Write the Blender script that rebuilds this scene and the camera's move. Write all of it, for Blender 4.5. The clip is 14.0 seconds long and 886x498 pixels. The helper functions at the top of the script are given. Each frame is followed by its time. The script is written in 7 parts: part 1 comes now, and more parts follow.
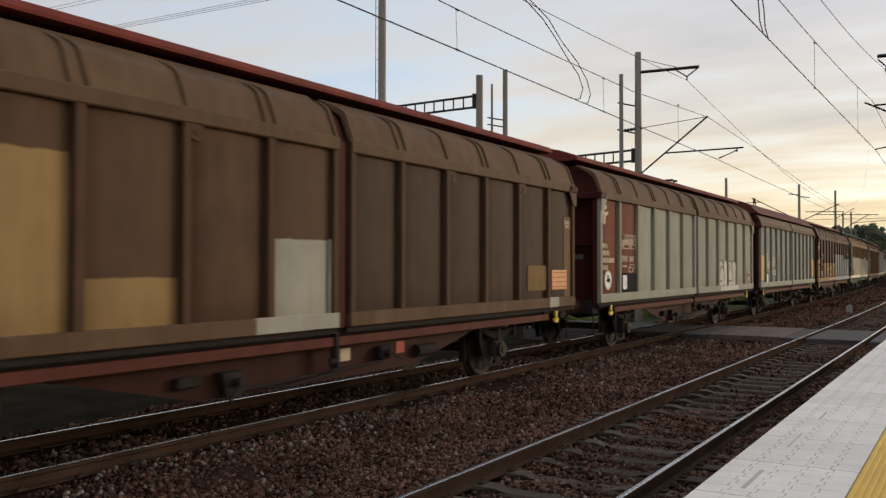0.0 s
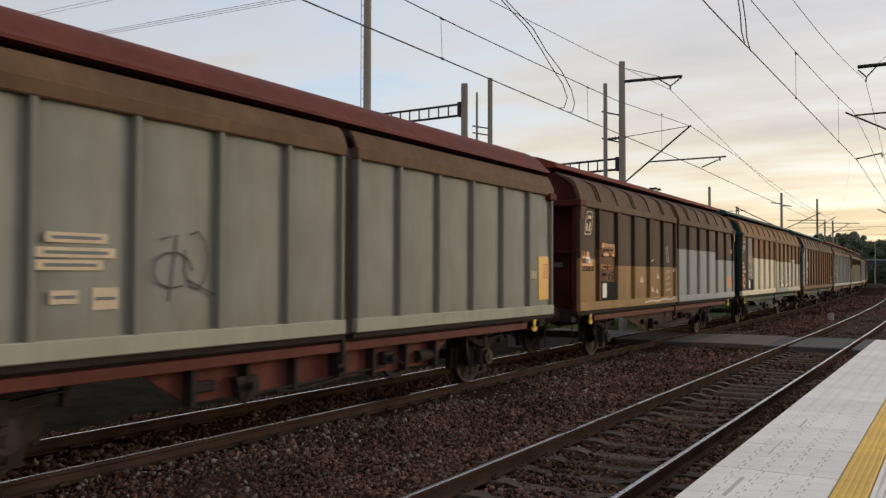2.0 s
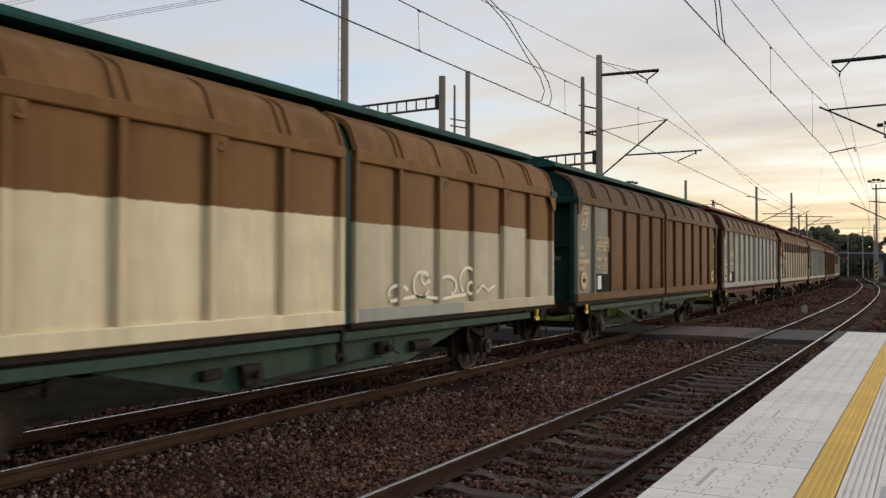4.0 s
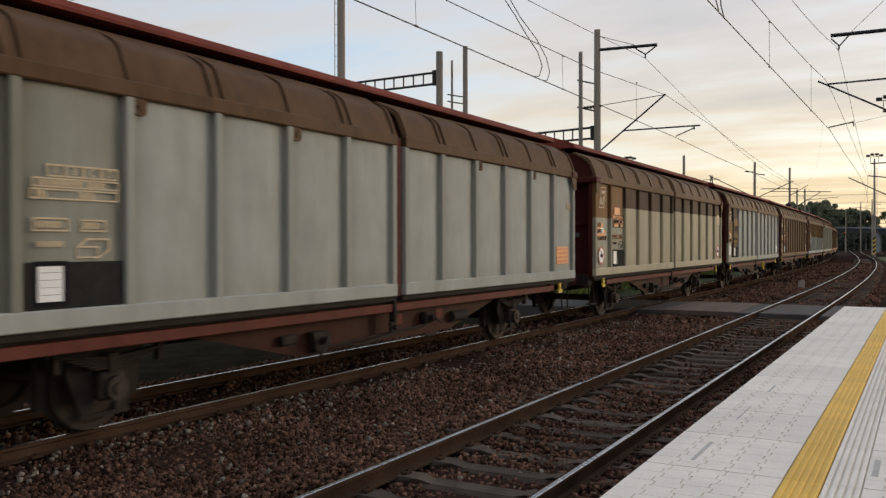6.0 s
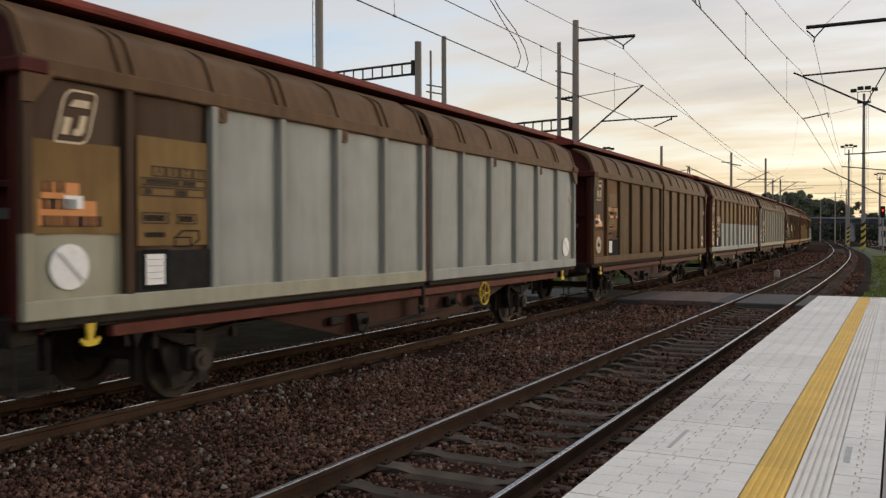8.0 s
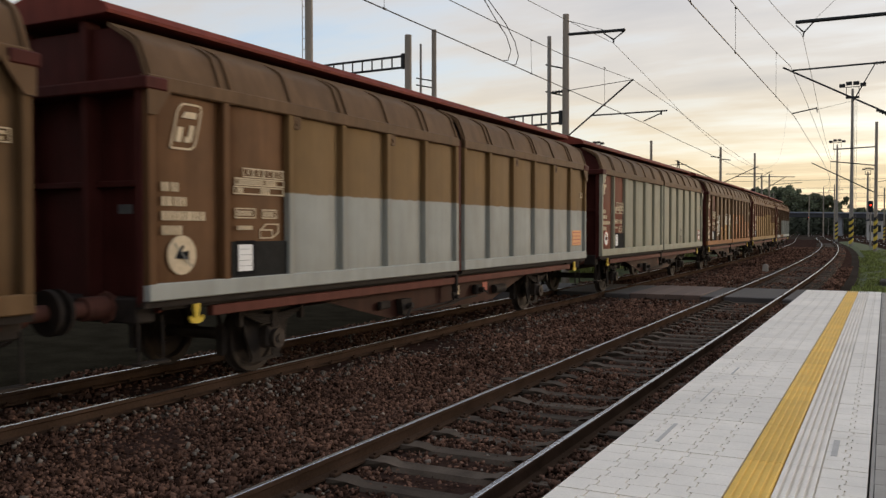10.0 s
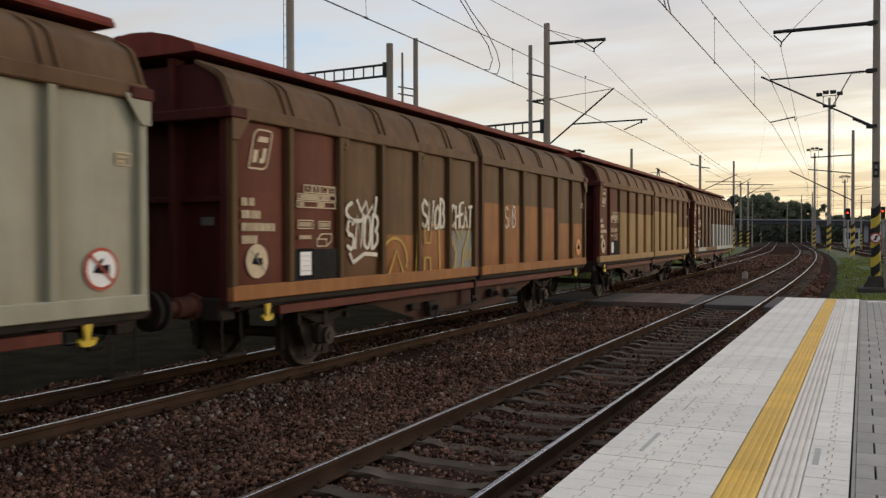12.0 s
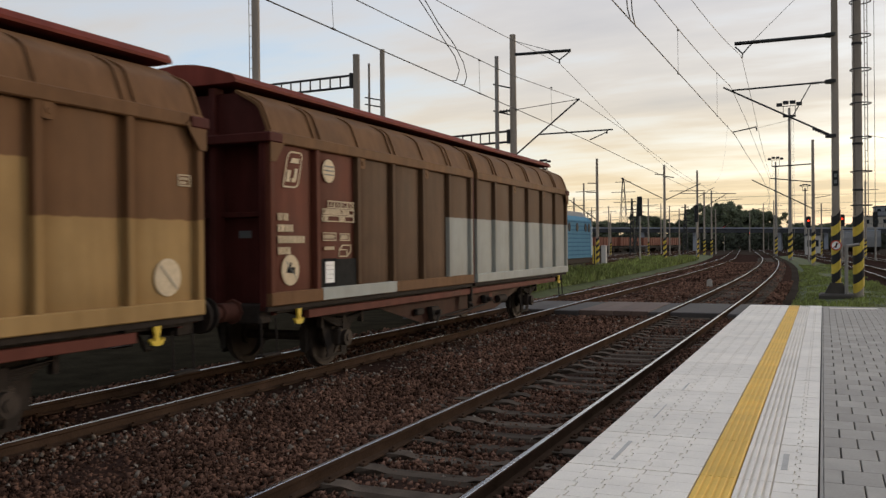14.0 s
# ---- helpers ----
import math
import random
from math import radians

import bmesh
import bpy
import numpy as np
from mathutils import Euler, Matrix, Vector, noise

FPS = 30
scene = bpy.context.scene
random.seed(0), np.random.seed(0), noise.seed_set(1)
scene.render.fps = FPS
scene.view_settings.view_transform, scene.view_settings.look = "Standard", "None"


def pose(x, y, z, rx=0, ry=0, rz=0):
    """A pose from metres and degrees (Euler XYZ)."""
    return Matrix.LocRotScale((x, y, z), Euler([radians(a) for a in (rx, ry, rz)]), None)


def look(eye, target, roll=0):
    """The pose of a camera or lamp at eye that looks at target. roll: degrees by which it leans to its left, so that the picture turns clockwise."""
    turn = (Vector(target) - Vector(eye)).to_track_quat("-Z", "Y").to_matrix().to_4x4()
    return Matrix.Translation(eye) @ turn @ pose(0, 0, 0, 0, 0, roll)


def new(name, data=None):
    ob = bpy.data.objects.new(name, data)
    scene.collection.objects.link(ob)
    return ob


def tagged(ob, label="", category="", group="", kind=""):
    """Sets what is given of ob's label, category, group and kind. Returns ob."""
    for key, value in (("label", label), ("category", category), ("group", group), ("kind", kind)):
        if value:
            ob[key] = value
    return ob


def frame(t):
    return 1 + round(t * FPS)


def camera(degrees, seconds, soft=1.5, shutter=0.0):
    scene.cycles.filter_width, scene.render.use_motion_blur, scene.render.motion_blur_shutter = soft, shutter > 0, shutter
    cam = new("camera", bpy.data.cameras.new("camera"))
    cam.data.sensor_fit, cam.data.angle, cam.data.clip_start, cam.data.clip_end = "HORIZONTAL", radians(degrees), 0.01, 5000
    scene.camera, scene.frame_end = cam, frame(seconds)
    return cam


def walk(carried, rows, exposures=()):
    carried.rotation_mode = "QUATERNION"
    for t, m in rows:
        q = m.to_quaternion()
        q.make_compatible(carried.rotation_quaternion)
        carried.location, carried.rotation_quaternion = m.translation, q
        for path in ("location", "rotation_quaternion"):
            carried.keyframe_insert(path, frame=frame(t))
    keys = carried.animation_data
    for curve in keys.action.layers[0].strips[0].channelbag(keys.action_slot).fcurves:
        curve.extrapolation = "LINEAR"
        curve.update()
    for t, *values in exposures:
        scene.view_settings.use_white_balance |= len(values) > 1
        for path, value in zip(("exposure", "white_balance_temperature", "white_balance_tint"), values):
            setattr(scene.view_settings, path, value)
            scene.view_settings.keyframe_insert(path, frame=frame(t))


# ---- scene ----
SECONDS = 14.0
cam = camera(54.27, SECONDS, soft=1.4, shutter=0.12)
PATH = [
    (0.0, pose(3.234, 0.023, 1.862, 91.156, -0.079, 31.758)),
    (0.5, pose(3.247, 0.012, 1.866, 91.242, 0.037, 31.941)),
    (1.0, pose(3.245, 0.018, 1.868, 91.355, -0.043, 31.743)),
    (1.5, pose(3.245, 0.020, 1.866, 91.587, -0.182, 31.174)),
    (2.0, pose(3.257, -0.004, 1.869, 91.664, -0.145, 30.765)),
    (2.5, pose(3.261, 0.004, 1.868, 91.299, 0.018, 30.608)),
    (3.0, pose(3.272, -0.001, 1.868, 91.093, 0.199, 30.104)),
    (3.5, pose(3.268, 0.012, 1.867, 91.280, 0.033, 29.454)),
    (4.0, pose(3.264, 0.018, 1.863, 91.210, -0.133, 29.311)),
    (6.5, pose(3.275, 0.015, 1.869, 89.433, 0.021, 29.079)),
    (7.0, pose(3.275, 0.010, 1.867, 89.553, 0.031, 28.582)),
    (7.5, pose(3.278, 0.011, 1.867, 89.307, 0.071, 28.192)),
    (8.0, pose(3.284, -0.003, 1.872, 88.994, 0.149, 27.795)),
    (10.5, pose(3.279, 0.031, 1.866, 88.539, 0.100, 26.838)),
    (11.0, pose(3.285, 0.022, 1.878, 88.507, 0.194, 26.418)),
    (11.5, pose(3.281, 0.037, 1.880, 88.619, 0.154, 26.231)),
    (12.0, pose(3.269, 0.014, 1.886, 89.110, 0.154, 25.917)),
    (12.5, pose(3.261, 0.014, 1.886, 89.611, 0.366, 25.503)),
    (13.0, pose(3.251, 0.013, 1.883, 89.620, 0.434, 24.769)),
    (13.5, pose(3.242, 0.020, 1.878, 89.597, 0.616, 24.117)),
    (14.0, pose(3.244, 0.000, 1.891, 89.777, 0.569, 23.744)),
]
walk(cam, PATH, exposures=[(0.0, 0.12, 7180, 15), (8.0, 0.11, 7180, 15), (14.0, 0.08, 7180, 15)])

# ---- world and sun ----
SUN_AZ, SUN_EL = radians(32), radians(9)      # azimuth from +y towards +x
world = bpy.data.worlds.new("evening_sky")
scene.world = world
world.use_nodes = True


def build_world():
    nt = world.node_tree
    nt.nodes.clear()
    n, ln = nt.nodes.new, nt.links.new
    out = n("ShaderNodeOutputWorld")
    sky = n("ShaderNodeTexSky")
    sky.sky_type, sky.sun_disc = "NISHITA", False
    sky.sun_elevation, sky.sun_rotation = SUN_EL, SUN_AZ
    bg = n("ShaderNodeBackground")
    bg.inputs[1].default_value = 0.10
    ln(sky.outputs[0], bg.inputs[0])
    tc = n("ShaderNodeTexCoord")
    sep = n("ShaderNodeSeparateXYZ")
    ln(tc.outputs["Generated"], sep.inputs[0])
    # cloud sheet seen in perspective: direction divided by its height
    den = n("ShaderNodeMath"); den.operation = "ADD"; den.inputs[1].default_value = 0.10
    absz = n("ShaderNodeMath"); absz.operation = "ABSOLUTE"
    ln(sep.outputs[2], absz.inputs[0]); ln(absz.outputs[0], den.inputs[0])
    dx = n("ShaderNodeMath"); dx.operation = "DIVIDE"
    dy = n("ShaderNodeMath"); dy.operation = "DIVIDE"
    ln(sep.outputs[0], dx.inputs[0]); ln(den.outputs[0], dx.inputs[1])
    ln(sep.outputs[1], dy.inputs[0]); ln(den.outputs[0], dy.inputs[1])
    com = n("ShaderNodeCombineXYZ")
    ln(dx.outputs[0], com.inputs[0]); ln(dy.outputs[0], com.inputs[1])
    mp = n("ShaderNodeMapping")
    mp.inputs["Rotation"].default_value[2] = radians(20)
    mp.inputs["Scale"].default_value = (0.55, 1.15, 1.0)
    ln(com.outputs[0], mp.inputs[0])
    no = n("ShaderNodeTexNoise")
    no.inputs["Scale"].default_value, no.inputs["Detail"].default_value, no.inputs["Roughness"].default_value = 0.9, 6.0, 0.55
    ln(mp.outputs[0], no.inputs["Vector"])
    mask = n("ShaderNodeValToRGB")
    mask.color_ramp.elements[0].position, mask.color_ramp.elements[1].position = 0.34, 0.56
    ln(no.outputs[0], mask.inputs[0])
    shade = n("ShaderNodeValToRGB")
    shade.color_ramp.elements[0].position, shade.color_ramp.elements[1].position = 0.42, 0.72
    shade.color_ramp.elements[0].color = (1.0, 1.0, 1.0, 1)
    shade.color_ramp.elements[1].color = (0.62, 0.66, 0.74, 1)
    ln(no.outputs[0], shade.inputs[0])
    # colour of the cloud sheet: warm low down, pale higher up
    low = n("ShaderNodeValToRGB")
    e = low.color_ramp.elements
    e[0].position, e[0].color = 0.0, (0.86, 0.68, 0.42, 1)
    e[1].position, e[1].color = 0.60, (0.64, 0.71, 0.81, 1)
    for pos, col in ((0.05, (0.94, 0.80, 0.52, 1)), (0.10, (0.90, 0.83, 0.64, 1)), (0.17, (0.78, 0.79, 0.75, 1)), (0.28, (0.70, 0.745, 0.79, 1))):
        x = e.new(pos); x.color = col
    ln(absz.outputs[0], low.inputs[0])
    mul = n("ShaderNodeMixRGB"); mul.blend_type = "MULTIPLY"; mul.inputs[0].default_value = 0.8
    ln(low.outputs[0], mul.inputs[1]); ln(shade.outputs[0], mul.inputs[2])
    # brighter towards the low sun
    dot = n("ShaderNodeVectorMath"); dot.operation = "DOT_PRODUCT"
    dot.inputs[1].default_value = (math.sin(SUN_AZ), math.cos(SUN_AZ), 0.0)
    ln(tc.outputs["Generated"], dot.inputs[0])
    near = n("ShaderNodeMapRange")
    near.inputs["From Min"].default_value, near.inputs["From Max"].default_value = -0.4, 1.0
    near.inputs["To Min"].default_value, near.inputs["To Max"].default_value = 0.72, 1.08
    ln(dot.outputs["Value"], near.inputs["Value"])
    cl = n("ShaderNodeBackground")
    ln(mul.outputs[0], cl.inputs[0]); ln(near.outputs[0], cl.inputs[1])
    # clear gaps: pale blue from the sky model with thin veil
    veil = n("ShaderNodeBackground")
    veil.inputs[0].default_value, veil.inputs[1].default_value = (0.42, 0.60, 0.86, 1), 0.62
    add = n("ShaderNodeAddShader")
    ln(bg.outputs[0], add.inputs[0]); ln(veil.outputs[0], add.inputs[1])
    mix = n("ShaderNodeMixShader")
    ln(mask.outputs[0], mix.inputs[0]); ln(add.outputs[0], mix.inputs[1]); ln(cl.outputs[0], mix.inputs[2])
    ln(mix.outputs[0], out.inputs[0])


build_world()
sun_data = bpy.data.lights.new("sun", "SUN")
sun_data.energy, sun_data.angle, sun_data.color = 0.8, radians(14), (1.0, 0.86, 0.68)
sun = new("sun", sun_data)
sun.matrix_world = look((0, 0, 60), (-60 * math.sin(SUN_AZ) * math.cos(SUN_EL), -60 * math.cos(SUN_AZ) * math.cos(SUN_EL), 60 - 60 * math.sin(SUN_EL)))


# ---- materials ----
def material(name, base, rough=0.7, metal=0.0, var=0.25, scale=3.0, fine=40.0, bump=0.15, stretch=(1, 1, 1), per_object=0.0, island=0.0, spec=0.3, tint=None):
    """Two scales of noise on a base colour, with fine relief."""
    m = bpy.data.materials.new(name)
    m.use_nodes = True
    nt = m.node_tree
    n, ln = nt.nodes.new, nt.links.new
    b = nt.nodes["Principled BSDF"]
    b.inputs["Metallic"].default_value = metal
    b.inputs["Specular IOR Level"].default_value = spec
    tc = n("ShaderNodeTexCoord")
    mp = n("ShaderNodeMapping"); mp.inputs["Scale"].default_value = stretch
    ln(tc.outputs["Object"], mp.inputs[0])
    info = n("ShaderNodeObjectInfo")
    off = n("ShaderNodeVectorMath"); off.operation = "SCALE"
    off.inputs[0].default_value = (37.0, 19.0, 11.0)
    ln(info.outputs["Random"], off.inputs["Scale"]); ln(off.outputs[0], mp.inputs["Location"])
    a = n("ShaderNodeTexNoise"); a.inputs["Scale"].default_value = scale; a.inputs["Detail"].default_value = 5
    c = n("ShaderNodeTexNoise"); c.inputs["Scale"].default_value = fine; c.inputs["Detail"].default_value = 3
    ln(mp.outputs[0], a.inputs["Vector"]); ln(mp.outputs[0], c.inputs["Vector"])
    av = n("ShaderNodeMath"); av.operation = "MULTIPLY_ADD"; av.inputs[1].default_value = 0.65; av.inputs[2].default_value = 0.0
    ln(a.outputs[0], av.inputs[0])
    sm = n("ShaderNodeMath"); sm.operation = "MULTIPLY_ADD"; sm.inputs[1].default_value = 0.35
    ln(c.outputs[0], sm.inputs[0]); ln(av.outputs[0], sm.inputs[2])
    ramp = n("ShaderNodeValToRGB")
    ramp.color_ramp.elements[0].position, ramp.color_ramp.elements[1].position = 0.32, 0.68
    lo = [v * (1 - var) for v in (tint or base)]
    hi = [min(1, v * (1 + var)) for v in base]
    ramp.color_ramp.elements[0].color, ramp.color_ramp.elements[1].color = (*lo, 1), (*hi, 1)
    ln(sm.outputs[0], ramp.inputs[0])
    col = ramp.outputs[0]
    for src, amount in ((info.outputs["Random"], per_object), (None, island)):
        if amount:
            if src is None:
                src = n("ShaderNodeNewGeometry").outputs["Random Per Island"]
            hsv = n("ShaderNodeHueSaturation")
            r = n("ShaderNodeMapRange"); r.inputs["To Min"].default_value, r.inputs["To Max"].default_value = 1 - amount, 1 + amount
            ln(src, r.inputs["Value"]); ln(r.outputs[0], hsv.inputs["Value"]); ln(col, hsv.inputs["Color"])
            col = hsv.outputs[0]
    ln(col, b.inputs["Base Color"])
    rr = n("ShaderNodeMapRange"); rr.inputs["To Min"].default_value, rr.inputs["To Max"].default_value = max(0.02, rough - 0.12), min(1, rough + 0.12)
    ln(sm.outputs[0], rr.inputs["Value"]); ln(rr.outputs[0], b.inputs["Roughness"])
    if bump:
        bp = n("ShaderNodeBump"); bp.inputs["Strength"].default_value = bump; bp.inputs["Distance"].default_value = 0.01
        ln(sm.outputs[0], bp.inputs["Height"]); ln(bp.outputs[0], b.inputs["Normal"])
    return m


PAINTS = {}


def paint(top, low=None, split=0.0, rough=0.6, dark_edged=False, dusty=0.0):
    """Weathered wagon paint; below the height split (m above the rail) it was painted over in another colour."""
    key = (top, low, split, rough, dark_edged, dusty)
    if key in PAINTS:
        return PAINTS[key]
    m = bpy.data.materials.new("wagon_paint")
    m.use_nodes = True
    nt = m.node_tree
    n, ln = nt.nodes.new, nt.links.new
    b = nt.nodes["Principled BSDF"]
    b.inputs["Specular IOR Level"].default_value = 0.08
    tc = n("ShaderNodeTexCoord")
    info = n("ShaderNodeObjectInfo")
    off = n("ShaderNodeVectorMath"); off.operation = "SCALE"; off.inputs[0].default_value = (31.0, 47.0, 0.0)
    ln(info.outputs["Random"], off.inputs["Scale"])
    add = n("ShaderNodeVectorMath"); add.operation = "ADD"
    ln(tc.outputs["Object"], add.inputs[0]); ln(off.outputs[0], add.inputs[1])
    streak = n("ShaderNodeMapping"); streak.inputs["Scale"].default_value = (3.2, 3.2, 0.5)
    ln(add.outputs[0], streak.inputs[0])
    a = n("ShaderNodeTexNoise"); a.inputs["Scale"].default_value = 1.6; a.inputs["Detail"].default_value = 5
    s = n("ShaderNodeTexNoise"); s.inputs["Scale"].default_value = 1.7; s.inputs["Detail"].default_value = 4
    f = n("ShaderNodeTexNoise"); f.inputs["Scale"].default_value = 60; f.inputs["Detail"].default_value = 2
    ln(add.outputs[0], a.inputs["Vector"]); ln(streak.outputs[0], s.inputs["Vector"]); ln(add.outputs[0], f.inputs["Vector"])
    col_top, col_low = COLOURS[top], COLOURS[low or top]
    mix = n("ShaderNodeMixRGB")
    mix.inputs[1].default_value, mix.inputs[2].default_value = (*col_low, 1), (*col_top, 1)
    sep = n("ShaderNodeSeparateXYZ"); ln(tc.outputs["Object"], sep.inputs[0])
    jit = n("ShaderNodeMath"); jit.operation = "MULTIPLY_ADD"; jit.inputs[1].default_value = 0.05
    ln(s.outputs[0], jit.inputs[0]); ln(sep.outputs[2], jit.inputs[2])
    st = n("ShaderNodeMapRange")
    st.inputs["From Min"].default_value, st.inputs["From Max"].default_value = split + 0.015, split + 0.035
    ln(jit.outputs[0], st.inputs["Value"]); ln(st.outputs[0], mix.inputs[0])
    light_paint = min(1.0, max(0.0, (col_low[1] - 0.12) / 0.2))      # washed light paint keeps less grime and weaker edge bands
    grime = n("ShaderNodeValToRGB")
    grime.color_ramp.elements[0].position, grime.color_ramp.elements[1].position = 0.25, 0.72
    grime.color_ramp.elements[0].color, grime.color_ramp.elements[1].color = (0.70, 0.67, 0.62, 1), (1.08, 1.07, 1.05, 1)
    ln(s.outputs[0], grime.inputs[0])
    g2 = n("ShaderNodeValToRGB")
    g2.color_ramp.elements[0].position, g2.color_ramp.elements[1].position = 0.3, 0.66
    g2.color_ramp.elements[0].color, g2.color_ramp.elements[1].color = (0.66, 0.63, 0.58, 1), (1.08, 1.08, 1.07, 1)
    ln(a.outputs[0], g2.inputs[0])
    m1 = n("ShaderNodeMixRGB"); m1.blend_type = "MULTIPLY"; m1.inputs[0].default_value = 0.75 - 0.40 * light_paint
    ln(mix.outputs[0], m1.inputs[1]); ln(grime.outputs[0], m1.inputs[2])
    m2 = n("ShaderNodeMixRGB"); m2.blend_type = "MULTIPLY"; m2.inputs[0].default_value = 0.8 - 0.4 * light_paint
    ln(m1.outputs[0], m2.inputs[1]); ln(g2.outputs[0], m2.inputs[2])
    col = m2.outputs[0]
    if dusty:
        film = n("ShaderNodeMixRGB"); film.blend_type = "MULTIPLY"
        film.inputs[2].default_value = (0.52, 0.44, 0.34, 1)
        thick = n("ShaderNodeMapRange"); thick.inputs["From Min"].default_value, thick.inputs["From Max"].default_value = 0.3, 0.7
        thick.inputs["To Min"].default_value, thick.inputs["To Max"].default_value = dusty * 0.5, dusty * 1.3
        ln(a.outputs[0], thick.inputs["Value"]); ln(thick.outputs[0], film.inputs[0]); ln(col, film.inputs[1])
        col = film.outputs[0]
    if dark_edged:
        # uneven darker bands against the posts and the foot of a panel, fading towards the middle
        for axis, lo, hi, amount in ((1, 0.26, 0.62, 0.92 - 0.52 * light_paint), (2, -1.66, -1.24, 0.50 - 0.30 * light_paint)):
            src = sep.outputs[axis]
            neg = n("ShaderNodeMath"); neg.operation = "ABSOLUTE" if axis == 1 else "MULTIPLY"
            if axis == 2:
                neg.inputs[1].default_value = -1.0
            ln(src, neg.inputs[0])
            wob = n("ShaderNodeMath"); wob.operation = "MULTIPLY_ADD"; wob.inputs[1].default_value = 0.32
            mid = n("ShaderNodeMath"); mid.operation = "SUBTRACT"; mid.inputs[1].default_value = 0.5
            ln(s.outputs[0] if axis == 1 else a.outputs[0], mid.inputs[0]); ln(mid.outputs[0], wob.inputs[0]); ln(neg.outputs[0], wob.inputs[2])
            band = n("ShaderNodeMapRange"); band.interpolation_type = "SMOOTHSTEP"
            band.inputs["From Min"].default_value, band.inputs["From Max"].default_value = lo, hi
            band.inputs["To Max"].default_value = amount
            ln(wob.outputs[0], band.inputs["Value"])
            edge_tone = n("ShaderNodeMixRGB"); edge_tone.blend_type = "MULTIPLY"
            edge_tone.inputs[2].default_value = (0.50, 0.40, 0.29, 1)
            ln(band.outputs[0], edge_tone.inputs[0]); ln(col, edge_tone.inputs[1])
            col = edge_tone.outputs[0]
    ln(col, b.inputs["Base Color"])
    rr = n("ShaderNodeMapRange"); rr.inputs["To Min"].default_value, rr.inputs["To Max"].default_value = rough - 0.12, rough + 0.2
    ln(a.outputs[0], rr.inputs["Value"]); ln(rr.outputs[0], b.inputs["Roughness"])
    bp = n("ShaderNodeBump"); bp.inputs["Strength"].default_value = 0.12; bp.inputs["Distance"].default_value = 0.01
    h = n("ShaderNodeMath"); h.operation = "MULTIPLY_ADD"; h.inputs[1].default_value = 0.3
    ln(f.outputs[0], h.inputs[0]); ln(a.outputs[0], h.inputs[2])
    ln(h.outputs[0], bp.inputs["Height"]); ln(bp.outputs[0], b.inputs["Normal"])
    PAINTS[key] = m
    return m


# paint colours of the wagons
COLOURS = {
    "brown": (0.132, 0.077, 0.046), "dark": (0.098, 0.063, 0.043), "umber": (0.192, 0.100, 0.050), "tan": (0.40, 0.255, 0.112),
    "cream": (0.51, 0.46, 0.335), "bright": (0.92, 0.82, 0.59), "grey": (0.41, 0.425, 0.395), "caramel": (0.25, 0.135, 0.060), "ochre": (0.25, 0.155, 0.065), "sage": (0.41, 0.398, 0.308), "slate": (0.305, 0.308, 0.262),
    "red": (0.22, 0.064, 0.038), "oxide": (0.160, 0.053, 0.035), "orange": (0.38, 0.17, 0.068), "olive": (0.162, 0.098, 0.051),
    "green": (0.018, 0.085, 0.075), "capred": (0.22, 0.052, 0.038), "capdark": (0.165, 0.045, 0.032), "maroon": (0.095, 0.026, 0.022), "truss": (0.062, 0.025, 0.018), "sill": (0.15, 0.050, 0.038),
    "sepia": (0.165, 0.100, 0.058), "putty": (0.45, 0.43, 0.345), "pale": (0.66, 0.60, 0.45), "bronze": (0.235, 0.145, 0.066),
    "teal": (0.016, 0.070, 0.065), "forest": (0.05, 0.10, 0.08),
}

M_RAIL = material("rail_rust", (0.070, 0.043, 0.029), 0.9, 0.0, 0.35, 2.0, 50, spec=0.0)
M_RAIL_TOP = material("polished_rail", (0.50, 0.52, 0.55), 0.28, 1.0, 0.1, 1.0, 20, bump=0.02)
M_SLEEPER = material("concrete_sleeper", (0.095, 0.072, 0.055), 0.9, 0, 0.35, 4, 60, 0.3, per_object=0.25, spec=0.1)
M_BALLAST = material("ballast_stone", (0.122, 0.066, 0.046), 0.92, 0, 0.5, 0.7, 90, 0.3, island=0.8, spec=0.0)
M_BALLAST_L = material("pale_ballast_stone", (0.19, 0.155, 0.125), 0.9, 0, 0.3, 0.7, 90, 0.3, island=0.6, spec=0.15)
M_BED = material("ballast_bed", (0.046, 0.027, 0.021), 0.97, 0, 0.5, 9, 45, 1.0, spec=0.0)
M_GROUND = material("yard_ground", (0.055, 0.043, 0.034), 0.97, 0, 0.35, 0.15, 6, 0.5, spec=0.0)
# ground colour with the shade under and behind the train mixed in
M_SHADE = material("shaded_weedy_ground", (0.025, 0.021, 0.014), 0.97, 0, 0.4, 1.5, 20, 0.8, spec=0.0)
M_PATH = material("asphalt_path", (0.075, 0.066, 0.062), 0.85, 0, 0.2, 1.5, 60, 0.3)
M_SLAB = material("white_concrete_slab", (0.84, 0.775, 0.685), 0.8, 0, 0.10, 2.5, 70, 0.25, per_object=0.05)
M_FILL = material("grey_filler", (0.50, 0.475, 0.44), 0.85, 0, 0.15, 4, 50, 0.2)
M_YELLOW = material("yellow_guide_strip", (0.80, 0.49, 0.10), 0.7, 0, 0.12, 3, 60, 0.2, per_object=0.06)
M_PAVER = material("grey_paver", (0.37, 0.340, 0.300), 0.8, 0, 0.14, 3, 60, 0.3, per_object=0.10)
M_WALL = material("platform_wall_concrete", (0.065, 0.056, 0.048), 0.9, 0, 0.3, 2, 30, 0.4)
M_CROSS = material("crossing_panel", (0.145, 0.098, 0.080), 0.85, 0, 0.2, 2, 50, 0.3, per_object=0.1)
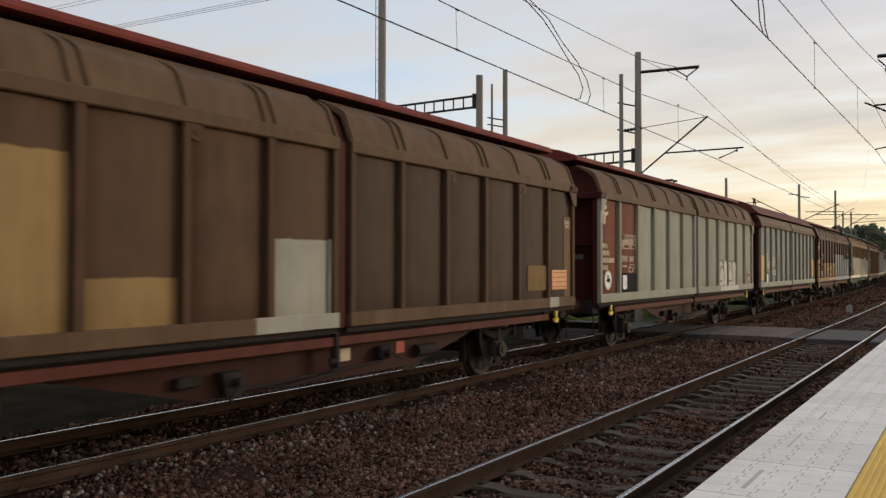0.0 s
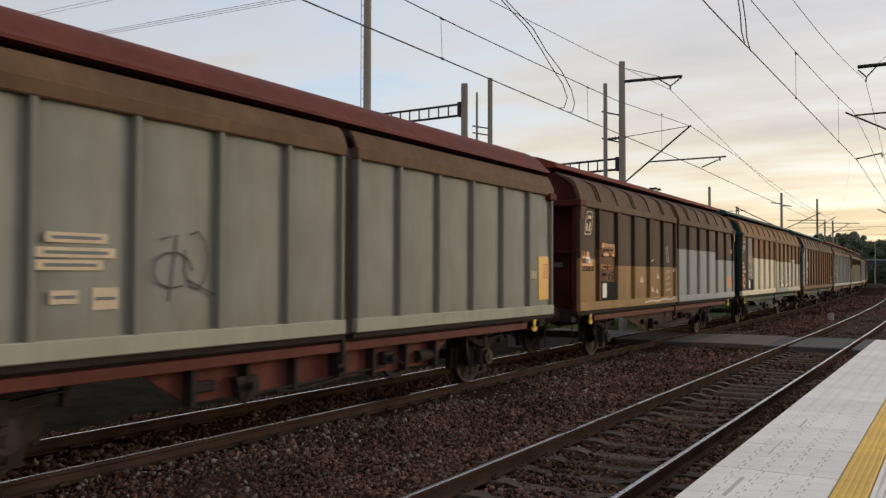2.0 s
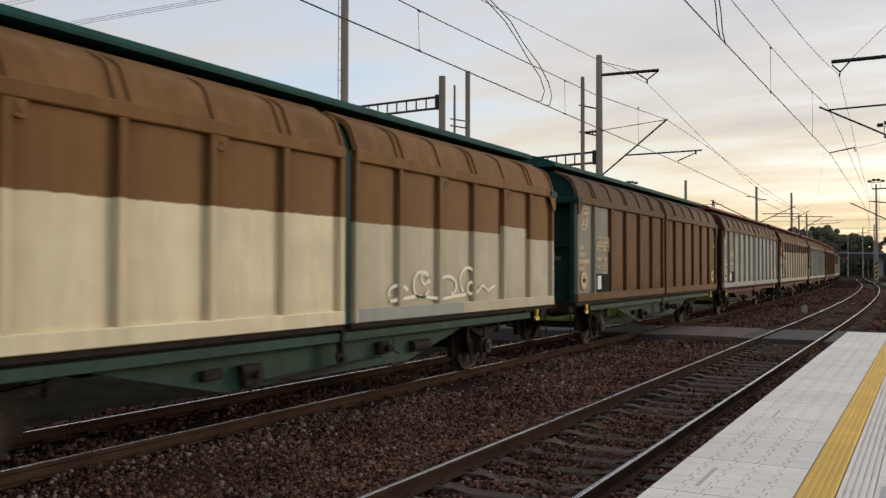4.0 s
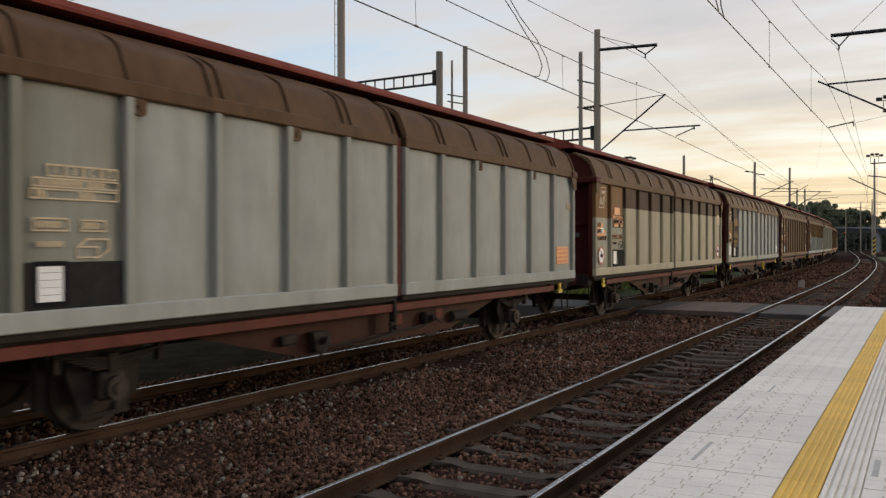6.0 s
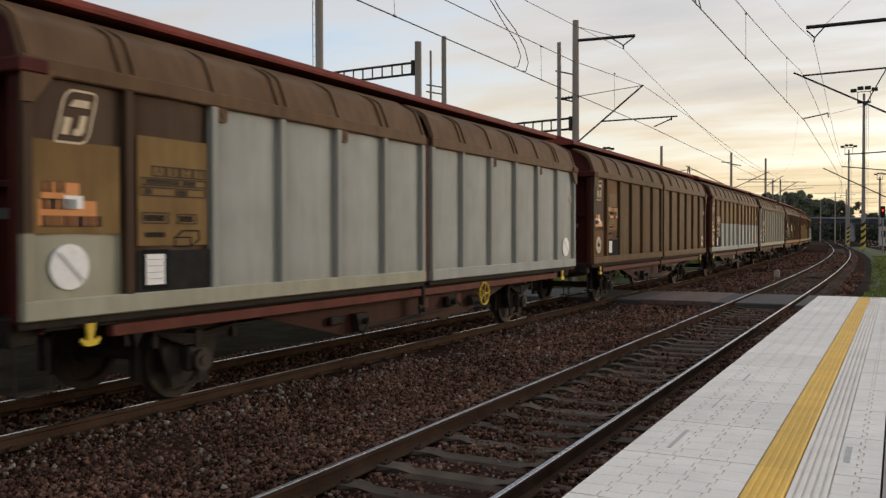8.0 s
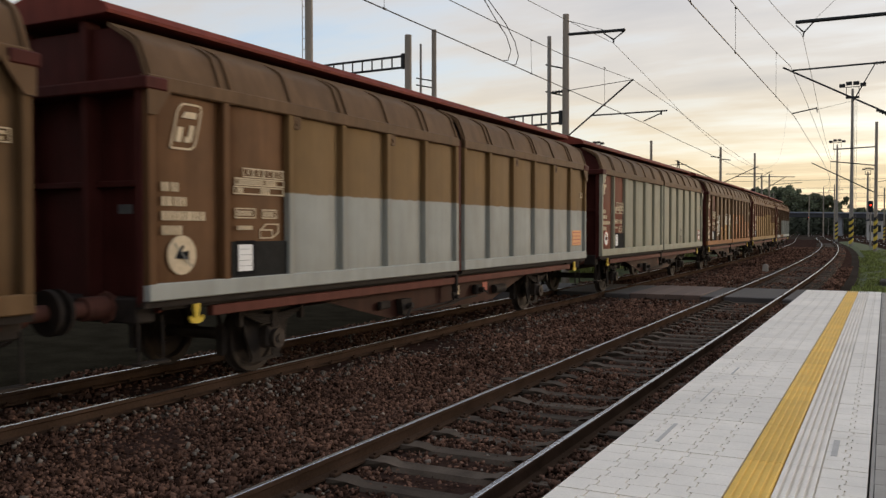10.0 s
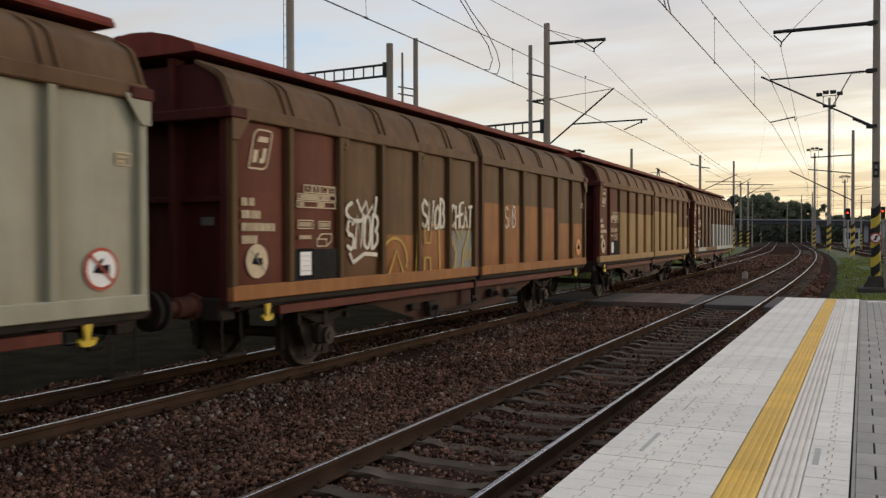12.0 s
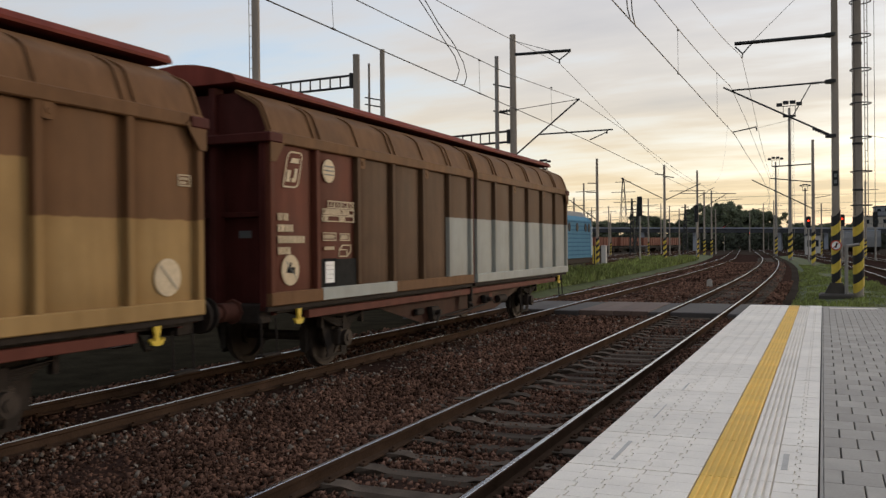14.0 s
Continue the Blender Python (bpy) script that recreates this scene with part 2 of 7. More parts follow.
M_MAST = material("mast_concrete", (0.30, 0.255, 0.21), 0.8, 0, 0.2, 1.2, 40, 0.25, stretch=(1, 1, 0.3))
M_STEEL = material("dark_steel", (0.035, 0.037, 0.038), 0.6, 0.5, 0.3, 5, 50)
M_GALV = material("galvanised_steel", (0.27, 0.25, 0.23), 0.6, 0.4, 0.15, 4, 40)
M_WIRE = material("wire_copper", (0.035, 0.035, 0.035), 0.5, 0.6, 0.1, 3, 20, 0)
M_STRIPE_Y = material("warning_yellow", (0.62, 0.44, 0.06), 0.6, 0, 0.15, 4, 40)
M_STRIPE_K = material("warning_black", (0.018, 0.018, 0.018), 0.6, 0, 0.3, 4, 40)
M_UNDER = material("underframe_grime_and_gap_shade", (0.032, 0.025, 0.021), 0.85, 0.0, 0.4, 6, 50, 0.3, spec=0.15)
M_WHEEL = material("wheel_steel", (0.050, 0.038, 0.031), 0.7, 0.2, 0.35, 6, 60, 0.2, spec=0.2)
M_BUFFER = material("rusty_buffer", (0.115, 0.042, 0.028), 0.8, 0.0, 0.35, 6, 50)
M_HOOK = material("yellow_hook_paint", (0.72, 0.50, 0.05), 0.5, 0, 0.12, 8, 60)
M_LABEL_W = material("white_label", (0.86, 0.86, 0.84), 0.5, 0, 0.08, 8, 60, 0)
M_LABEL_O = material("orange_label", (0.66, 0.25, 0.07), 0.35, 0, 0.15, 8, 60, 0)
M_LABEL_Y = material("yellow_label", (0.72, 0.36, 0.02), 0.4, 0, 0.08, 6, 60, 0)
M_LABEL_R = material("red_label", (0.45, 0.06, 0.03), 0.45, 0, 0.1, 8, 60, 0)
M_LABEL_K = material("black_label", (0.016, 0.016, 0.017), 0.8, 0, 0.2, 8, 60, 0, spec=0.03)
M_LABEL_G = material("grey_label", (0.16, 0.17, 0.165), 0.5, 0, 0.2, 8, 60, 0)
M_LABEL_C = material("faded_cream_label", (0.66, 0.53, 0.36), 0.6, 0, 0.15, 8, 60, 0, spec=0.08)
M_DARK_PATCH = material("dark_overpaint", (0.030, 0.029, 0.027), 0.8, 0, 0.25, 6, 50, 0, spec=0.03)
M_SPRAY_P = material("pale_spray_paint", (0.95, 0.88, 0.72), 0.6, 0, 0.08, 5, 60, 0)
M_SPRAY_W = material("white_spray_paint", (0.68, 0.64, 0.53), 0.6, 0, 0.15, 5, 60, 0)
M_SPRAY_Y = material("ochre_spray_paint", (0.50, 0.30, 0.04), 0.6, 0, 0.2, 5, 60, 0)
M_SPRAY_K = material("dark_spray_paint", (0.05, 0.05, 0.045), 0.6, 0, 0.2, 5, 60, 0)
M_GRASS = material("grass_blades", (0.20, 0.24, 0.065), 0.75, 0, 0.35, 0.6, 20, 0, island=0.4, tint=(0.18, 0.18, 0.06))
M_TURF = material("turf", (0.062, 0.080, 0.026), 0.95, 0, 0.4, 1.0, 25, 0.8)
M_LEAF = material("tree_leaves", (0.125, 0.145, 0.085), 0.8, 0, 0.35, 0.3, 5, 0, island=0.4)
# darker copy of the leaf colour, standing in for shade under the bridge
M_SCRUB = material("shaded_scrub_leaves", (0.045, 0.050, 0.034), 0.85, 0, 0.35, 0.3, 5, 0, island=0.4, spec=0.1)
M_BARK = material("bark", (0.07, 0.05, 0.035), 0.9, 0, 0.3, 4, 30, 0.5)
M_BRIDGE = material("bridge_girder", (0.050, 0.053, 0.062), 0.8, 0, 0.3, 0.3, 3)
M_BRIDGE_EDGE = material("bridge_parapet", (0.24, 0.26, 0.30), 0.8, 0, 0.2, 0.5, 5)
M_LOCO = material("locomotive_blue", (0.085, 0.225, 0.33), 0.8, 0, 0.12, 1, 30, spec=0.03)
M_LOCO_D = material("locomotive_dark_blue", (0.045, 0.14, 0.24), 0.8, 0, 0.15, 1, 30, spec=0.03)
M_LOCO_R = material("locomotive_roof_grey", (0.24, 0.24, 0.24), 0.8, 0, 0.15, 1, 30, spec=0.05)
M_HOPPER = material("hopper_oxide_red", (0.22, 0.080, 0.050), 0.75, 0, 0.25, 0.6, 8)
M_HOUSE = material("pale_render", (0.50, 0.48, 0.45), 0.85, 0, 0.12, 0.5, 8)
M_GLASS_D = material("dark_window_glass", (0.02, 0.025, 0.03), 0.7, 0, 0.1, 1, 5, 0, spec=0.1)


def lamp_glow(name, col, power):
    m = bpy.data.materials.new(name)
    m.use_nodes = True
    b = m.node_tree.nodes["Principled BSDF"]
    b.inputs["Base Color"].default_value = (*col, 1)
    b.inputs["Emission Color"].default_value = (*col, 1)
    b.inputs["Emission Strength"].default_value = power
    return m


M_RED_LIGHT = lamp_glow("red_signal_light", (1.0, 0.03, 0.01), 4)


# ---- mesh helpers ----
def box(bm, x0, x1, y0, y1, z0, z1, bevel=0.0):
    r = bmesh.ops.create_cube(bm, size=1, matrix=Matrix.Translation(((x0 + x1) / 2, (y0 + y1) / 2, (z0 + z1) / 2)) @ Matrix.Diagonal((x1 - x0, y1 - y0, z1 - z0, 1)))
    if bevel:
        edges = list({e for v in r["verts"] for e in v.link_edges})
        bmesh.ops.bevel(bm, geom=edges, offset=bevel, segments=1, affect="EDGES")
    return bm


def rod(bm, a, b, r, seg=8, r2=None):
    a, b = Vector(a), Vector(b)
    d = b - a
    m = Matrix.Translation((a + b) / 2) @ d.to_track_quat("Z", "Y").to_matrix().to_4x4()
    bmesh.ops.create_cone(bm, cap_ends=True, segments=seg, radius1=r, radius2=r if r2 is None else r2, depth=d.length, matrix=m)
    return bm


def prism(bm, pts, a, b, axis="y"):
    """A polygon pts, in the plane across axis, drawn out from a to b."""
    def at(p, s):
        return {"y": (p[0], s, p[1]), "x": (s, p[0], p[1]), "z": (p[0], p[1], s)}[axis]
    va = [bm.verts.new(at(p, a)) for p in pts]
    vb = [bm.verts.new(at(p, b)) for p in pts]
    k = len(pts)
    bm.faces.new(va); bm.faces.new(vb[::-1])
    for i in range(k):
        bm.faces.new((va[i], va[(i + 1) % k], vb[(i + 1) % k], vb[i]))
    bmesh.ops.recalc_face_normals(bm, faces=bm.faces)
    return bm


def mesh_of(name, bm, smooth=None):
    me = bpy.data.meshes.new(name)
    bm.to_mesh(me)
    bm.free()
    if smooth is not None:
        me.polygons.foreach_set("use_smooth", [True] * len(me.polygons))
        if smooth < 180:
            me.set_sharp_from_angle(angle=radians(smooth))
    me.materials.append(None)
    return me


def put(name, me, mat, parent=None, at=(0, 0, 0), label="", turn=0.0):
    """An object on shared mesh data, with its own material."""
    ob = new(name, me)
    ob.material_slots[0].link = "OBJECT"
    ob.material_slots[0].material = mat
    ob.location = at
    if turn:
        ob.rotation_euler[2] = radians(turn)
    if parent is not None:
        ob.parent = parent
    if label:
        tagged(ob, label)
    return ob


def part(name, bm, mat, parent=None, label="", at=(0, 0, 0), smooth=None, turn=0.0):
    return put(name, mesh_of(name, bm, smooth), mat, parent, at, label, turn)


def empty(name, at=(0, 0, 0), turn=0.0):
    ob = new(name)
    ob.empty_display_size = 0.2
    ob.location = at
    ob.rotation_euler[2] = radians(turn)
    return ob


def raw_mesh(name, verts, faces):
    me = bpy.data.meshes.new(name)
    me.from_pydata(verts, [], faces)
    me.materials.append(None)
    return me


def sweep(path, section, closed=True):
    """A cross section of (side, up) points carried along a level path of (x, y, z)."""
    verts, faces, k = [], [], len(section)
    for i, p in enumerate(path):
        q0, q1 = path[max(0, i - 1)], path[min(len(path) - 1, i + 1)]
        d = Vector((q1[0] - q0[0], q1[1] - q0[1], 0)).normalized()
        for s, u in section:
            verts.append((p[0] + d.y * s, p[1] - d.x * s, p[2] + u))
    for i in range(len(path) - 1):
        for j in range(k if closed else k - 1):
            a, b = i * k + j, i * k + (j + 1) % k
            faces.append((a, b, b + k, a + k))
    if closed:
        faces += [tuple(range(k))[::-1], tuple(range((len(path) - 1) * k, len(path) * k))]
    return verts, faces


def wire(name, pts, r, mat, parent=None, label=""):
    """A thin round cable through points."""
    cu = bpy.data.curves.new(name, "CURVE")
    cu.dimensions, cu.bevel_depth, cu.bevel_resolution = "3D", r, 1
    sp = cu.splines.new("POLY")
    sp.points.add(len(pts) - 1)
    for p, q in zip(sp.points, pts):
        p.co = (*q, 1)
    cu.materials.append(mat)
    ob = new(name, cu)
    if parent is not None:
        ob.parent = parent
    if label:
        tagged(ob, label)
    return ob


# ---- course of the tracks ----
def bend(y, y0, y1, radius):
    if y < y0:
        return 0.0
    if y < y1:
        return -(y - y0) ** 2 / (2 * radius)
    return -(y1 - y0) ** 2 / (2 * radius) - (y - y1) * (y1 - y0) / radius


def near_x(y):
    return bend(y, 30, 125, 1200)


def far_x(y):
    return -4.84 + bend(y, 18, 125, 1870) + bend(y, 75, 125, 2280)


# ---- ground, tracks, platform ----
def strip(name, xs, y0, y1, step, z, mat, label, category, kind="structure", follow=None):
    """A level sheet that may follow a track sideways; xs are its cross points, z their heights."""
    ys = np.arange(y0, y1 + step * 0.5, step)
    verts, faces, k = [], [], len(xs)
    for y in ys:
        dx = follow(y) if follow else 0.0
        for x, h in zip(xs, z):
            verts.append((x + dx, y, h + 0.012 * noise.noise((x * 1.7, y * 1.7, 3))))
    for i in range(len(ys) - 1):
        for j in range(k - 1):
            a = i * k + j
            faces.append((a, a + 1, a + k + 1, a + k))
    return tagged(put(name, raw_mesh(name, verts, faces), mat), label, category, kind=kind)


verts = [(x, y, -0.50) for y in (-3000, -200, 0, 200, 600, 3000) for x in (-3000, -300, -60, 60, 300, 3000)]
faces = [(j * 6 + i, j * 6 + i + 1, j * 6 + i + 7, j * 6 + i + 6) for j in range(5) for i in range(5)]
tagged(put("ground", raw_mesh("ground", verts, faces), M_GROUND), "brown gravelly ground of a wide railway yard", "ground", kind="structure")
strip("ballast_bed", [-9.2, -7.6, -6.4, -5.9, -3.8, -2.9, -2.2, -1.3, -0.7, 0.7, 1.25, 1.72], -30, 160, 1.0,
      [-0.55, -0.40, -0.20, -0.17, -0.17, -0.20, -0.22, -0.20, -0.200, -0.200, -0.24, -0.42], M_BED, "dark reddish-brown crushed stone ballast under the tracks", "ballast", follow=near_x)

RAIL = [(-0.036, 0), (0.036, 0), (0.036, -0.032), (0.010, -0.046), (0.010, -0.118), (0.068, -0.132), (0.068, -0.148), (-0.068, -0.148), (-0.068, -0.132), (-0.010, -0.118), (-0.010, -0.046), (-0.036, -0.032)]
bm = bmesh.new()
prism(bm, [(-1.28, -0.155), (-1.25, -0.128), (-0.50, -0.128), (-0.38, -0.165), (0.38, -0.165), (0.50, -0.128), (1.25, -0.128), (1.28, -0.155), (1.28, -0.30), (-1.28, -0.30)], -0.13, 0.13, "y")
for v in bm.verts:
    if v.co.z > -0.2:
        v.co.y *= 0.42 if abs(v.co.x) < 0.45 else 0.75
SLEEPER = mesh_of("sleeper", bm)
bm = bmesh.new()
for s in (-1, 1):
    box(bm, s * 0.095 - 0.03, s * 0.095 + 0.03, -0.05, 0.05, -0.135, -0.105, 0.006)
    rod(bm, (s * 0.10, 0, -0.11), (s * 0.10, 0, -0.085), 0.014, 6)
CLIP = mesh_of("rail_clip", bm)


def lay_track(course, y0, y1, n_sleepers, first, label, clips, sunk=0.0):
    t = empty("track")
    tagged(t, label, "railway track", kind="structure")
    ys = list(np.arange(y0, 60, 3.0)) + list(np.arange(60, y1, 6.0))
    for s in (-0.7535, 0.7535):
        path = [(course(y) + s, y, 0) for y in ys]
        v, f = sweep(path, RAIL)
        r = put("rail", raw_mesh("rail", v, f), M_RAIL, t)
        v, f = sweep(path, [(-0.018, 0.0035), (0.018, 0.0035), (0.026, -0.004), (-0.026, -0.004)])
        put("running_surface", raw_mesh("running_surface", v, f), M_RAIL_TOP, r, label="polished steel running surface")
    for i in range(n_sleepers):
        y = first + 0.6 * i
        turn = -math.degrees(math.atan((course(y + 1) - course(y - 1)) / 2))
        put("sleeper", SLEEPER, M_SLEEPER, t, (course(y), y, -0.004 * (i % 3) - sunk), turn=turn)
        if i < clips:
            for s in (-0.7535, 0.7535):
                put("rail_clip", CLIP, M_RAIL, t, (course(y) + s, y, 0.0))
    return t


near_track = lay_track(near_x, -20, 420, 200, 1.0, "near track with bright polished rails on concrete sleepers", 60)
far_track = lay_track(far_x, -40, 420, 60, 3.4, "far track with rusty-sided rails carrying the goods train", 40, 0.045)


def scatter_stones(name, regions, label, mat, seed):
    """Crushed stones as small angular lumps in one mesh."""
    rng = np.random.default_rng(seed)
    cube = np.array([(x, y, z) for z in (-1, 1) for y in (-1, 1) for x in (-1, 1)], float)
    quads = np.array([(0, 2, 3, 1), (4, 5, 7, 6), (0, 1, 5, 4), (2, 6, 7, 3), (0, 4, 6, 2), (1, 3, 7, 5)])
    allv, allf, base = [], [], 0
    for x0, x1, y0, y1, density, size, z0, skip in regions:
        k = int((x1 - x0) * (y1 - y0) * density)
        px, py = rng.uniform(x0, x1, k), rng.uniform(y0, y1, k)
        keep = np.ones(k, bool)
        for a, b in skip:
            keep &= ~((px > a) & (px < b))
        px, py = px[keep], py[keep]
        k = len(px)
        off = np.array([near_x(v) for v in py])
        sc = size * rng.uniform(0.55, 1.5, (k, 1, 1)) * rng.uniform(0.22, 1.15, (k, 1, 3))
        v = (cube[None] * rng.uniform(0.55, 1.0, (k, 8, 3))) * sc
        ang = rng.uniform(0, 6.283, (k, 3))
        for ax in range(3):
            c, s = np.cos(ang[:, ax])[:, None], np.sin(ang[:, ax])[:, None]
            i, j = [(1, 2), (0, 2), (0, 1)][ax]
            a, b = v[:, :, i].copy(), v[:, :, j].copy()
            v[:, :, i], v[:, :, j] = a * c - b * s, a * s + b * c
        zz = z0 + rng.uniform(-0.015, 0.03, k) + 0.035 * np.sin(px * 2.1 + py * 0.7) * np.sin(py * 1.3)
        v += np.stack([px + off, py, zz], 1)[:, None, :]
        allv.append(v.reshape(-1, 3))
        allf.append((quads[None] + (np.arange(k) * 8)[:, None, None] + base).reshape(-1, 4))
        base += k * 8
    vv, ff = np.concatenate(allv), np.concatenate(allf)
    me = bpy.data.meshes.new(name)
    me.vertices.add(len(vv)); me.vertices.foreach_set("co", vv.ravel())
    me.loops.add(ff.size); me.loops.foreach_set("vertex_index", ff.ravel())
    me.polygons.add(len(ff)); me.polygons.foreach_set("loop_start", np.arange(0, ff.size, 4))
    me.update(calc_edges=True)
    me.materials.append(None)
    return tagged(put(name, me, mat), label, "ballast", kind="stuff")


GAP = [(-5.65, -5.53), (-4.18, -4.0), (-0.83, -0.68), (0.68, 0.83)]
scatter_stones("ballast_stones", [
    (-4.0, -1.30, 1.5, 11, 1300, 0.0215, -0.195, GAP), (-4.0, -1.30, 11, 22, 640, 0.026, -0.195, GAP), (-4.0, -1.30, 22, 48, 120, 0.040, -0.195, GAP),
    (-0.70, 0.70, 2.5, 12, 620, 0.020, -0.200, GAP), (-0.70, 0.70, 12, 24, 260, 0.024, -0.200, GAP), (-1.32, -0.83, 2.5, 24, 620, 0.023, -0.145, GAP), (0.83, 1.28, 2.5, 24, 560, 0.023, -0.150, GAP), (-1.30, 1.25, 28, 50, 70, 0.034, -0.19, GAP),
    (1.2, 1.74, 3, 20, 300, 0.028, -0.27, GAP), (1.2, 1.9, 20, 50, 80, 0.04, -0.25, GAP),
    (-6.6, -4.0, 4, 16, 330, 0.028, -0.175, GAP), (-6.6, -4.0, 16, 48, 90, 0.040, -0.175, GAP), (-6.6, 1.25, 48, 95, 26, 0.06, -0.18, GAP)],
    "loose reddish-brown crushed ballast stones between the rails", M_BALLAST, 5)
scatter_stones("pale_ballast_stones", [
    (-4.0, -1.30, 1.5, 14, 12, 0.026, -0.172, GAP), (-4.0, -3.2, 2, 22, 34, 0.024, -0.165, GAP), (-4.0, -1.30, 14, 40, 6, 0.032, -0.175, GAP), (-1.30, 1.25, 2.5, 24, 12, 0.018, -0.18, GAP), (-6.4, -4.0, 4, 24, 20, 0.028, -0.16, GAP), (1.2, 1.74, 3, 20, 14, 0.024, -0.25, GAP)],
    "scattered paler crushed ballast stones between the rails", M_BALLAST_L, 6)

# board crossing between and beside the tracks
crossing = empty("level_crossing")
tagged(crossing, "low crossing of brown panels and asphalt across the tracks", "crossing", kind="structure")
for i in range(4):
    bm = bmesh.new()
    box(bm, -0.245, 0.245, -1.95, 1.95, -0.16, -0.015, 0.012)
    part("crossing_panel", bm, M_CROSS, crossing, at=(-3.02 + 0.5 * i, 26.5, 0))
bm = bmesh.new(); box(bm, -4.0, -3.28, 24.5, 28.4, -0.2, -0.03, 0.02); part("asphalt_strip", bm, M_PATH, crossing, "dark worn asphalt strip")
bm = bmesh.new(); box(bm, -1.26, -0.84, 24.5, 28.4, -0.2, -0.03, 0.02); part("asphalt_strip", bm, M_PATH, crossing, "dark worn asphalt strip")
bm = bmesh.new(); box(bm, -0.66, 0.66, 24.5, 28.4, -0.2, -0.02, 0.02); part("inner_panel", bm, M_PATH, crossing, "dark worn asphalt panel between the rails")
bm = bmesh.new(); box(bm, 0.85, 1.9, 24.4, 28.5, -0.4, -0.03, 0.03); part("asphalt_ramp", bm, M_PATH, crossing, "dark asphalt ramp beside the rail")
bm = bmesh.new(); box(bm, -5.5, -4.22, 24.6, 28.4, -0.2, -0.02, 0.02); part("inner_panel", bm, M_PATH, crossing, "dark worn asphalt panel between the rails")
bm = bmesh.new(); box(bm, -9.0, -5.75, 24.6, 28.4, -0.5, -0.03, 0.03); part("asphalt_ramp", bm, M_PATH, crossing, "dark asphalt ramp beside the rail")

# platform
PZ, PX0, PX1, PYE = 0.515, 1.76, 3.205, 20.1
platform = empty("platform")
tagged(platform, "station platform of white concrete slabs with a yellow guide strip", "platform", kind="structure")
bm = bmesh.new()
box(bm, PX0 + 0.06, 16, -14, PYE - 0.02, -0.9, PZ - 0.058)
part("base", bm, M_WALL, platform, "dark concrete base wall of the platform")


def zigzag_slab(x0, x1, cols):
    """A metre of slab whose face is cast as interlocking blocks with thin, deep seams between them."""
    bm = bmesh.new()
    box(bm, x0, x1, 0.006, 0.994, -0.09, -0.009)
    w, g, n = (x1 - x0) / cols, 0.0042, 10
    amp = 0.014
    edge = lambda i: 0.006 + 0.988 * i / n

    def seam(c, side, i0, i1):
        x = x0 + c * w
        if c in (0, cols):
            return [(x, edge(i0) + 0.0025), (x, edge(i1) - 0.0025)]
        out = []
        for i in range(i0, i1):
            d = (amp if i % 2 else -amp) + side * g
            out += [(x + d, edge(i) + 0.014), (x + d, edge(i + 1) - 0.014)]
        out[0], out[-1] = (out[0][0], edge(i0) + 0.0025), (out[-1][0], edge(i1) - 0.0025)
        return out
    for c in range(cols):
        cuts = [0] + list(range(2 - c % 2, n, 2)) + [n]
        for i0, i1 in zip(cuts, cuts[1:]):
            ring = seam(c, 1, i0, i1)[::-1] + seam(c + 1, -1, i0, i1)
            lo = [bm.verts.new((p[0], p[1], -0.0095)) for p in ring]
            hi = [bm.verts.new((p[0], p[1], 0.0)) for p in ring]
            bm.faces.new(hi)
            for i in range(len(ring)):
                q = (i + 1) % len(ring)
                bm.faces.new((lo[i], lo[q], hi[q], hi[i]))
    bmesh.ops.recalc_face_normals(bm, faces=bm.faces)
    bmesh.ops.triangulate(bm, faces=[f for f in bm.faces if len(f.verts) > 4])
    return mesh_of("slab", bm)


def ribbed(name, x0, x1, ribs, h):
    bm = bmesh.new()
    w = (x1 - x0) / ribs
    pts = [(x0, -0.08), (x0, -h)]
    for i in range(ribs):
        a = x0 + i * w
        pts += [(a + 0.12 * w, -h), (a + 0.24 * w, 0), (a + 0.76 * w, 0), (a + 0.88 * w, -h)]
    pts += [(x1, -h), (x1, -0.08)]
    prism(bm, pts, 0.003, 0.997, "y")
    return mesh_of(name, bm)


EDGE_SLAB = zigzag_slab(PX0, 2.556, 5)
INNER_SLAB = zigzag_slab(2.975, PX1, 2)
STRIP = ribbed("guide_strip", 2.562, 2.768, 5, 0.008)
GROOVE = ribbed("grooved_slab", 2.770, 2.9735, 5, 0.020)
for i in range(-10, 20):
    y = 0.30 + i
    if y + 1 > PYE + 0.25:
        break
    put("edge_slab", EDGE_SLAB, M_SLAB, platform, (0, y, PZ))
    put("guide_strip", STRIP, M_YELLOW, platform, (0, y + 0.0, PZ + 0.002), "ribbed yellow guide strip")
    put("grooved_slab", GROOVE, M_SLAB, platform, (0, y, PZ))
    put("inner_slab", INNER_SLAB, M_SLAB, platform, (0, y, PZ))
# repaired streaks on the slabs
for x, y, w, l in ((1.992, 5.48, 0.026, 0.55), (2.02, 8.3, 0.016, 0.42), (2.005, 6.9, 0.010, 0.6), (3.0, 5.6, 0.035, 0.42)):
    bm = bmesh.new(); box(bm, x, x + w, y, y + l, PZ + 0.0005, PZ + 0.0032); part("repair_strip", bm, M_FILL, platform, "grey filled repair strip")
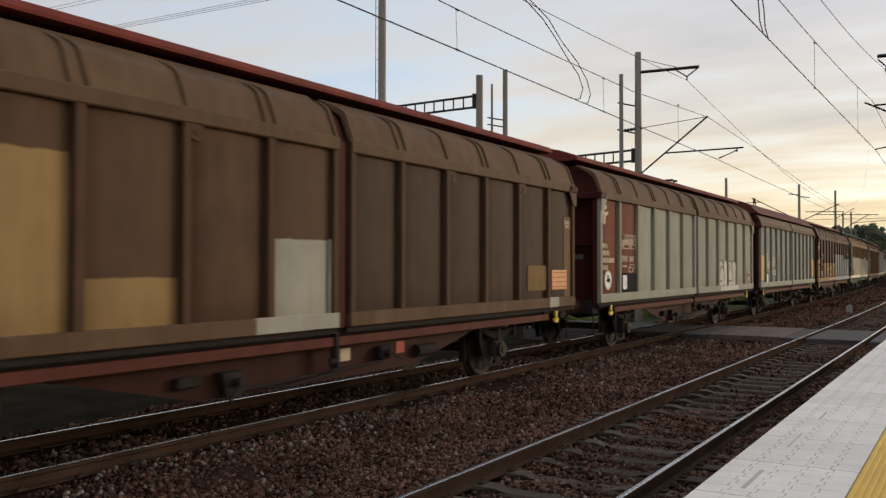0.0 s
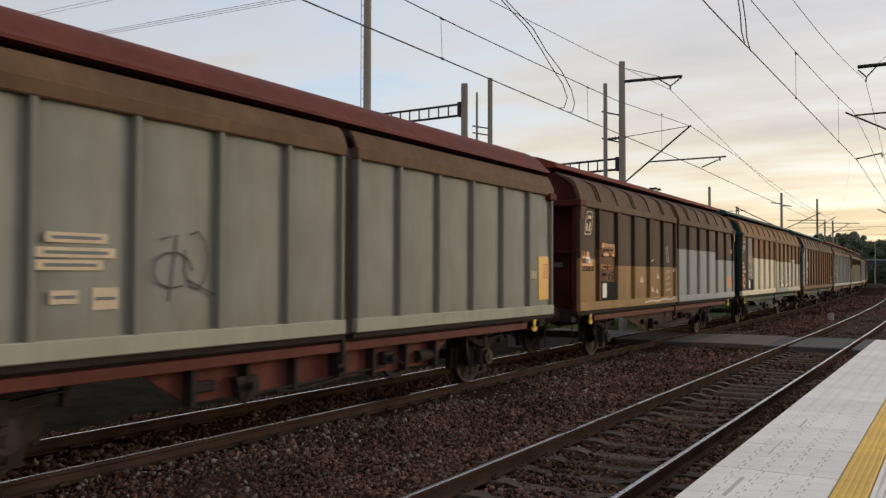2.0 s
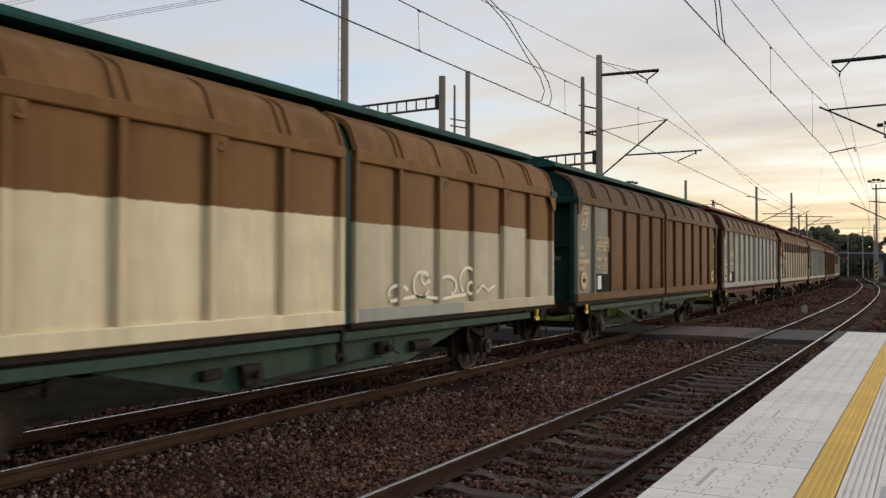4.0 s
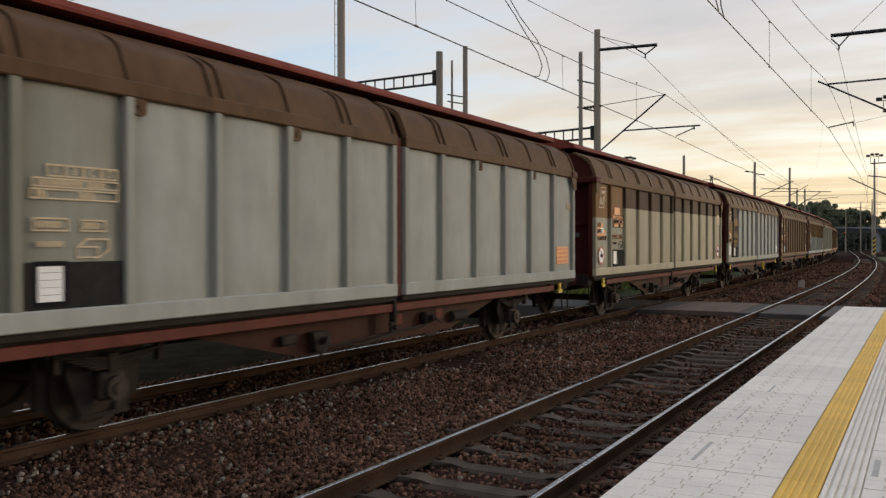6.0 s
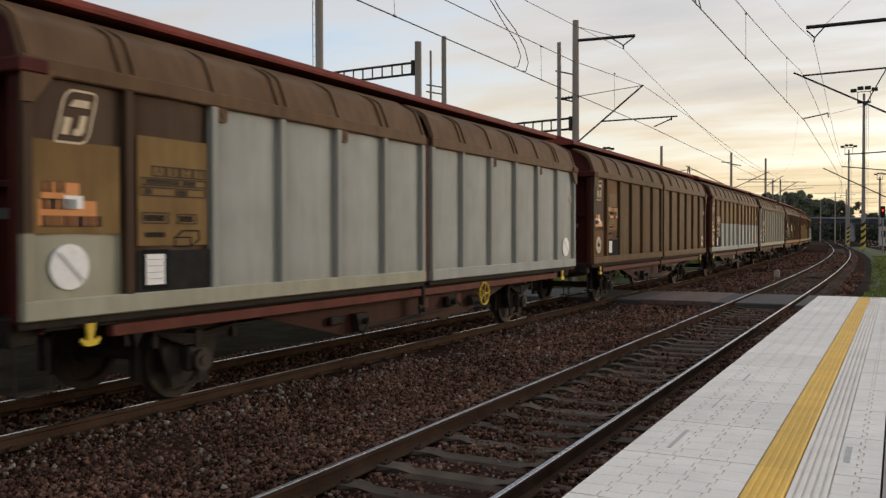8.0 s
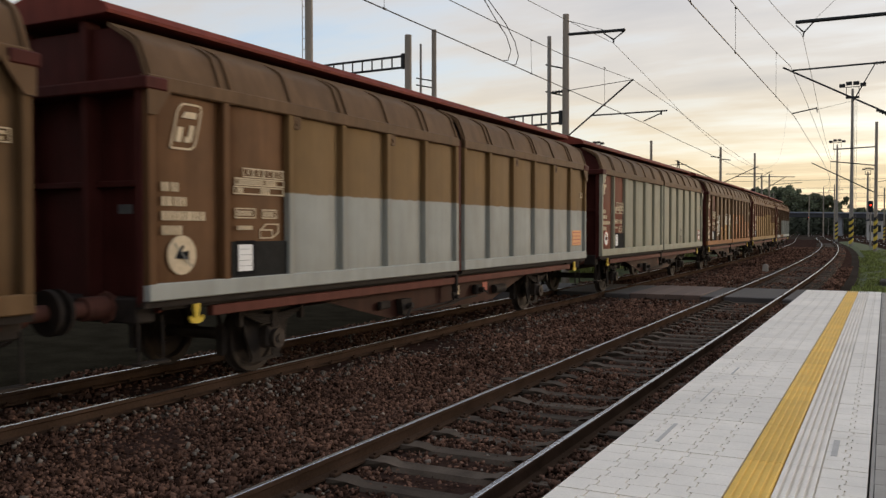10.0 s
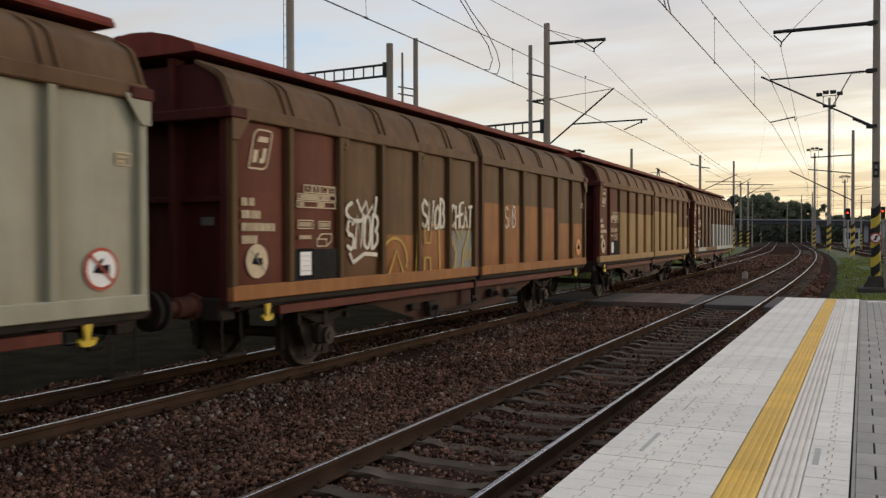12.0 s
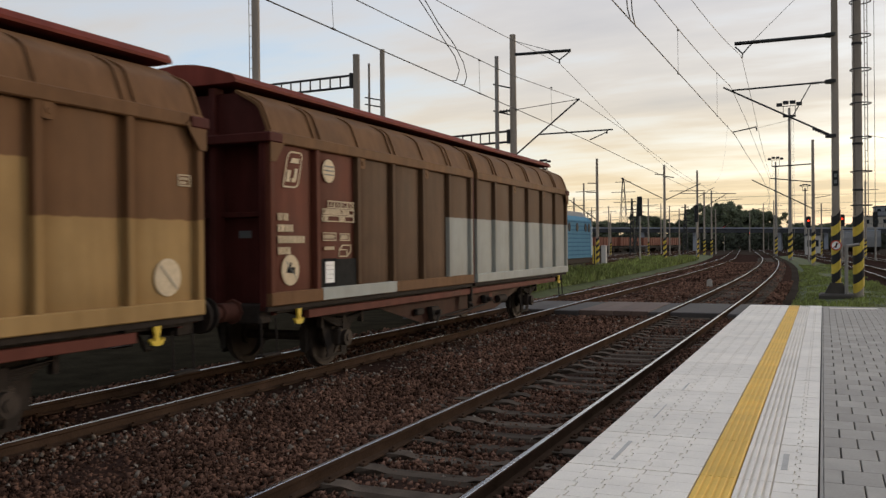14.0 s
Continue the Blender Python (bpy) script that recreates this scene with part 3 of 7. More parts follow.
# grey block paving behind the white slabs
bm = bmesh.new(); box(bm, -0.1035, 0.1035, -0.1568, 0.1568, -0.07, -0.003, 0.004)
PAVER = mesh_of("paver", bm)
count = 0
verts, faces = [], []
cube_v, cube_f = [(-1, -1), (1, -1), (1, 1), (-1, 1)], [(0, 1, 5, 4), (1, 2, 6, 5), (2, 3, 7, 6), (3, 0, 4, 7), (4, 5, 6, 7)]
for c in range(34):
    for r in range(-6, 66):
        x, y = PX1 + 0.135 + 0.216 * c + (0.108 if r % 2 else 0), 0.2 + 0.316 * r
        if y + 0.16 > PYE - 0.1:
            continue
        if c < 7 and 2.6 < y < 16 and count < 300:
            put("paver", PAVER, M_PAVER, platform, (x, y, PZ))
            count += 1
        else:
            k = len(verts)
            verts += [(x + a * 0.1035, y + b * 0.1568, PZ - 0.07) for a, b in cube_v] + [(x + a * 0.1015, y + b * 0.1555, PZ - 0.003) for a, b in cube_v]
            faces += [tuple(k + i for i in f) for f in cube_f]
for r in range(-5, 66, 2):
    k, x, y = len(verts), PX1 + 0.0815, 0.2 + 0.316 * r
    if y + 0.16 < PYE - 0.1:
        verts += [(x + a * 0.049, y + b * 0.1568, PZ - 0.07) for a, b in cube_v] + [(x + a * 0.047, y + b * 0.1555, PZ - 0.003) for a, b in cube_v]
        faces += [tuple(k + i for i in f) for f in cube_f]
tagged(put("paving", raw_mesh("paving", verts, faces), M_PAVER, platform), "grey concrete block paving", kind="stuff")
bm = bmesh.new(); box(bm, PX1 + 0.012, PX1 + 0.030, -10, PYE - 0.02, PZ - 0.06, PZ - 0.006); part("edging_strip", bm, M_PAVER, platform, "narrow grey edging strip")
bm = bmesh.new(); box(bm, 1.80, 14, PYE, PYE + 0.12, -0.7, PZ - 0.004, 0.01); part("end_kerb", bm, M_PAVER, platform, "concrete end kerb")
bm = bmesh.new(); box(bm, 3.35, 4.25, PYE - 0.55, PYE - 0.38, PZ - 0.003, PZ + 0.004); part("end_marking", bm, M_SLAB, platform, "white end marking strip")
strip("platform_path", [1.85, 3.0, 8.0, 14.0], 20.22, 23.4, 0.4, [-0.30, -0.25, -0.22, -0.25], M_PATH, "grey asphalt path past the platform end", "path")

# turf beyond the platform end and beside the far track
strip("turf", [2.3, 2.9, 4.0, 5.6, 6.4], 23.4, 150, 1.2, [-0.46, -0.34, -0.30, -0.33, -0.50], M_TURF, "mown green turf beside the track", "grass", follow=near_x)
# this sheet's dark colour carries the shade beyond the far track
strip("weedy_ground", [-70.0, -45.0, -28.0, -16.0, -13.2, -10.5, -8.6, -7.2], -40, 30, 1.2, [-0.47, -0.46, -0.46, -0.46, -0.42, -0.40, -0.42, -0.44], M_SHADE, "weedy ground behind the far track, with shade in its dark colour", "ground", follow=near_x)
strip("turf", [-14.6, -13.2, -10.5, -8.6, -7.6], 30, 150, 1.2, [-0.55, -0.12, -0.05, -0.15, -0.5], M_TURF, "rough green turf between the tracks", "grass", follow=near_x)


def grass(name, spans, label):
    rng = np.random.default_rng(9)
    verts, faces = [], []
    for x0, x1, y0, y1, k, h, z in spans:
        for _ in range(k):
            u = rng.random()
            y = y0 + (y1 - y0) * u ** 1.4
            x = rng.uniform(x0, x1)
            b = max(0.12, 0.5 + 0.9 * noise.noise((x * 0.6, y * 0.35, 1.0)))
            hh = h * rng.uniform(0.4, 1.15) * b
            a = rng.uniform(0, 6.283)
            w = (0.010 + 0.0006 * y) * (1 if h < 0.3 else 1.6)
            lx, ly = rng.normal(0, 0.25 * hh, 2)
            x += near_x(y)
            i = len(verts)
            verts += [(x - w * math.cos(a), y - w * math.sin(a), z), (x + w * math.cos(a), y + w * math.sin(a), z),
                      (x + lx * 0.4 + w * 0.6 * math.cos(a), y + ly * 0.4, z + hh * 0.6), (x + lx, y + ly, z + hh)]
            faces += [(i, i + 1, i + 2), (i, i + 2, i + 3)]
    return tagged(put(name, raw_mesh(name, verts, faces), M_GRASS), label, "grass", kind="stuff")


grass("grass", [(2.6, 6.0, 23.5, 90, 16000, 0.22, -0.34), (2.2, 3.0, 23.5, 70, 2500, 0.2, -0.42)], "short green grass beside the platform end")
grass("tall_grass", [(-13.6, -8.2, 30, 110, 30000, 0.75, -0.15)], "tall green grass and weeds beside the tracks")

bm = bmesh.new()
prism(bm, [(-0.16, -0.25), (0.16, -0.25), (0.15, 0.20), (0.05, 0.26), (-0.05, 0.26), (-0.15, 0.20)], -0.09, 0.09, "y")
marker = part("marker_post", bm, M_PAVER, at=(-1.75, 43.0, -0.06))
marker.scale = (0.8, 0.8, 0.8)
tagged(marker, "small pale concrete marker post in the ballast", "marker post")


# ---- goods train ----
PITCH, SPEED_ROWS = 15.65, ((0.0, 16.76), (0.5, 9.26), (0.8, 4.7), (1.5, -5.9), (2.5, -20.93), (3.0, -28.51), (3.5, -35.95), (3.8, -40.48), (4.0, -43.48), (7.0, -88.39), (7.5, -95.9), (7.9, -101.8), (8.0, -103.34), (10.5, -140.47), (11.0, -147.91), (11.5, -155.31), (12.0, -162.74), (12.5, -170.21), (13.5, -185.18), (14.0, -192.66))
_c = np.polyfit([r[0] for r in SPEED_ROWS], [r[1] for r in SPEED_ROWS], 4)


def train_at(t):
    """Where along the far track the second wagon's leading wall stands at t seconds."""
    return float(np.polyval(_c, t))


WZ0, WZ1 = 1.13, 3.34      # foot and head of the sliding walls
XW = 1.47                  # half width over the walls
CACHE = {}


def cached(key, make):
    if key not in CACHE:
        CACHE[key] = make()
    return CACHE[key]


def m_panel(w, h0, h1):
    def make():
        bm = bmesh.new()
        n = 8
        rows = []
        for z in (h0, h1):
            rows.append([bm.verts.new((XW - 0.068 + 0.040 * math.sin(math.pi * i / n) ** 0.8, -w / 2 + w * i / n, z)) for i in range(n + 1)])
        for i in range(n):
            bm.faces.new((rows[0][i], rows[0][i + 1], rows[1][i + 1], rows[1][i]))
        back = [bm.verts.new((XW - 0.09, y, z)) for y, z in ((-w / 2, h0), (w / 2, h0), (w / 2, h1), (-w / 2, h1))]
        bm.faces.new(back[::-1])
        return mesh_of("panel", bm, 40)
    return cached(("panel", w, h0, h1), make)


def m_box(name, *a):
    return cached((name, a), lambda: mesh_of(name, box(bmesh.new(), *a)))


HOOD = [(1.475, 3.34), (1.462, 3.43), (1.40, 3.60), (1.34, 3.745), (1.29, 3.80), (1.21, 3.85), (0.95, 3.995)]
HOOD_B = [(1.475, 3.44), (1.465, 3.55), (1.42, 3.65), (1.36, 3.73)]


def m_hood(pts, l):
    def make():
        bm = bmesh.new()
        ring = pts + [(p[0] - 0.03, p[1] - 0.03) for p in pts[::-1]]
        prism(bm, ring, -l / 2, l / 2, "y")
        return mesh_of("hood", bm, 35)
    return cached(("hood", len(pts), l), make)


def m_rib(pts):
    def make():
        bm = bmesh.new()
        ring = [(p[0] + 0.022, p[1] + 0.018) for p in pts[1:-1]] + [(p[0] - 0.01, p[1] - 0.01) for p in pts[::-1]]
        prism(bm, ring, -0.022, 0.022, "y")
        return mesh_of("rib", bm, 35)
    return cached(("rib", len(pts)), make)


def m_cap(l):
    def make():
        bm = bmesh.new()
        top = [(0.84, 4.085), (0.985, 4.09), (0.99, 4.125), (0.94, 4.195), (0.60, 4.31), (0.30, 4.375), (0, 4.395)]
        prism(bm, top + [(-x, z) for x, z in top[-2::-1]], -l / 2, l / 2, "y")
        return mesh_of("roof", bm, 30)
    return cached(("cap", l), make)


def m_cap_round(l):
    def make():
        bm = bmesh.new()
        pts = [(1.24, 3.80), (1.385, 3.81), (1.38, 3.85)] + [(1.30 * math.cos(a), 3.82 + 0.55 * math.sin(a)) for a in [math.radians(d) for d in range(12, 175, 12)]] + [(-1.38, 3.85), (-1.385, 3.81), (-1.24, 3.80)]
        prism(bm, pts, -l / 2, l / 2, "y")
        return mesh_of("roof", bm, 30)
    return cached(("round", l), make)


def m_wheel():
    def make():
        bm = bmesh.new()
        prof = [(0.09, 0.075), (0.155, 0.07), (0.17, 0.03), (0.36, 0.02), (0.39, 0.05), (0.455, 0.052), (0.462, -0.045), (0.485, -0.055), (0.485, -0.078), (0.39, -0.078), (0.36, -0.012), (0.17, -0.03), (0.155, -0.09), (0.09, -0.09)]
        seg = 28
        rings = [[bm.verts.new((x, r * math.cos(2 * math.pi * i / seg), r * math.sin(2 * math.pi * i / seg))) for i in range(seg)] for r, x in prof]
        for a, b in zip(rings, rings[1:] + rings[:1]):
            for i in range(seg):
                bm.faces.new((a[i], a[(i + 1) % seg], b[(i + 1) % seg], b[i]))
        bmesh.ops.recalc_face_normals(bm, faces=bm.faces)
        return mesh_of("wheel", bm, 40)
    return cached("wheel", make)


def m_of(key, fn, smooth=None):
    def make():
        bm = bmesh.new()
        fn(bm)
        return mesh_of(key if isinstance(key, str) else key[0], bm, smooth)
    return cached(key, make)


def axle_guard(bm):
    prism(bm, [(-0.52, 0.92), (-0.40, 0.50), (-0.27, 0.20), (-0.12, 0.20), (-0.15, 0.55), (-0.10, 0.72), (0.10, 0.72), (0.15, 0.55), (0.12, 0.20), (0.27, 0.20), (0.40, 0.50), (0.52, 0.92)], 0.985, 1.01, "x")
    box(bm, 0.98, 1.015, -0.30, 0.30, 0.17, 0.21)


def leaf_spring(bm):
    for i in range(6):
        l = 0.60 - 0.075 * i
        z = 0.745 - 0.020 * i
        prism(bm, [(-l, z + 0.05 * (l / 0.6) ** 2), (0, z), (l, z + 0.05 * (l / 0.6) ** 2), (l, z + 0.016 + 0.05 * (l / 0.6) ** 2), (0, z + 0.016), (-l, z + 0.016 + 0.05 * (l / 0.6) ** 2)], 1.04, 1.14, "x")
    box(bm, 1.025, 1.155, -0.055, 0.055, 0.60, 0.80)
    for s in (-1, 1):
        box(bm, 1.05, 1.13, s * 0.62 - 0.035, s * 0.62 + 0.035, 0.66, 0.92)


def axle_box(bm):
    box(bm, 1.0, 1.15, -0.15, 0.15, 0.34, 0.62, 0.03)
    rod(bm, (1.14, 0, 0.46), (1.22, 0, 0.46), 0.125, 16)
    rod(bm, (1.22, 0, 0.46), (1.24, 0, 0.46), 0.06, 10)


def buffer_mesh(bm):
    rod(bm, (0, 0, 0), (0, -0.30, 0), 0.125, 14)
    rod(bm, (0, -0.30, 0), (0, -0.56, 0), 0.085, 14)
    rod(bm, (0, -0.02, 0), (0, 0.03, 0), 0.17, 8)


def buffer_head(bm):
    rod(bm, (0, -0.555, 0), (0, -0.60, 0), 0.225, 20, 0.235)


def rope_hook(bm):
    prism(bm, [(-0.050, 0.22), (0.050, 0.22), (0.042, 0.14), (0.030, 0.10), (0.032, 0.045), (0.070, 0.045), (0.095, 0.075), (0.108, 0.045), (0.075, 0.0), (0.03, -0.012), (-0.03, -0.012), (-0.075, 0.0), (-0.108, 0.045), (-0.095, 0.075), (-0.070, 0.045), (-0.032, 0.045), (-0.030, 0.10), (-0.042, 0.14)], -0.018, 0.018, "x")


def stirrup(bm):
    for y in (-0.17, 0.17):
        rod(bm, (0, y, 0.95), (0.02, y, 0.47), 0.014, 6)
    box(bm, -0.06, 0.08, -0.20, 0.20, 0.45, 0.475)


def ring_plate(bm):
    prism(bm, [(-0.07, -0.02), (0.07, -0.02), (0.07, -0.15), (0.045, -0.18), (-0.045, -0.18), (-0.07, -0.15)], XW - 0.03, XW + 0.014, "x")
    rod(bm, (XW + 0.014, 0.0, -0.10), (XW + 0.026, 0.0, -0.10), 0.036, 12)


def gusset(bm):
    prism(bm, [(0, 0), (0.34, 0), (0.30, -0.07), (0.12, -0.30), (0.0, -0.30)], XW + 0.02, XW + 0.045, "x")


def disc(bm):
    rod(bm, (XW - 0.022, 0, 0), (XW - 0.016, 0, 0), 0.5, 28)


def plate(y0, y1, z0, z1, up=0.0):
    """A thin flat plate or patch just proud of the panels."""
    return m_of(("plate", round(y1 - y0, 3), round(z1 - z0, 3), up), lambda bm: box(bm, XW - 0.03, XW - 0.018 + up, -(y1 - y0) / 2, (y1 - y0) / 2, -(z1 - z0) / 2, (z1 - z0) / 2))


def stick(door, name, mat, y, z, w, h, up=0.0, label="", turn=0):
    ob = put(name, plate(0, w, 0, h, up), mat, door, (0, y, z), label)
    if turn:
        ob.rotation_euler[0] = radians(turn)
    return ob


def strokes(door, name, lines, mat, r, y, z, s, label, lift=0.0):
    """Sprayed or painted lines, each a flat ribbon of its own."""
    for i, line in enumerate(lines):
        p = [Vector((y + a * s, z + b * s)) for a, b in line]
        bm = bmesh.new()
        x = XW - 0.0165 + lift + 0.0005 * (i % 6)
        rows = []
        for k, q in enumerate(p):
            t = p[min(k + 1, len(p) - 1)] - p[max(k - 1, 0)]
            t = t.normalized() if t.length > 1e-6 else Vector((1, 0))
            n, e = Vector((-t.y, t.x)) * r, t * r * (0.7 if k == len(p) - 1 else -0.7 if k == 0 else 0)
            rows.append((bm.verts.new((x, *(q + e - n))), bm.verts.new((x, *(q + e + n)))))
        for u, v in zip(rows, rows[1:]):
            bm.faces.new((u[0], v[0], v[1], u[1]))
        put(name, mesh_of(name, bm), mat, door, label=label)


def arc(cx, cy, rx, ry, a0, a1, n=8):
    return [(cx + rx * math.cos(radians(a0 + (a1 - a0) * i / n)), cy + ry * math.sin(radians(a0 + (a1 - a0) * i / n))) for i in range(n + 1)]


LETTERS = {
    "S": [arc(0.25, 0.72, 0.25, 0.26, 30, 270, 7) + arc(0.25, 0.24, 0.25, 0.24, 90, -150, 7)],
    "N": [[(0, 0), (0.03, 1), (0.45, 0.05), (0.5, 1)]],
    "O": [arc(0.28, 0.5, 0.27, 0.5, 90, 450, 12)],
    "B": [[(0.02, 0), (0.05, 1)], [(0.05, 1)] + arc(0.18, 0.76, 0.28, 0.23, 80, -80, 6) + arc(0.18, 0.27, 0.34, 0.26, 80, -90, 6) + [(0.02, 0)]],
    "C": [arc(0.3, 0.5, 0.3, 0.5, 50, 310, 9)],
    "H": [[(0.03, 0), (0, 1)], [(0.5, 0), (0.47, 1)], [(0.0, 0.48), (0.5, 0.55)]],
    "E": [[(0.5, 1), (0.03, 0.97), (0, 0), (0.48, 0.02)], [(0.02, 0.5), (0.4, 0.54)]],
    "A": [[(0, 0), (0.27, 1), (0.5, 0)], [(0.1, 0.4), (0.42, 0.42)]],
    "T": [[(0, 0.97), (0.52, 1)], [(0.26, 1), (0.24, 0)]],
}


def sprayed(door, word, mat, r, y, z, s, label, narrow=0.78):
    lines, x = [], 0.0
    wob = random.Random(len(word) + int(100 * y))
    for ch in word:
        tall, drop, lean = wob.uniform(0.86, 1.14), wob.uniform(-0.07, 0.07), wob.uniform(-0.02, 0.16)
        for ln in LETTERS[ch]:
            lines.append([((a + lean * b + x) * narrow + wob.uniform(-0.03, 0.03), b * tall + drop + wob.uniform(-0.03, 0.03)) for a, b in ln])
        x += 0.66
    return strokes(door, "graffiti", lines, mat, r, y, z, s, label)



def joined(door, name, polys, mat, y, z, label="", x0=-0.024, x1=-0.0150):
    """Flat painted shapes of one marking, joined into one thin mesh."""
    bm = bmesh.new()
    for p in polys:
        prism(bm, [(y + a, z + b) for a, b in p], XW + x0, XW + x1, "x")
    ob = put(name, mesh_of(name, bm), mat, door, label=label)
    if len(polys) > 1:
        tagged(ob, label or "small painted characters and lines", kind="stuff")
    return ob


def rect(y0, y1, z0, z1):
    return [(y0, z0), (y1, z0), (y1, z1), (y0, z1)]


def frame_of(y0, y1, z0, z1, r=0.007):
    """Four thin bars round a box."""
    return [rect(y0, y1, z0, z0 + 2 * r), rect(y0, y1, z1 - 2 * r, z1), rect(y0, y0 + 2 * r, z0 + 2 * r, z1 - 2 * r), rect(y1 - 2 * r, y1, z0 + 2 * r, z1 - 2 * r)]


def lettering(door, y, z, mat, rows, u):
    """Unreadable lettering as short upright bars, one for each character; rows of word lengths."""
    wob = random.Random(int(1000 * (y + z)))
    polys = []
    for i, row in enumerate(rows):
        x, zz = 0.0, -i * u * 1.55
        for l in row:
            e = x + l * 0.9
            while x + 0.3 * u < e:
                wd = u * wob.uniform(0.26, 0.48)
                polys.append(rect(x, x + wd, zz - 0.5 * u, zz + 0.5 * u))
                x += wd + 0.24 * u
            x = e + l * 0.1
    if polys:
        joined(door, "lettering", polys, mat, y, z)


def sign_text(door, text, y, z, size, mat):
    cu = bpy.data.curves.new("lettering", "FONT")
    cu.body, cu.size, cu.align_x, cu.align_y, cu.extrude = text, size, "CENTER", "CENTER", 0.001
    cu.materials.append(mat)
    ob = new("lettering", cu)
    ob.parent = door
    ob.location, ob.rotation_euler = (XW - 0.0145, y, z), (radians(90), 0, radians(90))
    return ob


def load_table(door, y, z, mat):
    """Load limits: a framed head row of class letters over two framed rows."""
    polys = []
    for i in range(4):
        polys += frame_of(-0.30 + 0.19 * i, -0.115 + 0.19 * i, 0.05, 0.16)
    polys += frame_of(-0.44, 0.47, -0.045, 0.04) + frame_of(-0.46, 0.46, -0.15, -0.055)
    joined(door, "load_table", polys, mat, y, z, "framed load limit table")
    for i, ch in enumerate("ABCD"):
        sign_text(door, ch, y - 0.207 + 0.19 * i, z + 0.105, 0.10, mat)
    lettering(door, y - 0.38, z - 0.003, mat, [[0.5, 0.24]], 0.05)
    lettering(door, y - 0.40, z - 0.103, mat, [[0.12]], 0.06)
    lettering(door, y + 0.02, z - 0.103, mat, [[0.22]], 0.06)


def emblem(door, y, z, mat, s=1.0, framed=True):
    """A slanted frame with plain blocks in it, or two bare slanted flags."""
    if framed:
        q = [(-0.18, -0.24), (0.10, -0.24), (0.15, -0.21), (0.17, -0.15), (0.17, 0.19), (0.15, 0.23), (0.11, 0.24), (-0.11, 0.24), (-0.15, 0.21), (-0.18, 0.15), (-0.18, -0.24)]
        strokes(door, "emblem", [[((a + 0.26 * b) * s, b * s) for a, b in q]], mat, 0.011 * s, y, z, 1.0, "pale slanted emblem frame")
        polys = [[(-0.13, -0.17), (-0.05, -0.17), (-0.05, -0.01), (-0.13, -0.01)], [(-0.10, 0.09), (-0.06, 0.16), (0.11, 0.16), (0.11, 0.09)], [(0.0, -0.17), (0.08, -0.17), (0.11, -0.13), (0.11, 0.02), (0.04, 0.02), (0.04, -0.11), (0.0, -0.11)]]
        polys = [[(a + 0.26 * b, b) for a, b in p] for p in polys]
    else:
        polys = [[(-0.20, -0.20), (-0.11, -0.20), (-0.06, 0.02), (-0.02, 0.10), (0.10, 0.12), (0.12, 0.20), (-0.06, 0.19), (-0.13, 0.08)], [(-0.06, -0.20), (0.03, -0.20), (0.07, -0.02), (0.18, 0.0), (0.20, 0.07), (-0.015, 0.06)]]
    joined(door, "emblem", [[(a * s, b * s) for a, b in p] for p in polys], mat, y, z, "pale slanted emblem blocks")


def data_plate(door, y, z, mat, w=0.20, h=0.13):
    joined(door, "data_plate", frame_of(-w / 2, w / 2, -h / 2, h / 2, 0.006), mat, y, z, "small painted data frame")
    lettering(door, y - w * 0.36, z + h * 0.16, mat, [[w * 0.72], [w * 0.6]], h * 0.24)


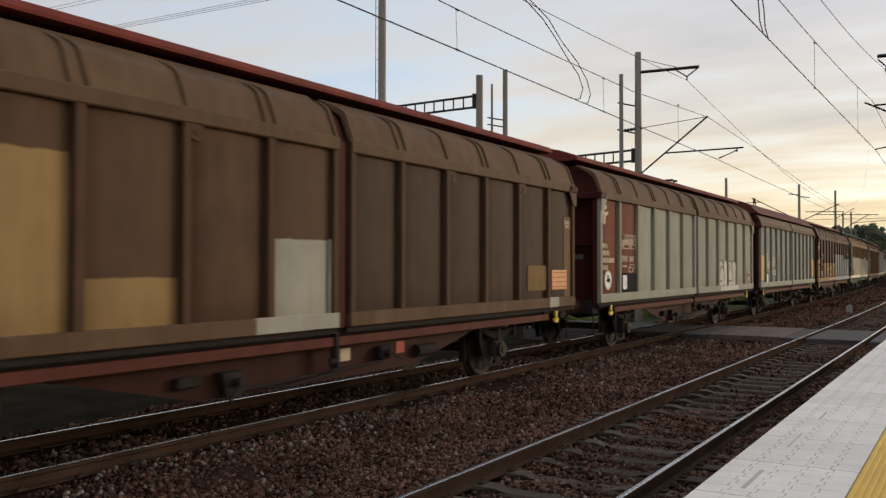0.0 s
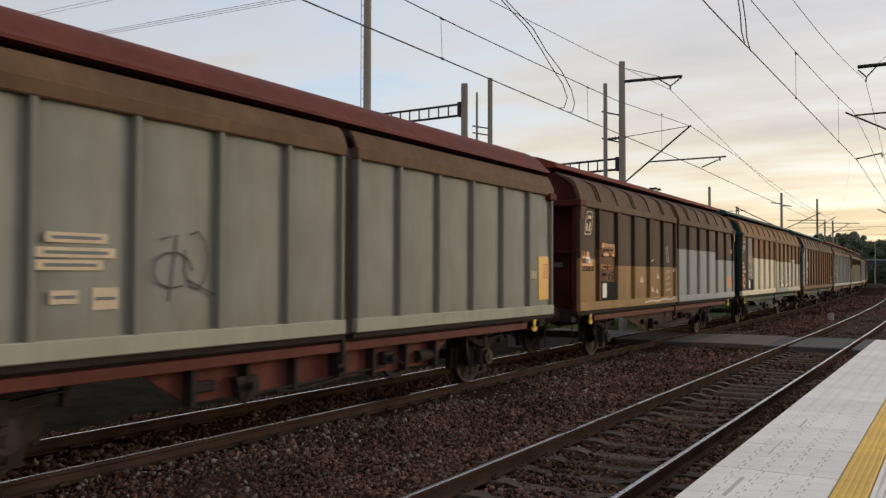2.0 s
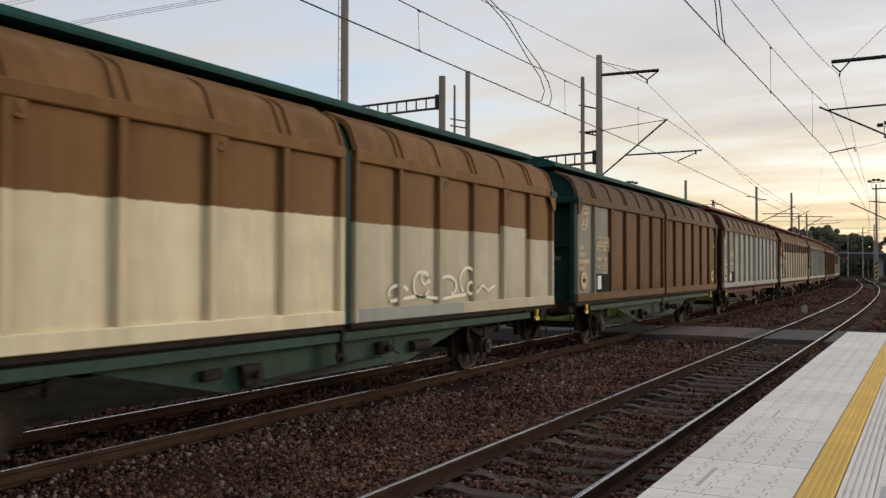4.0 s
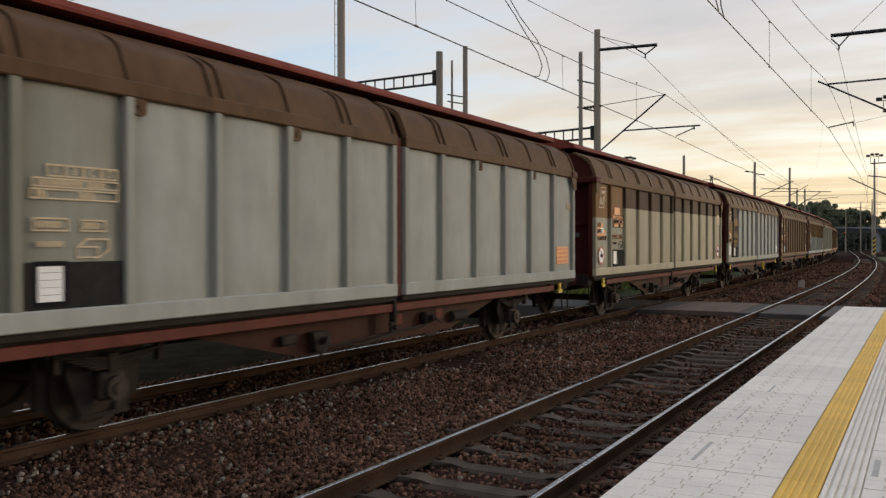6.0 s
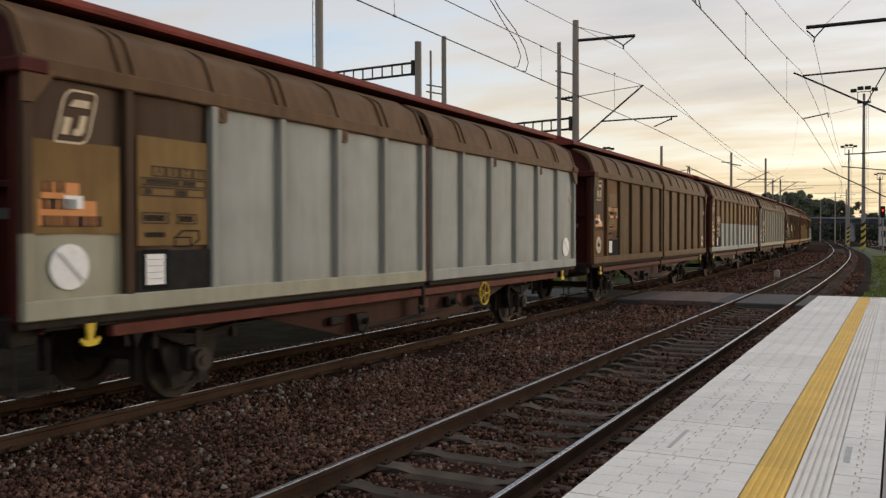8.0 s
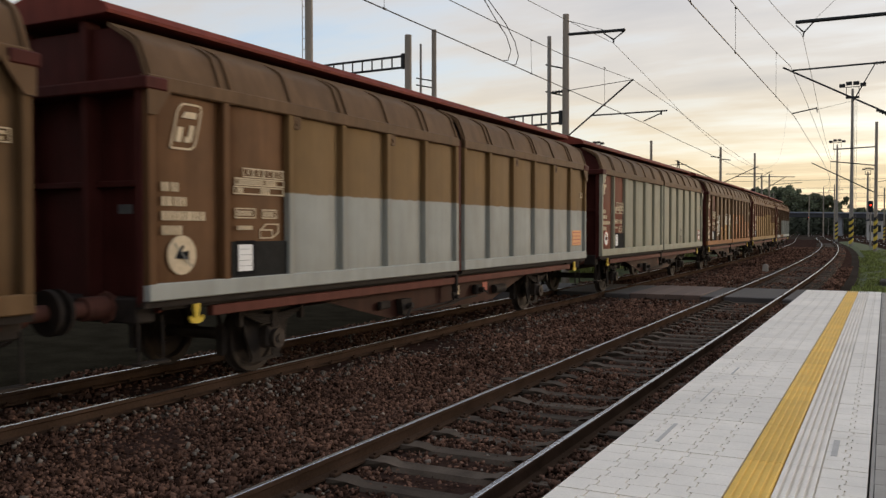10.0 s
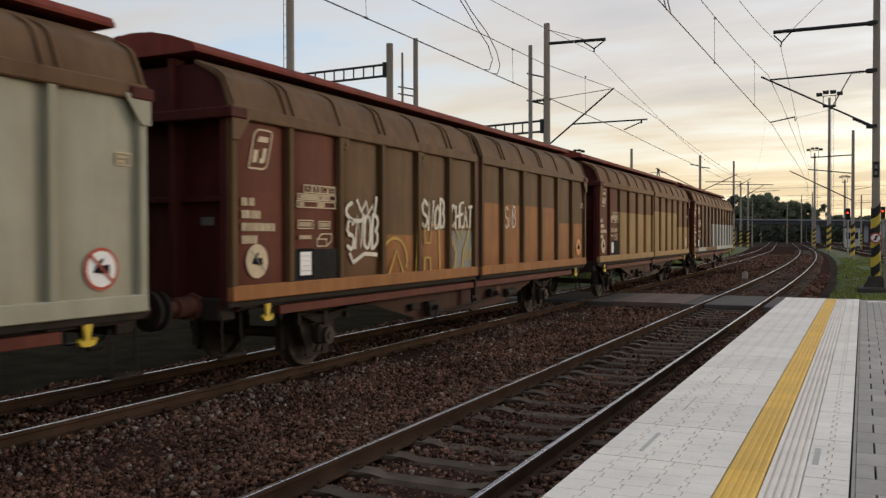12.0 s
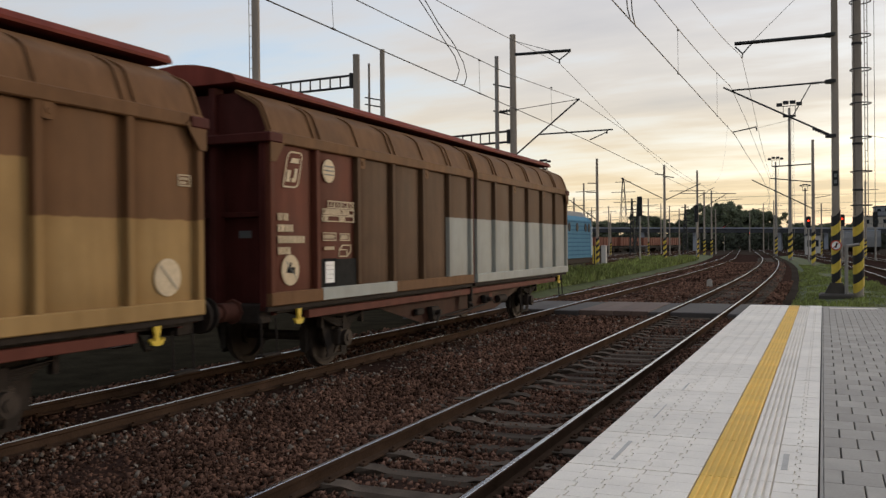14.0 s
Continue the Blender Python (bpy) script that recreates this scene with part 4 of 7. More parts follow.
def build_wagon(spec):
    kind = spec.get("kind", "hood")
    hl = 7.2 if kind == "hood" else 6.5
    cap, end, sill = spec.get("cap", "capred"), spec.get("end", "maroon"), spec.get("sill", "sill")
    hood_col, frame_col = spec.get("hood", "sepia"), spec.get("frame")
    w = empty("freight_wagon")
    tagged(w, spec["label"], "freight wagon", "wagons of the goods train")
    head = WZ1 if kind == "hood" else 3.42
    p_end, p_cap, p_sill, p_hood = paint(end), paint(cap), paint(sill), paint(hood_col)
    # body core, roof and ends
    def core(bm):
        prism(bm, [(XW - 0.10, 1.06), (XW - 0.10, 3.42), (1.18, 3.78), (0.86, 3.98), (-0.86, 3.98), (-1.18, 3.78), (-XW + 0.10, 3.42), (-XW + 0.10, 1.06)], -hl + 0.30, hl - 0.30, "y")
    # dark core colour paints the shadow line below the roof cap
    put("body", m_of(("body", hl), core), M_UNDER, w)
    put("roof", (m_cap if kind == "hood" else m_cap_round)(2 * hl + 0.04), p_cap, w, label="red-brown roof cap" if cap == "capred" else "")
    for s in (-1, 1):
        e = put("end_wall", m_of(("end_wall", kind, hl), lambda bm: prism(bm, [(XW - 0.12, 0.98), (XW - 0.12, 3.42), (1.16, 3.80), (0.86, 4.0), (-0.86, 4.0), (-1.16, 3.80), (-XW + 0.12, 3.42), (-XW + 0.12, 0.98)], hl - 0.34, hl - 0.28, "y")), p_end, w, turn=0 if s > 0 else 180)
        put("cross_beam", m_of(("cross_beam", hl), lambda bm: box(bm, -1.53, 1.53, hl - 0.28, hl + 0.03, 3.27, 3.40, 0.015)), p_end, e)
        for x in (-0.52, 0.52):
            put("end_post", m_of(("end_post", hl, x), lambda bm: box(bm, x - 0.05, x + 0.05, hl - 0.28, hl - 0.07, 1.0, 4.06, 0.01)), p_end, e)
        put("end_rail", m_of(("end_rail", hl), lambda bm: box(bm, -1.36, 1.36, hl - 0.28, hl - 0.19, 2.30, 2.37, 0.01)), p_end, e)
        if kind == "round":
            for z in (1.75, 2.35, 3.05):
                put("end_rail", m_of(("end_rail_b", hl, z), lambda bm: box(bm, -1.36, 1.36, hl - 0.28, hl - 0.02, z, z + 0.06, 0.01)), p_end, e)
            for x in (-1.0, 1.0):
                put("end_post", m_of(("end_post_b", hl, x), lambda bm: box(bm, x - 0.05, x + 0.05, hl - 0.28, hl - 0.02, 0.9, 3.9, 0.01)), p_end, e)
        put("corner_post", m_of(("corner_post", hl), lambda bm: box(bm, XW - 0.16, XW - 0.06, hl - 0.28, hl - 0.02, 1.05, 3.30, 0.01)), p_end, e)
        put("corner_post", m_of(("corner_post2", hl), lambda bm: box(bm, -XW + 0.06, -XW + 0.16, hl - 0.28, hl - 0.02, 1.05, 3.30, 0.01)), p_end, e)
        put("gable", m_of(("gable", kind, hl), lambda bm: prism(bm, [(1.42, 3.38), (1.30, 3.68), (1.14, 3.84), (0.90, 3.97), (-0.90, 3.97), (-1.14, 3.84), (-1.30, 3.68), (-1.42, 3.38)], hl - 0.20, hl - 0.15, "y")), p_end, e)
        put("end_label", m_of(("end_label", hl), lambda bm: box(bm, -0.10, 0.10, hl - 0.285, hl - 0.272, 2.02, 2.12)), M_LABEL_G, e, (-0.9 if s < 0 else 0.9, 0, 0))
        put("headstock", m_of(("headstock", hl), lambda bm: box(bm, -1.30, 1.30, hl - 0.30, hl - 0.02, 0.88, 1.14, 0.015)), M_UNDER, e)
        put("handrail", m_of(("handrail", hl), lambda bm: (rod(bm, (1.30, hl - 0.04, 1.25), (1.30, hl + 0.05, 1.3), 0.014, 6), rod(bm, (1.30, hl + 0.05, 1.3), (1.30, hl + 0.05, 2.1), 0.014, 6), rod(bm, (1.30, hl + 0.05, 2.1), (1.30, hl - 0.04, 2.15), 0.014, 6))), p_end, e)
        put("coupling", m_of(("coupling", hl), lambda bm: (rod(bm, (0, hl - 0.1, 1.04), (0, hl + 0.36, 1.04), 0.045, 8), rod(bm, (0, hl + 0.30, 1.06), (0.02, hl + 0.58, 0.90), 0.03, 8))), M_UNDER, e)
        put("brake_hose", m_of(("brake_hose", hl), lambda bm: (rod(bm, (0.42, hl - 0.05, 0.95), (0.36, hl + 0.20, 0.62), 0.026, 6), rod(bm, (0.36, hl + 0.19, 0.63), (0.16, hl + 0.55, 0.60), 0.026, 6))), M_UNDER, e)
        for x in (-0.875, 0.875):
            b = put("buffer", m_of("buffer", buffer_mesh, 40), M_BUFFER, w, (x, s * (hl - 0.02), 1.04), turn=0 if s < 0 else 180)
            put("buffer_head", m_of("buffer_head", buffer_head, 40), M_UNDER, b)
    put("joint_strip", m_of(("joint_strip", kind), lambda bm: (box(bm, XW - 0.12, XW - 0.030, 0.02, 0.14, WZ0 - 0.02, head + 0.05), prism(bm, [(p[0] - 0.05, p[1] - 0.05) for p in HOOD] + [(p[0] - 0.08, p[1] - 0.08) for p in HOOD[::-1]], 0.0, 0.16, "y") if kind == "hood" else None)), p_end if kind == "hood" else M_UNDER, w, label="dark strip between the sliding walls")
    # sliding walls: one pair on either side, the far ones plain
    n = 6
    for d in (-1, 1):
        dl = hl if d < 0 else hl - 0.16
        mid_y = -hl / 2 if d < 0 else hl - dl / 2
        put("far_door", m_of(("far_door", dl), lambda bm: prism(bm, [(-x, z) for x, z in [(XW, WZ0), (XW, 3.40)] + HOOD[2:] + [(0.90, 3.98), (XW - 0.08, 3.38), (XW - 0.08, WZ0)]], -dl / 2 + 0.01, dl / 2 - 0.01, "y")), p_hood, w, (0, mid_y, 0))
        door = put("door", m_of(("door", dl, head), lambda bm: box(bm, XW - 0.10, XW - 0.085, -dl / 2 + 0.02, dl / 2 - 0.02, WZ0 + 0.02, head)), p_end, w, (0, mid_y, 0))
        bw = (dl - 0.04) / n
        i0 = 0 if d < 0 else 6
        base = 0 if d < 0 else 1
        beam = spec.get("beams", [None, None])[base] or spec["bays"][i0 + 3]
        put("bottom_beam", m_of(("bottom_beam", dl), lambda bm: box(bm, XW - 0.09, XW + 0.025, -dl / 2 + 0.035, dl / 2 - 0.035, WZ0 - 0.015, WZ0 + 0.165, 0.012)), paint(beam if isinstance(beam, str) else (beam[1] if len(beam) > 1 else beam[0])), door)
        put("door_rail", m_of(("door_rail", dl), lambda bm: box(bm, XW - 0.14, XW - 0.03, -dl / 2 + 0.02, dl / 2 - 0.02, WZ0 - 0.085, WZ0 - 0.02)), M_UNDER, door)
        put("top_beam", m_of(("top_beam", dl, kind), lambda bm: box(bm, XW - 0.09, XW + 0.03, -dl / 2 + 0.035, dl / 2 - 0.035, head - 0.07, head + 0.09, 0.015)), p_hood, door)
        pts = HOOD if kind == "hood" else HOOD_B
        put("hood", m_hood(pts, dl - 0.07), p_hood, door)
        for i in range(n):
            bay = spec["bays"][i0 + i]
            pm = paint(*bay, dark_edged=True)
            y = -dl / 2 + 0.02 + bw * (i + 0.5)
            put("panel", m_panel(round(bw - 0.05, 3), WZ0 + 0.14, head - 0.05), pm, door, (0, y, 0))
        for i in range(n + 1):
            y = -dl / 2 + 0.02 + bw * i
            edge = i in (0, n)
            yy = y + (0.07 if i == 0 else -0.07 if i == n else 0)
            bay = spec["bays"][i0 + min(i, n - 1)]
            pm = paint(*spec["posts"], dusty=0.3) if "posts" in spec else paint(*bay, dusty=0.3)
            if frame_col and edge:
                pm = paint(frame_col)
            wd = 0.055 if kind == "hood" else 0.035
            put("post", m_of(("post", wd, head), lambda bm: box(bm, XW - 0.09, XW + 0.018, -wd, wd, WZ0 + 0.14, head - 0.04, 0.012)), pm, door, (0, yy, 0))
            if kind == "hood" and not edge:
                for o in ((-0.085, 0.085) if i % 2 else (0.0,)):
                    put("rib", m_rib(pts), p_hood, door, (0, yy + o, 0))
            if edge and kind == "hood":
                put("rib", m_rib(pts), p_hood, door, (0, yy, 0))
            if i in (2, 4) and kind == "hood":
                put("latch", m_of("latch", ring_plate), p_hood if "posts" not in spec else paint(spec["posts"][0]), door, (0, yy + 0.125, head - 0.05))
        if kind == "hood":
            g = put("gusset", m_of(("gusset", d), lambda bm: gusset(bm)), paint(frame_col) if frame_col else p_hood, door, (0, d * (dl / 2 - 0.015), head - 0.02), turn=0)
            if d > 0:
                g.scale.y = -1
        spec_door = spec.get("front" if d < 0 else "rear")
        if spec_door:
            spec_door(door, dl, bw, spec)
    # underframe
    for s in (-1, 1):
        put("sole_bar", m_of(("sole_bar", hl, s), lambda bm: (box(bm, s * 1.36 - 0.05, s * 1.36 + 0.05, -hl + 1.05, hl - 1.05, 0.885, 1.0, 0.008),)), p_sill, w, label="rust-red sole bar" if sill == "sill" else "dark green sole bar")
        truss = [(-3.9, 0.89), (-2.0, 0.46), (2.0, 0.46), (3.9, 0.89)] if kind == "hood" else [(-3.0, 0.89), (-2.4, 0.52), (2.4, 0.52), (3.0, 0.89)]
        put("truss_plate", m_of(("truss", kind, s), lambda bm: prism(bm, truss, s * 1.20 - 0.012, s * 1.20 + 0.012, "x")), p_sill if kind != "hood" else paint(spec.get("truss", "truss")), w)
        if s > 0:
            if kind == "round":
                for y in (-2.4, -1.6, -0.8, 0.0, 0.8, 1.6, 2.4):
                    put("stiffener", m_of(("stiffener",), lambda bm: box(bm, 1.21, 1.34, -0.03, 0.03, 0.5, 0.89)), M_UNDER, w, (0, y, 0))
            put("door_bracket", m_of("door_bracket", lambda bm: (box(bm, 1.34, 1.44, -0.035, 0.035, 0.74, 1.06, 0.01), prism(bm, [(-0.09, 0.74), (-0.05, 0.60), (0.05, 0.60), (0.09, 0.74)], 1.36, 1.40, "x"), rod(bm, (1.40, 0, 0.66), (1.46, 0, 0.66), 0.035, 10), rod(bm, (1.42, -0.9, 0.50), (1.42, -0.05, 0.56), 0.016, 6), rod(bm, (1.42, -0.05, 0.56), (1.42, 0.18, 0.60), 0.016, 6), rod(bm, (1.42, -0.9, 0.50), (1.34, -1.15, 0.52), 0.016, 6))), M_UNDER, w)
            put("brake_gear", m_of("brake_gear", lambda bm: (box(bm, 1.22, 1.33, 1.05, 1.30, 0.62, 0.80, 0.025), rod(bm, (1.33, 1.17, 0.71), (1.42, 1.17, 0.71), 0.05, 12), rod(bm, (1.42, 1.17, 0.71), (1.43, 1.36, 0.62), 0.015, 6), rod(bm, (1.30, -1.6, 0.52), (1.30, 1.1, 0.60), 0.018, 6), prism(bm, [(-1.78, 0.74), (-1.72, 0.50), (-1.52, 0.46), (-1.42, 0.58), (-1.46, 0.74)], 1.23, 1.33, "x"), rod(bm, (1.33, -1.6, 0.62), (1.44, -1.6, 0.64), 0.045, 10), rod(bm, (1.42, -1.6, 0.64), (1.43, -1.78, 0.44), 0.02, 6), box(bm, 1.22, 1.30, -2.35, -2.05, 0.62, 0.74, 0.02), rod(bm, (1.24, 2.0, 0.66), (1.24, 2.5, 0.66), 0.09, 12))), M_UNDER, w)
            for y, m in ((0.42, M_LABEL_C), (1.65, M_LABEL_R)):
                put("sill_label", m_of(("sill_label",), lambda bm: box(bm, 1.21, 1.222, -0.10, 0.10, -0.08, 0.08)), m if spec.get("sill_labels") else p_sill, w, (0.0, y, 0.74))
        for y in (-1, 1):
            put("rope_hook", m_of("rope_hook", rope_hook), M_HOOK, w, (s * 1.42, y * (hl - 0.77), 0.84), "yellow rope hook")
            put("hook_plate", m_of(("hook_plate", s), lambda bm: box(bm, s * 1.36 - 0.04, s * 1.36 + 0.02, -0.45, 0.45, 1.0, 1.07, 0.01)), M_UNDER, w, (0, y * (hl - 0.75), 0))
            put("footstep", m_of("footstep", stirrup), M_UNDER, w, (s * 1.30, y * (hl - 0.22), 0), turn=0 if s > 0 else 180)
            ay = y * (4.72 if kind == "hood" else 4.35)
            put("axle_guard", m_of("axle_guard", axle_guard), M_UNDER, w, (0, ay, 0), turn=0 if s > 0 else 180)
            put("leaf_spring", m_of("leaf_spring", leaf_spring), M_UNDER, w, (0, ay, 0), turn=0 if s > 0 else 180)
            put("axle_box", m_of("axle_box", axle_box, 35), M_WHEEL, w, (0, ay, 0), turn=0 if s > 0 else 180)
            for o in (-1, 1):
                put("brake_shoe", m_of(("brake_shoe", o), lambda bm: (prism(bm, [(o * 0.50, 0.30), (o * 0.50, 0.62), (o * 0.60, 0.66), (o * 0.60, 0.28)], 0.70, 0.80, "x"), rod(bm, (0.75, o * 0.56, 0.6), (0.75, o * 0.66, 0.95), 0.03, 6))), M_UNDER, w, (0, ay, 0), turn=0 if s > 0 else 180)
    put("centre_sill", m_of(("centre_sill", hl), lambda bm: (box(bm, -0.35, 0.35, -hl + 0.3, hl - 0.3, 0.86, 1.06), box(bm, -1.30, 1.30, -hl + 0.28, hl - 0.28, 1.0, 1.07))), M_UNDER, w)
    if kind == "hood":
        put("brake_cylinder", m_of("brake_cylinder", lambda bm: rod(bm, (0.2, 0.2, 0.68), (0.2, 1.1, 0.68), 0.18, 14)), M_UNDER, w)
    if spec.get("hand_wheel"):
        def hw(bm):
            for i in range(20):
                a, b = 2 * math.pi * i / 20, 2 * math.pi * (i + 1) / 20
                rod(bm, (1.42, 0.20 * math.cos(a), 0.20 * math.sin(a)), (1.42, 0.20 * math.cos(b), 0.20 * math.sin(b)), 0.018, 5)
            for i in range(5):
                a = 2 * math.pi * i / 5
                rod(bm, (1.42, 0, 0), (1.42, 0.2 * math.cos(a), 0.2 * math.sin(a)), 0.012, 5)
            rod(bm, (1.25, 0, 0), (1.45, 0, 0), 0.03, 8)
        put("hand_wheel", m_of("hand_wheel", hw), M_HOOK, w, (0, 2.3, 0.78), "yellow spoked brake hand wheel")
    wheels = []
    for y in (-1, 1):
        ay = y * (4.72 if kind == "hood" else 4.35)
        ws = put("wheelset", m_of("axle", lambda bm: rod(bm, (-1.1, 0, 0), (1.1, 0, 0), 0.08, 12), 40), M_WHEEL, w, (0, ay, 0.465))
        for s in (-1, 1):
            put("wheel", m_wheel(), M_WHEEL, ws, (s * 0.755, 0, 0), turn=0 if s > 0 else 180)
        wheels.append((ws, ay))
    return w, hl, wheels


# ---- markings of the single wagons ----
def disc_sign(door, y, z, r, mat_rim, mat_in, slash, figure=True):
    o = put("round_sign", m_of(("disc", 1), disc), mat_rim, door, (0.001, y, z))
    o.scale = (1, 2 * r, 2 * r)
    i = put("round_sign", m_of(("disc", 1), disc), mat_in, door, (0.0035, y, z))
    i.scale = (1, 1.68 * r, 1.68 * r)
    if figure and mat_rim is not M_LABEL_W:
        k = r / 0.20
        joined(door, "pictogram", [[(a * k, b * k) for a, b in p] for p in ([(-0.10, -0.03), (0.05, -0.045), (0.05, 0.03), (-0.06, 0.045)], [(0.05, -0.05), (0.085, -0.05), (0.085, 0.04), (0.05, 0.04)], [(-0.05, 0.045), (-0.005, 0.10), (0.02, 0.09), (-0.02, 0.035)])], M_LABEL_K, y, z, x0=-0.012, x1=-0.0035)
    if slash:
        strokes(door, "sign_bar", [[(-0.62, 0.62), (0.62, -0.62)]], slash, 0.012 if slash is M_LABEL_R else 0.007, y, z, r, "", 0.018)


def card(door, y, z=1.56):
    stick(door, "card_holder", M_LABEL_K, y, z, 0.34, 0.40, 0.004, "black card holder")
    stick(door, "card", M_LABEL_W, y - 0.01, z, 0.25, 0.31, 0.008, "white waybill card")
    for i in range(4):
        stick(door, "lettering", M_LABEL_G, y - 0.01, z + 0.10 - 0.065 * i, 0.20, 0.004, 0.010)


def front_standard(emb=True, txt=M_LABEL_C, disc_cols=(M_LABEL_C, M_LABEL_C), plate_mat=None, number=True, dark=True, tables=True):
    def fn(door, dl, bw, spec):
        y0 = -dl / 2
        if plate_mat:
            stick(door, "number_plate_patch", plate_mat, y0 + 0.44, 2.27, 0.40, 0.15, 0.0)
            stick(door, "number_plate_patch", plate_mat, y0 + 0.52, 2.07, 0.62, 0.23, 0.0)
            stick(door, "number_plate_patch", M_LABEL_W, y0 + 0.58, 2.17, 0.20, 0.12, 0.001)
            for y, z, wd, h in ((1.82, 2.41, 0.80, 0.30), (1.52, 2.04, 0.36, 0.12), (1.98, 2.03, 0.28, 0.11)) if tables else ():
                stick(door, "number_plate_patch", plate_mat, y0 + y, z, wd, h, 0.0)
        ink = M_DARK_PATCH if plate_mat else txt
        if emb:
            emblem(door, y0 + (0.34 if emb == "bare" else 0.62), 2.95, txt, framed=emb != "bare")
        if number:
            lettering(door, y0 + 0.25, 2.30, ink, [[0.14, 0.16], [0.12, 0.06, 0.20], [0.30, 0.10, 0.30]] + ([] if plate_mat else [[0.36]]), 0.098)
            ink2 = ink if tables else M_BARK
            load_table(door, y0 + 1.82, 2.41, ink2)
            joined(door, "data_frame", frame_of(1.38, 1.74, 1.98, 2.10) + frame_of(1.86, 2.14, 1.98, 2.09), ink2, y0, 0.0)
            lettering(door, y0 + 1.42, 2.04, ink, [[0.30]], 0.06)
            lettering(door, y0 + 1.90, 2.035, ink, [[0.22]], 0.06)
            lettering(door, y0 + 1.42, 1.87, ink, [[0.30]], 0.05)
            joined(door, "data_frame", frame_of(1.82, 2.06, 1.74, 1.85) + [[(1.83, 1.85), (1.93, 1.92), (2.18, 1.92), (2.16, 1.905), (1.94, 1.905), (1.86, 1.85)], [(2.06, 1.74), (2.18, 1.81), (2.18, 1.92), (2.165, 1.91), (2.165, 1.82), (2.06, 1.755)]], ink, y0, 0.0)
        if disc_cols:
            disc_sign(door, y0 + 0.53, 1.58, 0.21, *disc_cols, M_LABEL_R if disc_cols[0] is M_LABEL_R else M_LABEL_G)
        if dark:
            stick(door, "dark_patch", M_DARK_PATCH, y0 + 1.83, 1.50, 1.02, 0.42, -0.002)
        card(door, y0 + 1.56, 1.52)
    return fn


def rear_standard(mat=M_LABEL_O, disc_cols=None):
    def fn(door, dl, bw, spec):
        y1 = dl / 2
        if mat:
            stick(door, "notice_label", mat, y1 - 0.68, 1.62, 0.66, 0.36, 0.0, "orange notice label")
            for i in range(4):
                stick(door, "lettering", M_LABEL_R, y1 - 0.68, 1.75 - 0.085 * i, 0.58, 0.018, 0.002)
        data_plate(door, y1 - 0.33, 2.66, M_LABEL_C)
        if disc_cols:
            disc_sign(door, y1 - 0.62, 1.57, 0.21, *disc_cols, M_LABEL_R if disc_cols[0] is M_LABEL_R else M_LABEL_G, disc_cols[0] is not M_LABEL_C)
    return fn


def patches(items, then=None):
    """Painted-over rectangles: (from the door's leading edge, z, width, height, paint)."""
    def fn(door, dl, bw, spec):
        for y, z, pw, ph, m in items:
            stick(door, "paint_patch", paint(m) if isinstance(m, str) else m, -dl / 2 + y, z, pw, ph, -0.003)
        if then:
            then(door, dl, bw, spec)
    return fn


def beam_patch(a, b, m, then=None):
    """A length of the bottom beam painted over."""
    def fn(door, dl, bw, spec):
        put("paint_patch", m_of(("beam_patch", a, b), lambda bm: box(bm, XW - 0.02, XW + 0.030, -dl / 2 + a, -dl / 2 + b, WZ0 - 0.010, WZ0 + 0.172, 0.008)), paint(m), door)
        if then:
            then(door, dl, bw, spec)
    return fn


def bubble_letters(door, dl, bw, spec):
    rear_standard(None, (M_LABEL_R, M_LABEL_C))(door, dl, bw, spec)
    y0 = -dl / 2 + 2 * bw + 0.09
    humps = ((-0.10, 0.66, 0.78), (0.58, 0.40, 0.80), (1.00, 0.62, 0.76), (1.64, 0.42, 0.78), (2.06, 0.28, 0.72))
    def outline(o, wd, h):
        r = wd / 2
        return [(o - 0.03, 0.0), (o - 0.015, 0.3 * h)] + [(o + r - r * math.cos(t), h - r + r * math.sin(t)) for t in [math.pi * k / 10 for k in range(11)]] + [(o + wd + 0.02, 0.35 * h), (o + wd + 0.03, 0.0)]
    for i, hp in enumerate(humps):
        put("graffiti", m_of(("bubble", i), lambda bm: prism(bm, [(y0 + a, 1.28 + c) for a, c in outline(*hp)], XW - 0.04, XW - 0.0145 + 0.0006 * i, "x")), M_SPRAY_W, door, label="white bubble letter with dark outline")
    lines = [outline(*hp) + [(hp[0], 0.0)] for hp in humps]
    lines += [arc(0.32, 0.30, 0.26, 0.30, 160, -10, 7), [(0.06, 0.14), (0.34, 0.16)], arc(1.25, 0.38, 0.22, 0.24, 170, 10, 6), [(1.12, 0.1), (1.12, 0.4)], [(1.12, 0.12), (1.5, 0.16)], [(1.84, 0.12), (1.86, 0.55)], [(2.20, 0.1), (2.20, 0.45)]]
    strokes(door, "graffiti_outline", lines, M_SPRAY_K, 0.018, y0, 1.28, 1.0, "dark spray outline", 0.010)
    shade = []
    for k in range(9):
        z = 0.05 + 0.065 * k
        shade += [[(0.05, z), (0.30 + 0.03 * (k % 4), z + 0.02)], [(1.05, z * 0.9), (1.35 - 0.03 * (k % 3), z * 0.9 + 0.015)]]
    strokes(door, "graffiti_shading", shade, M_LABEL_C, 0.007, y0, 1.30, 1.0, "thin ochre shading line", 0.006)
    for k in range(6):
        stick(door, "graffiti_block", M_SPRAY_W, y0 + 0.25 + 0.38 * k, WZ0 + 0.075, 0.34, 0.13, 0.051, "white sprayed block on the beam")


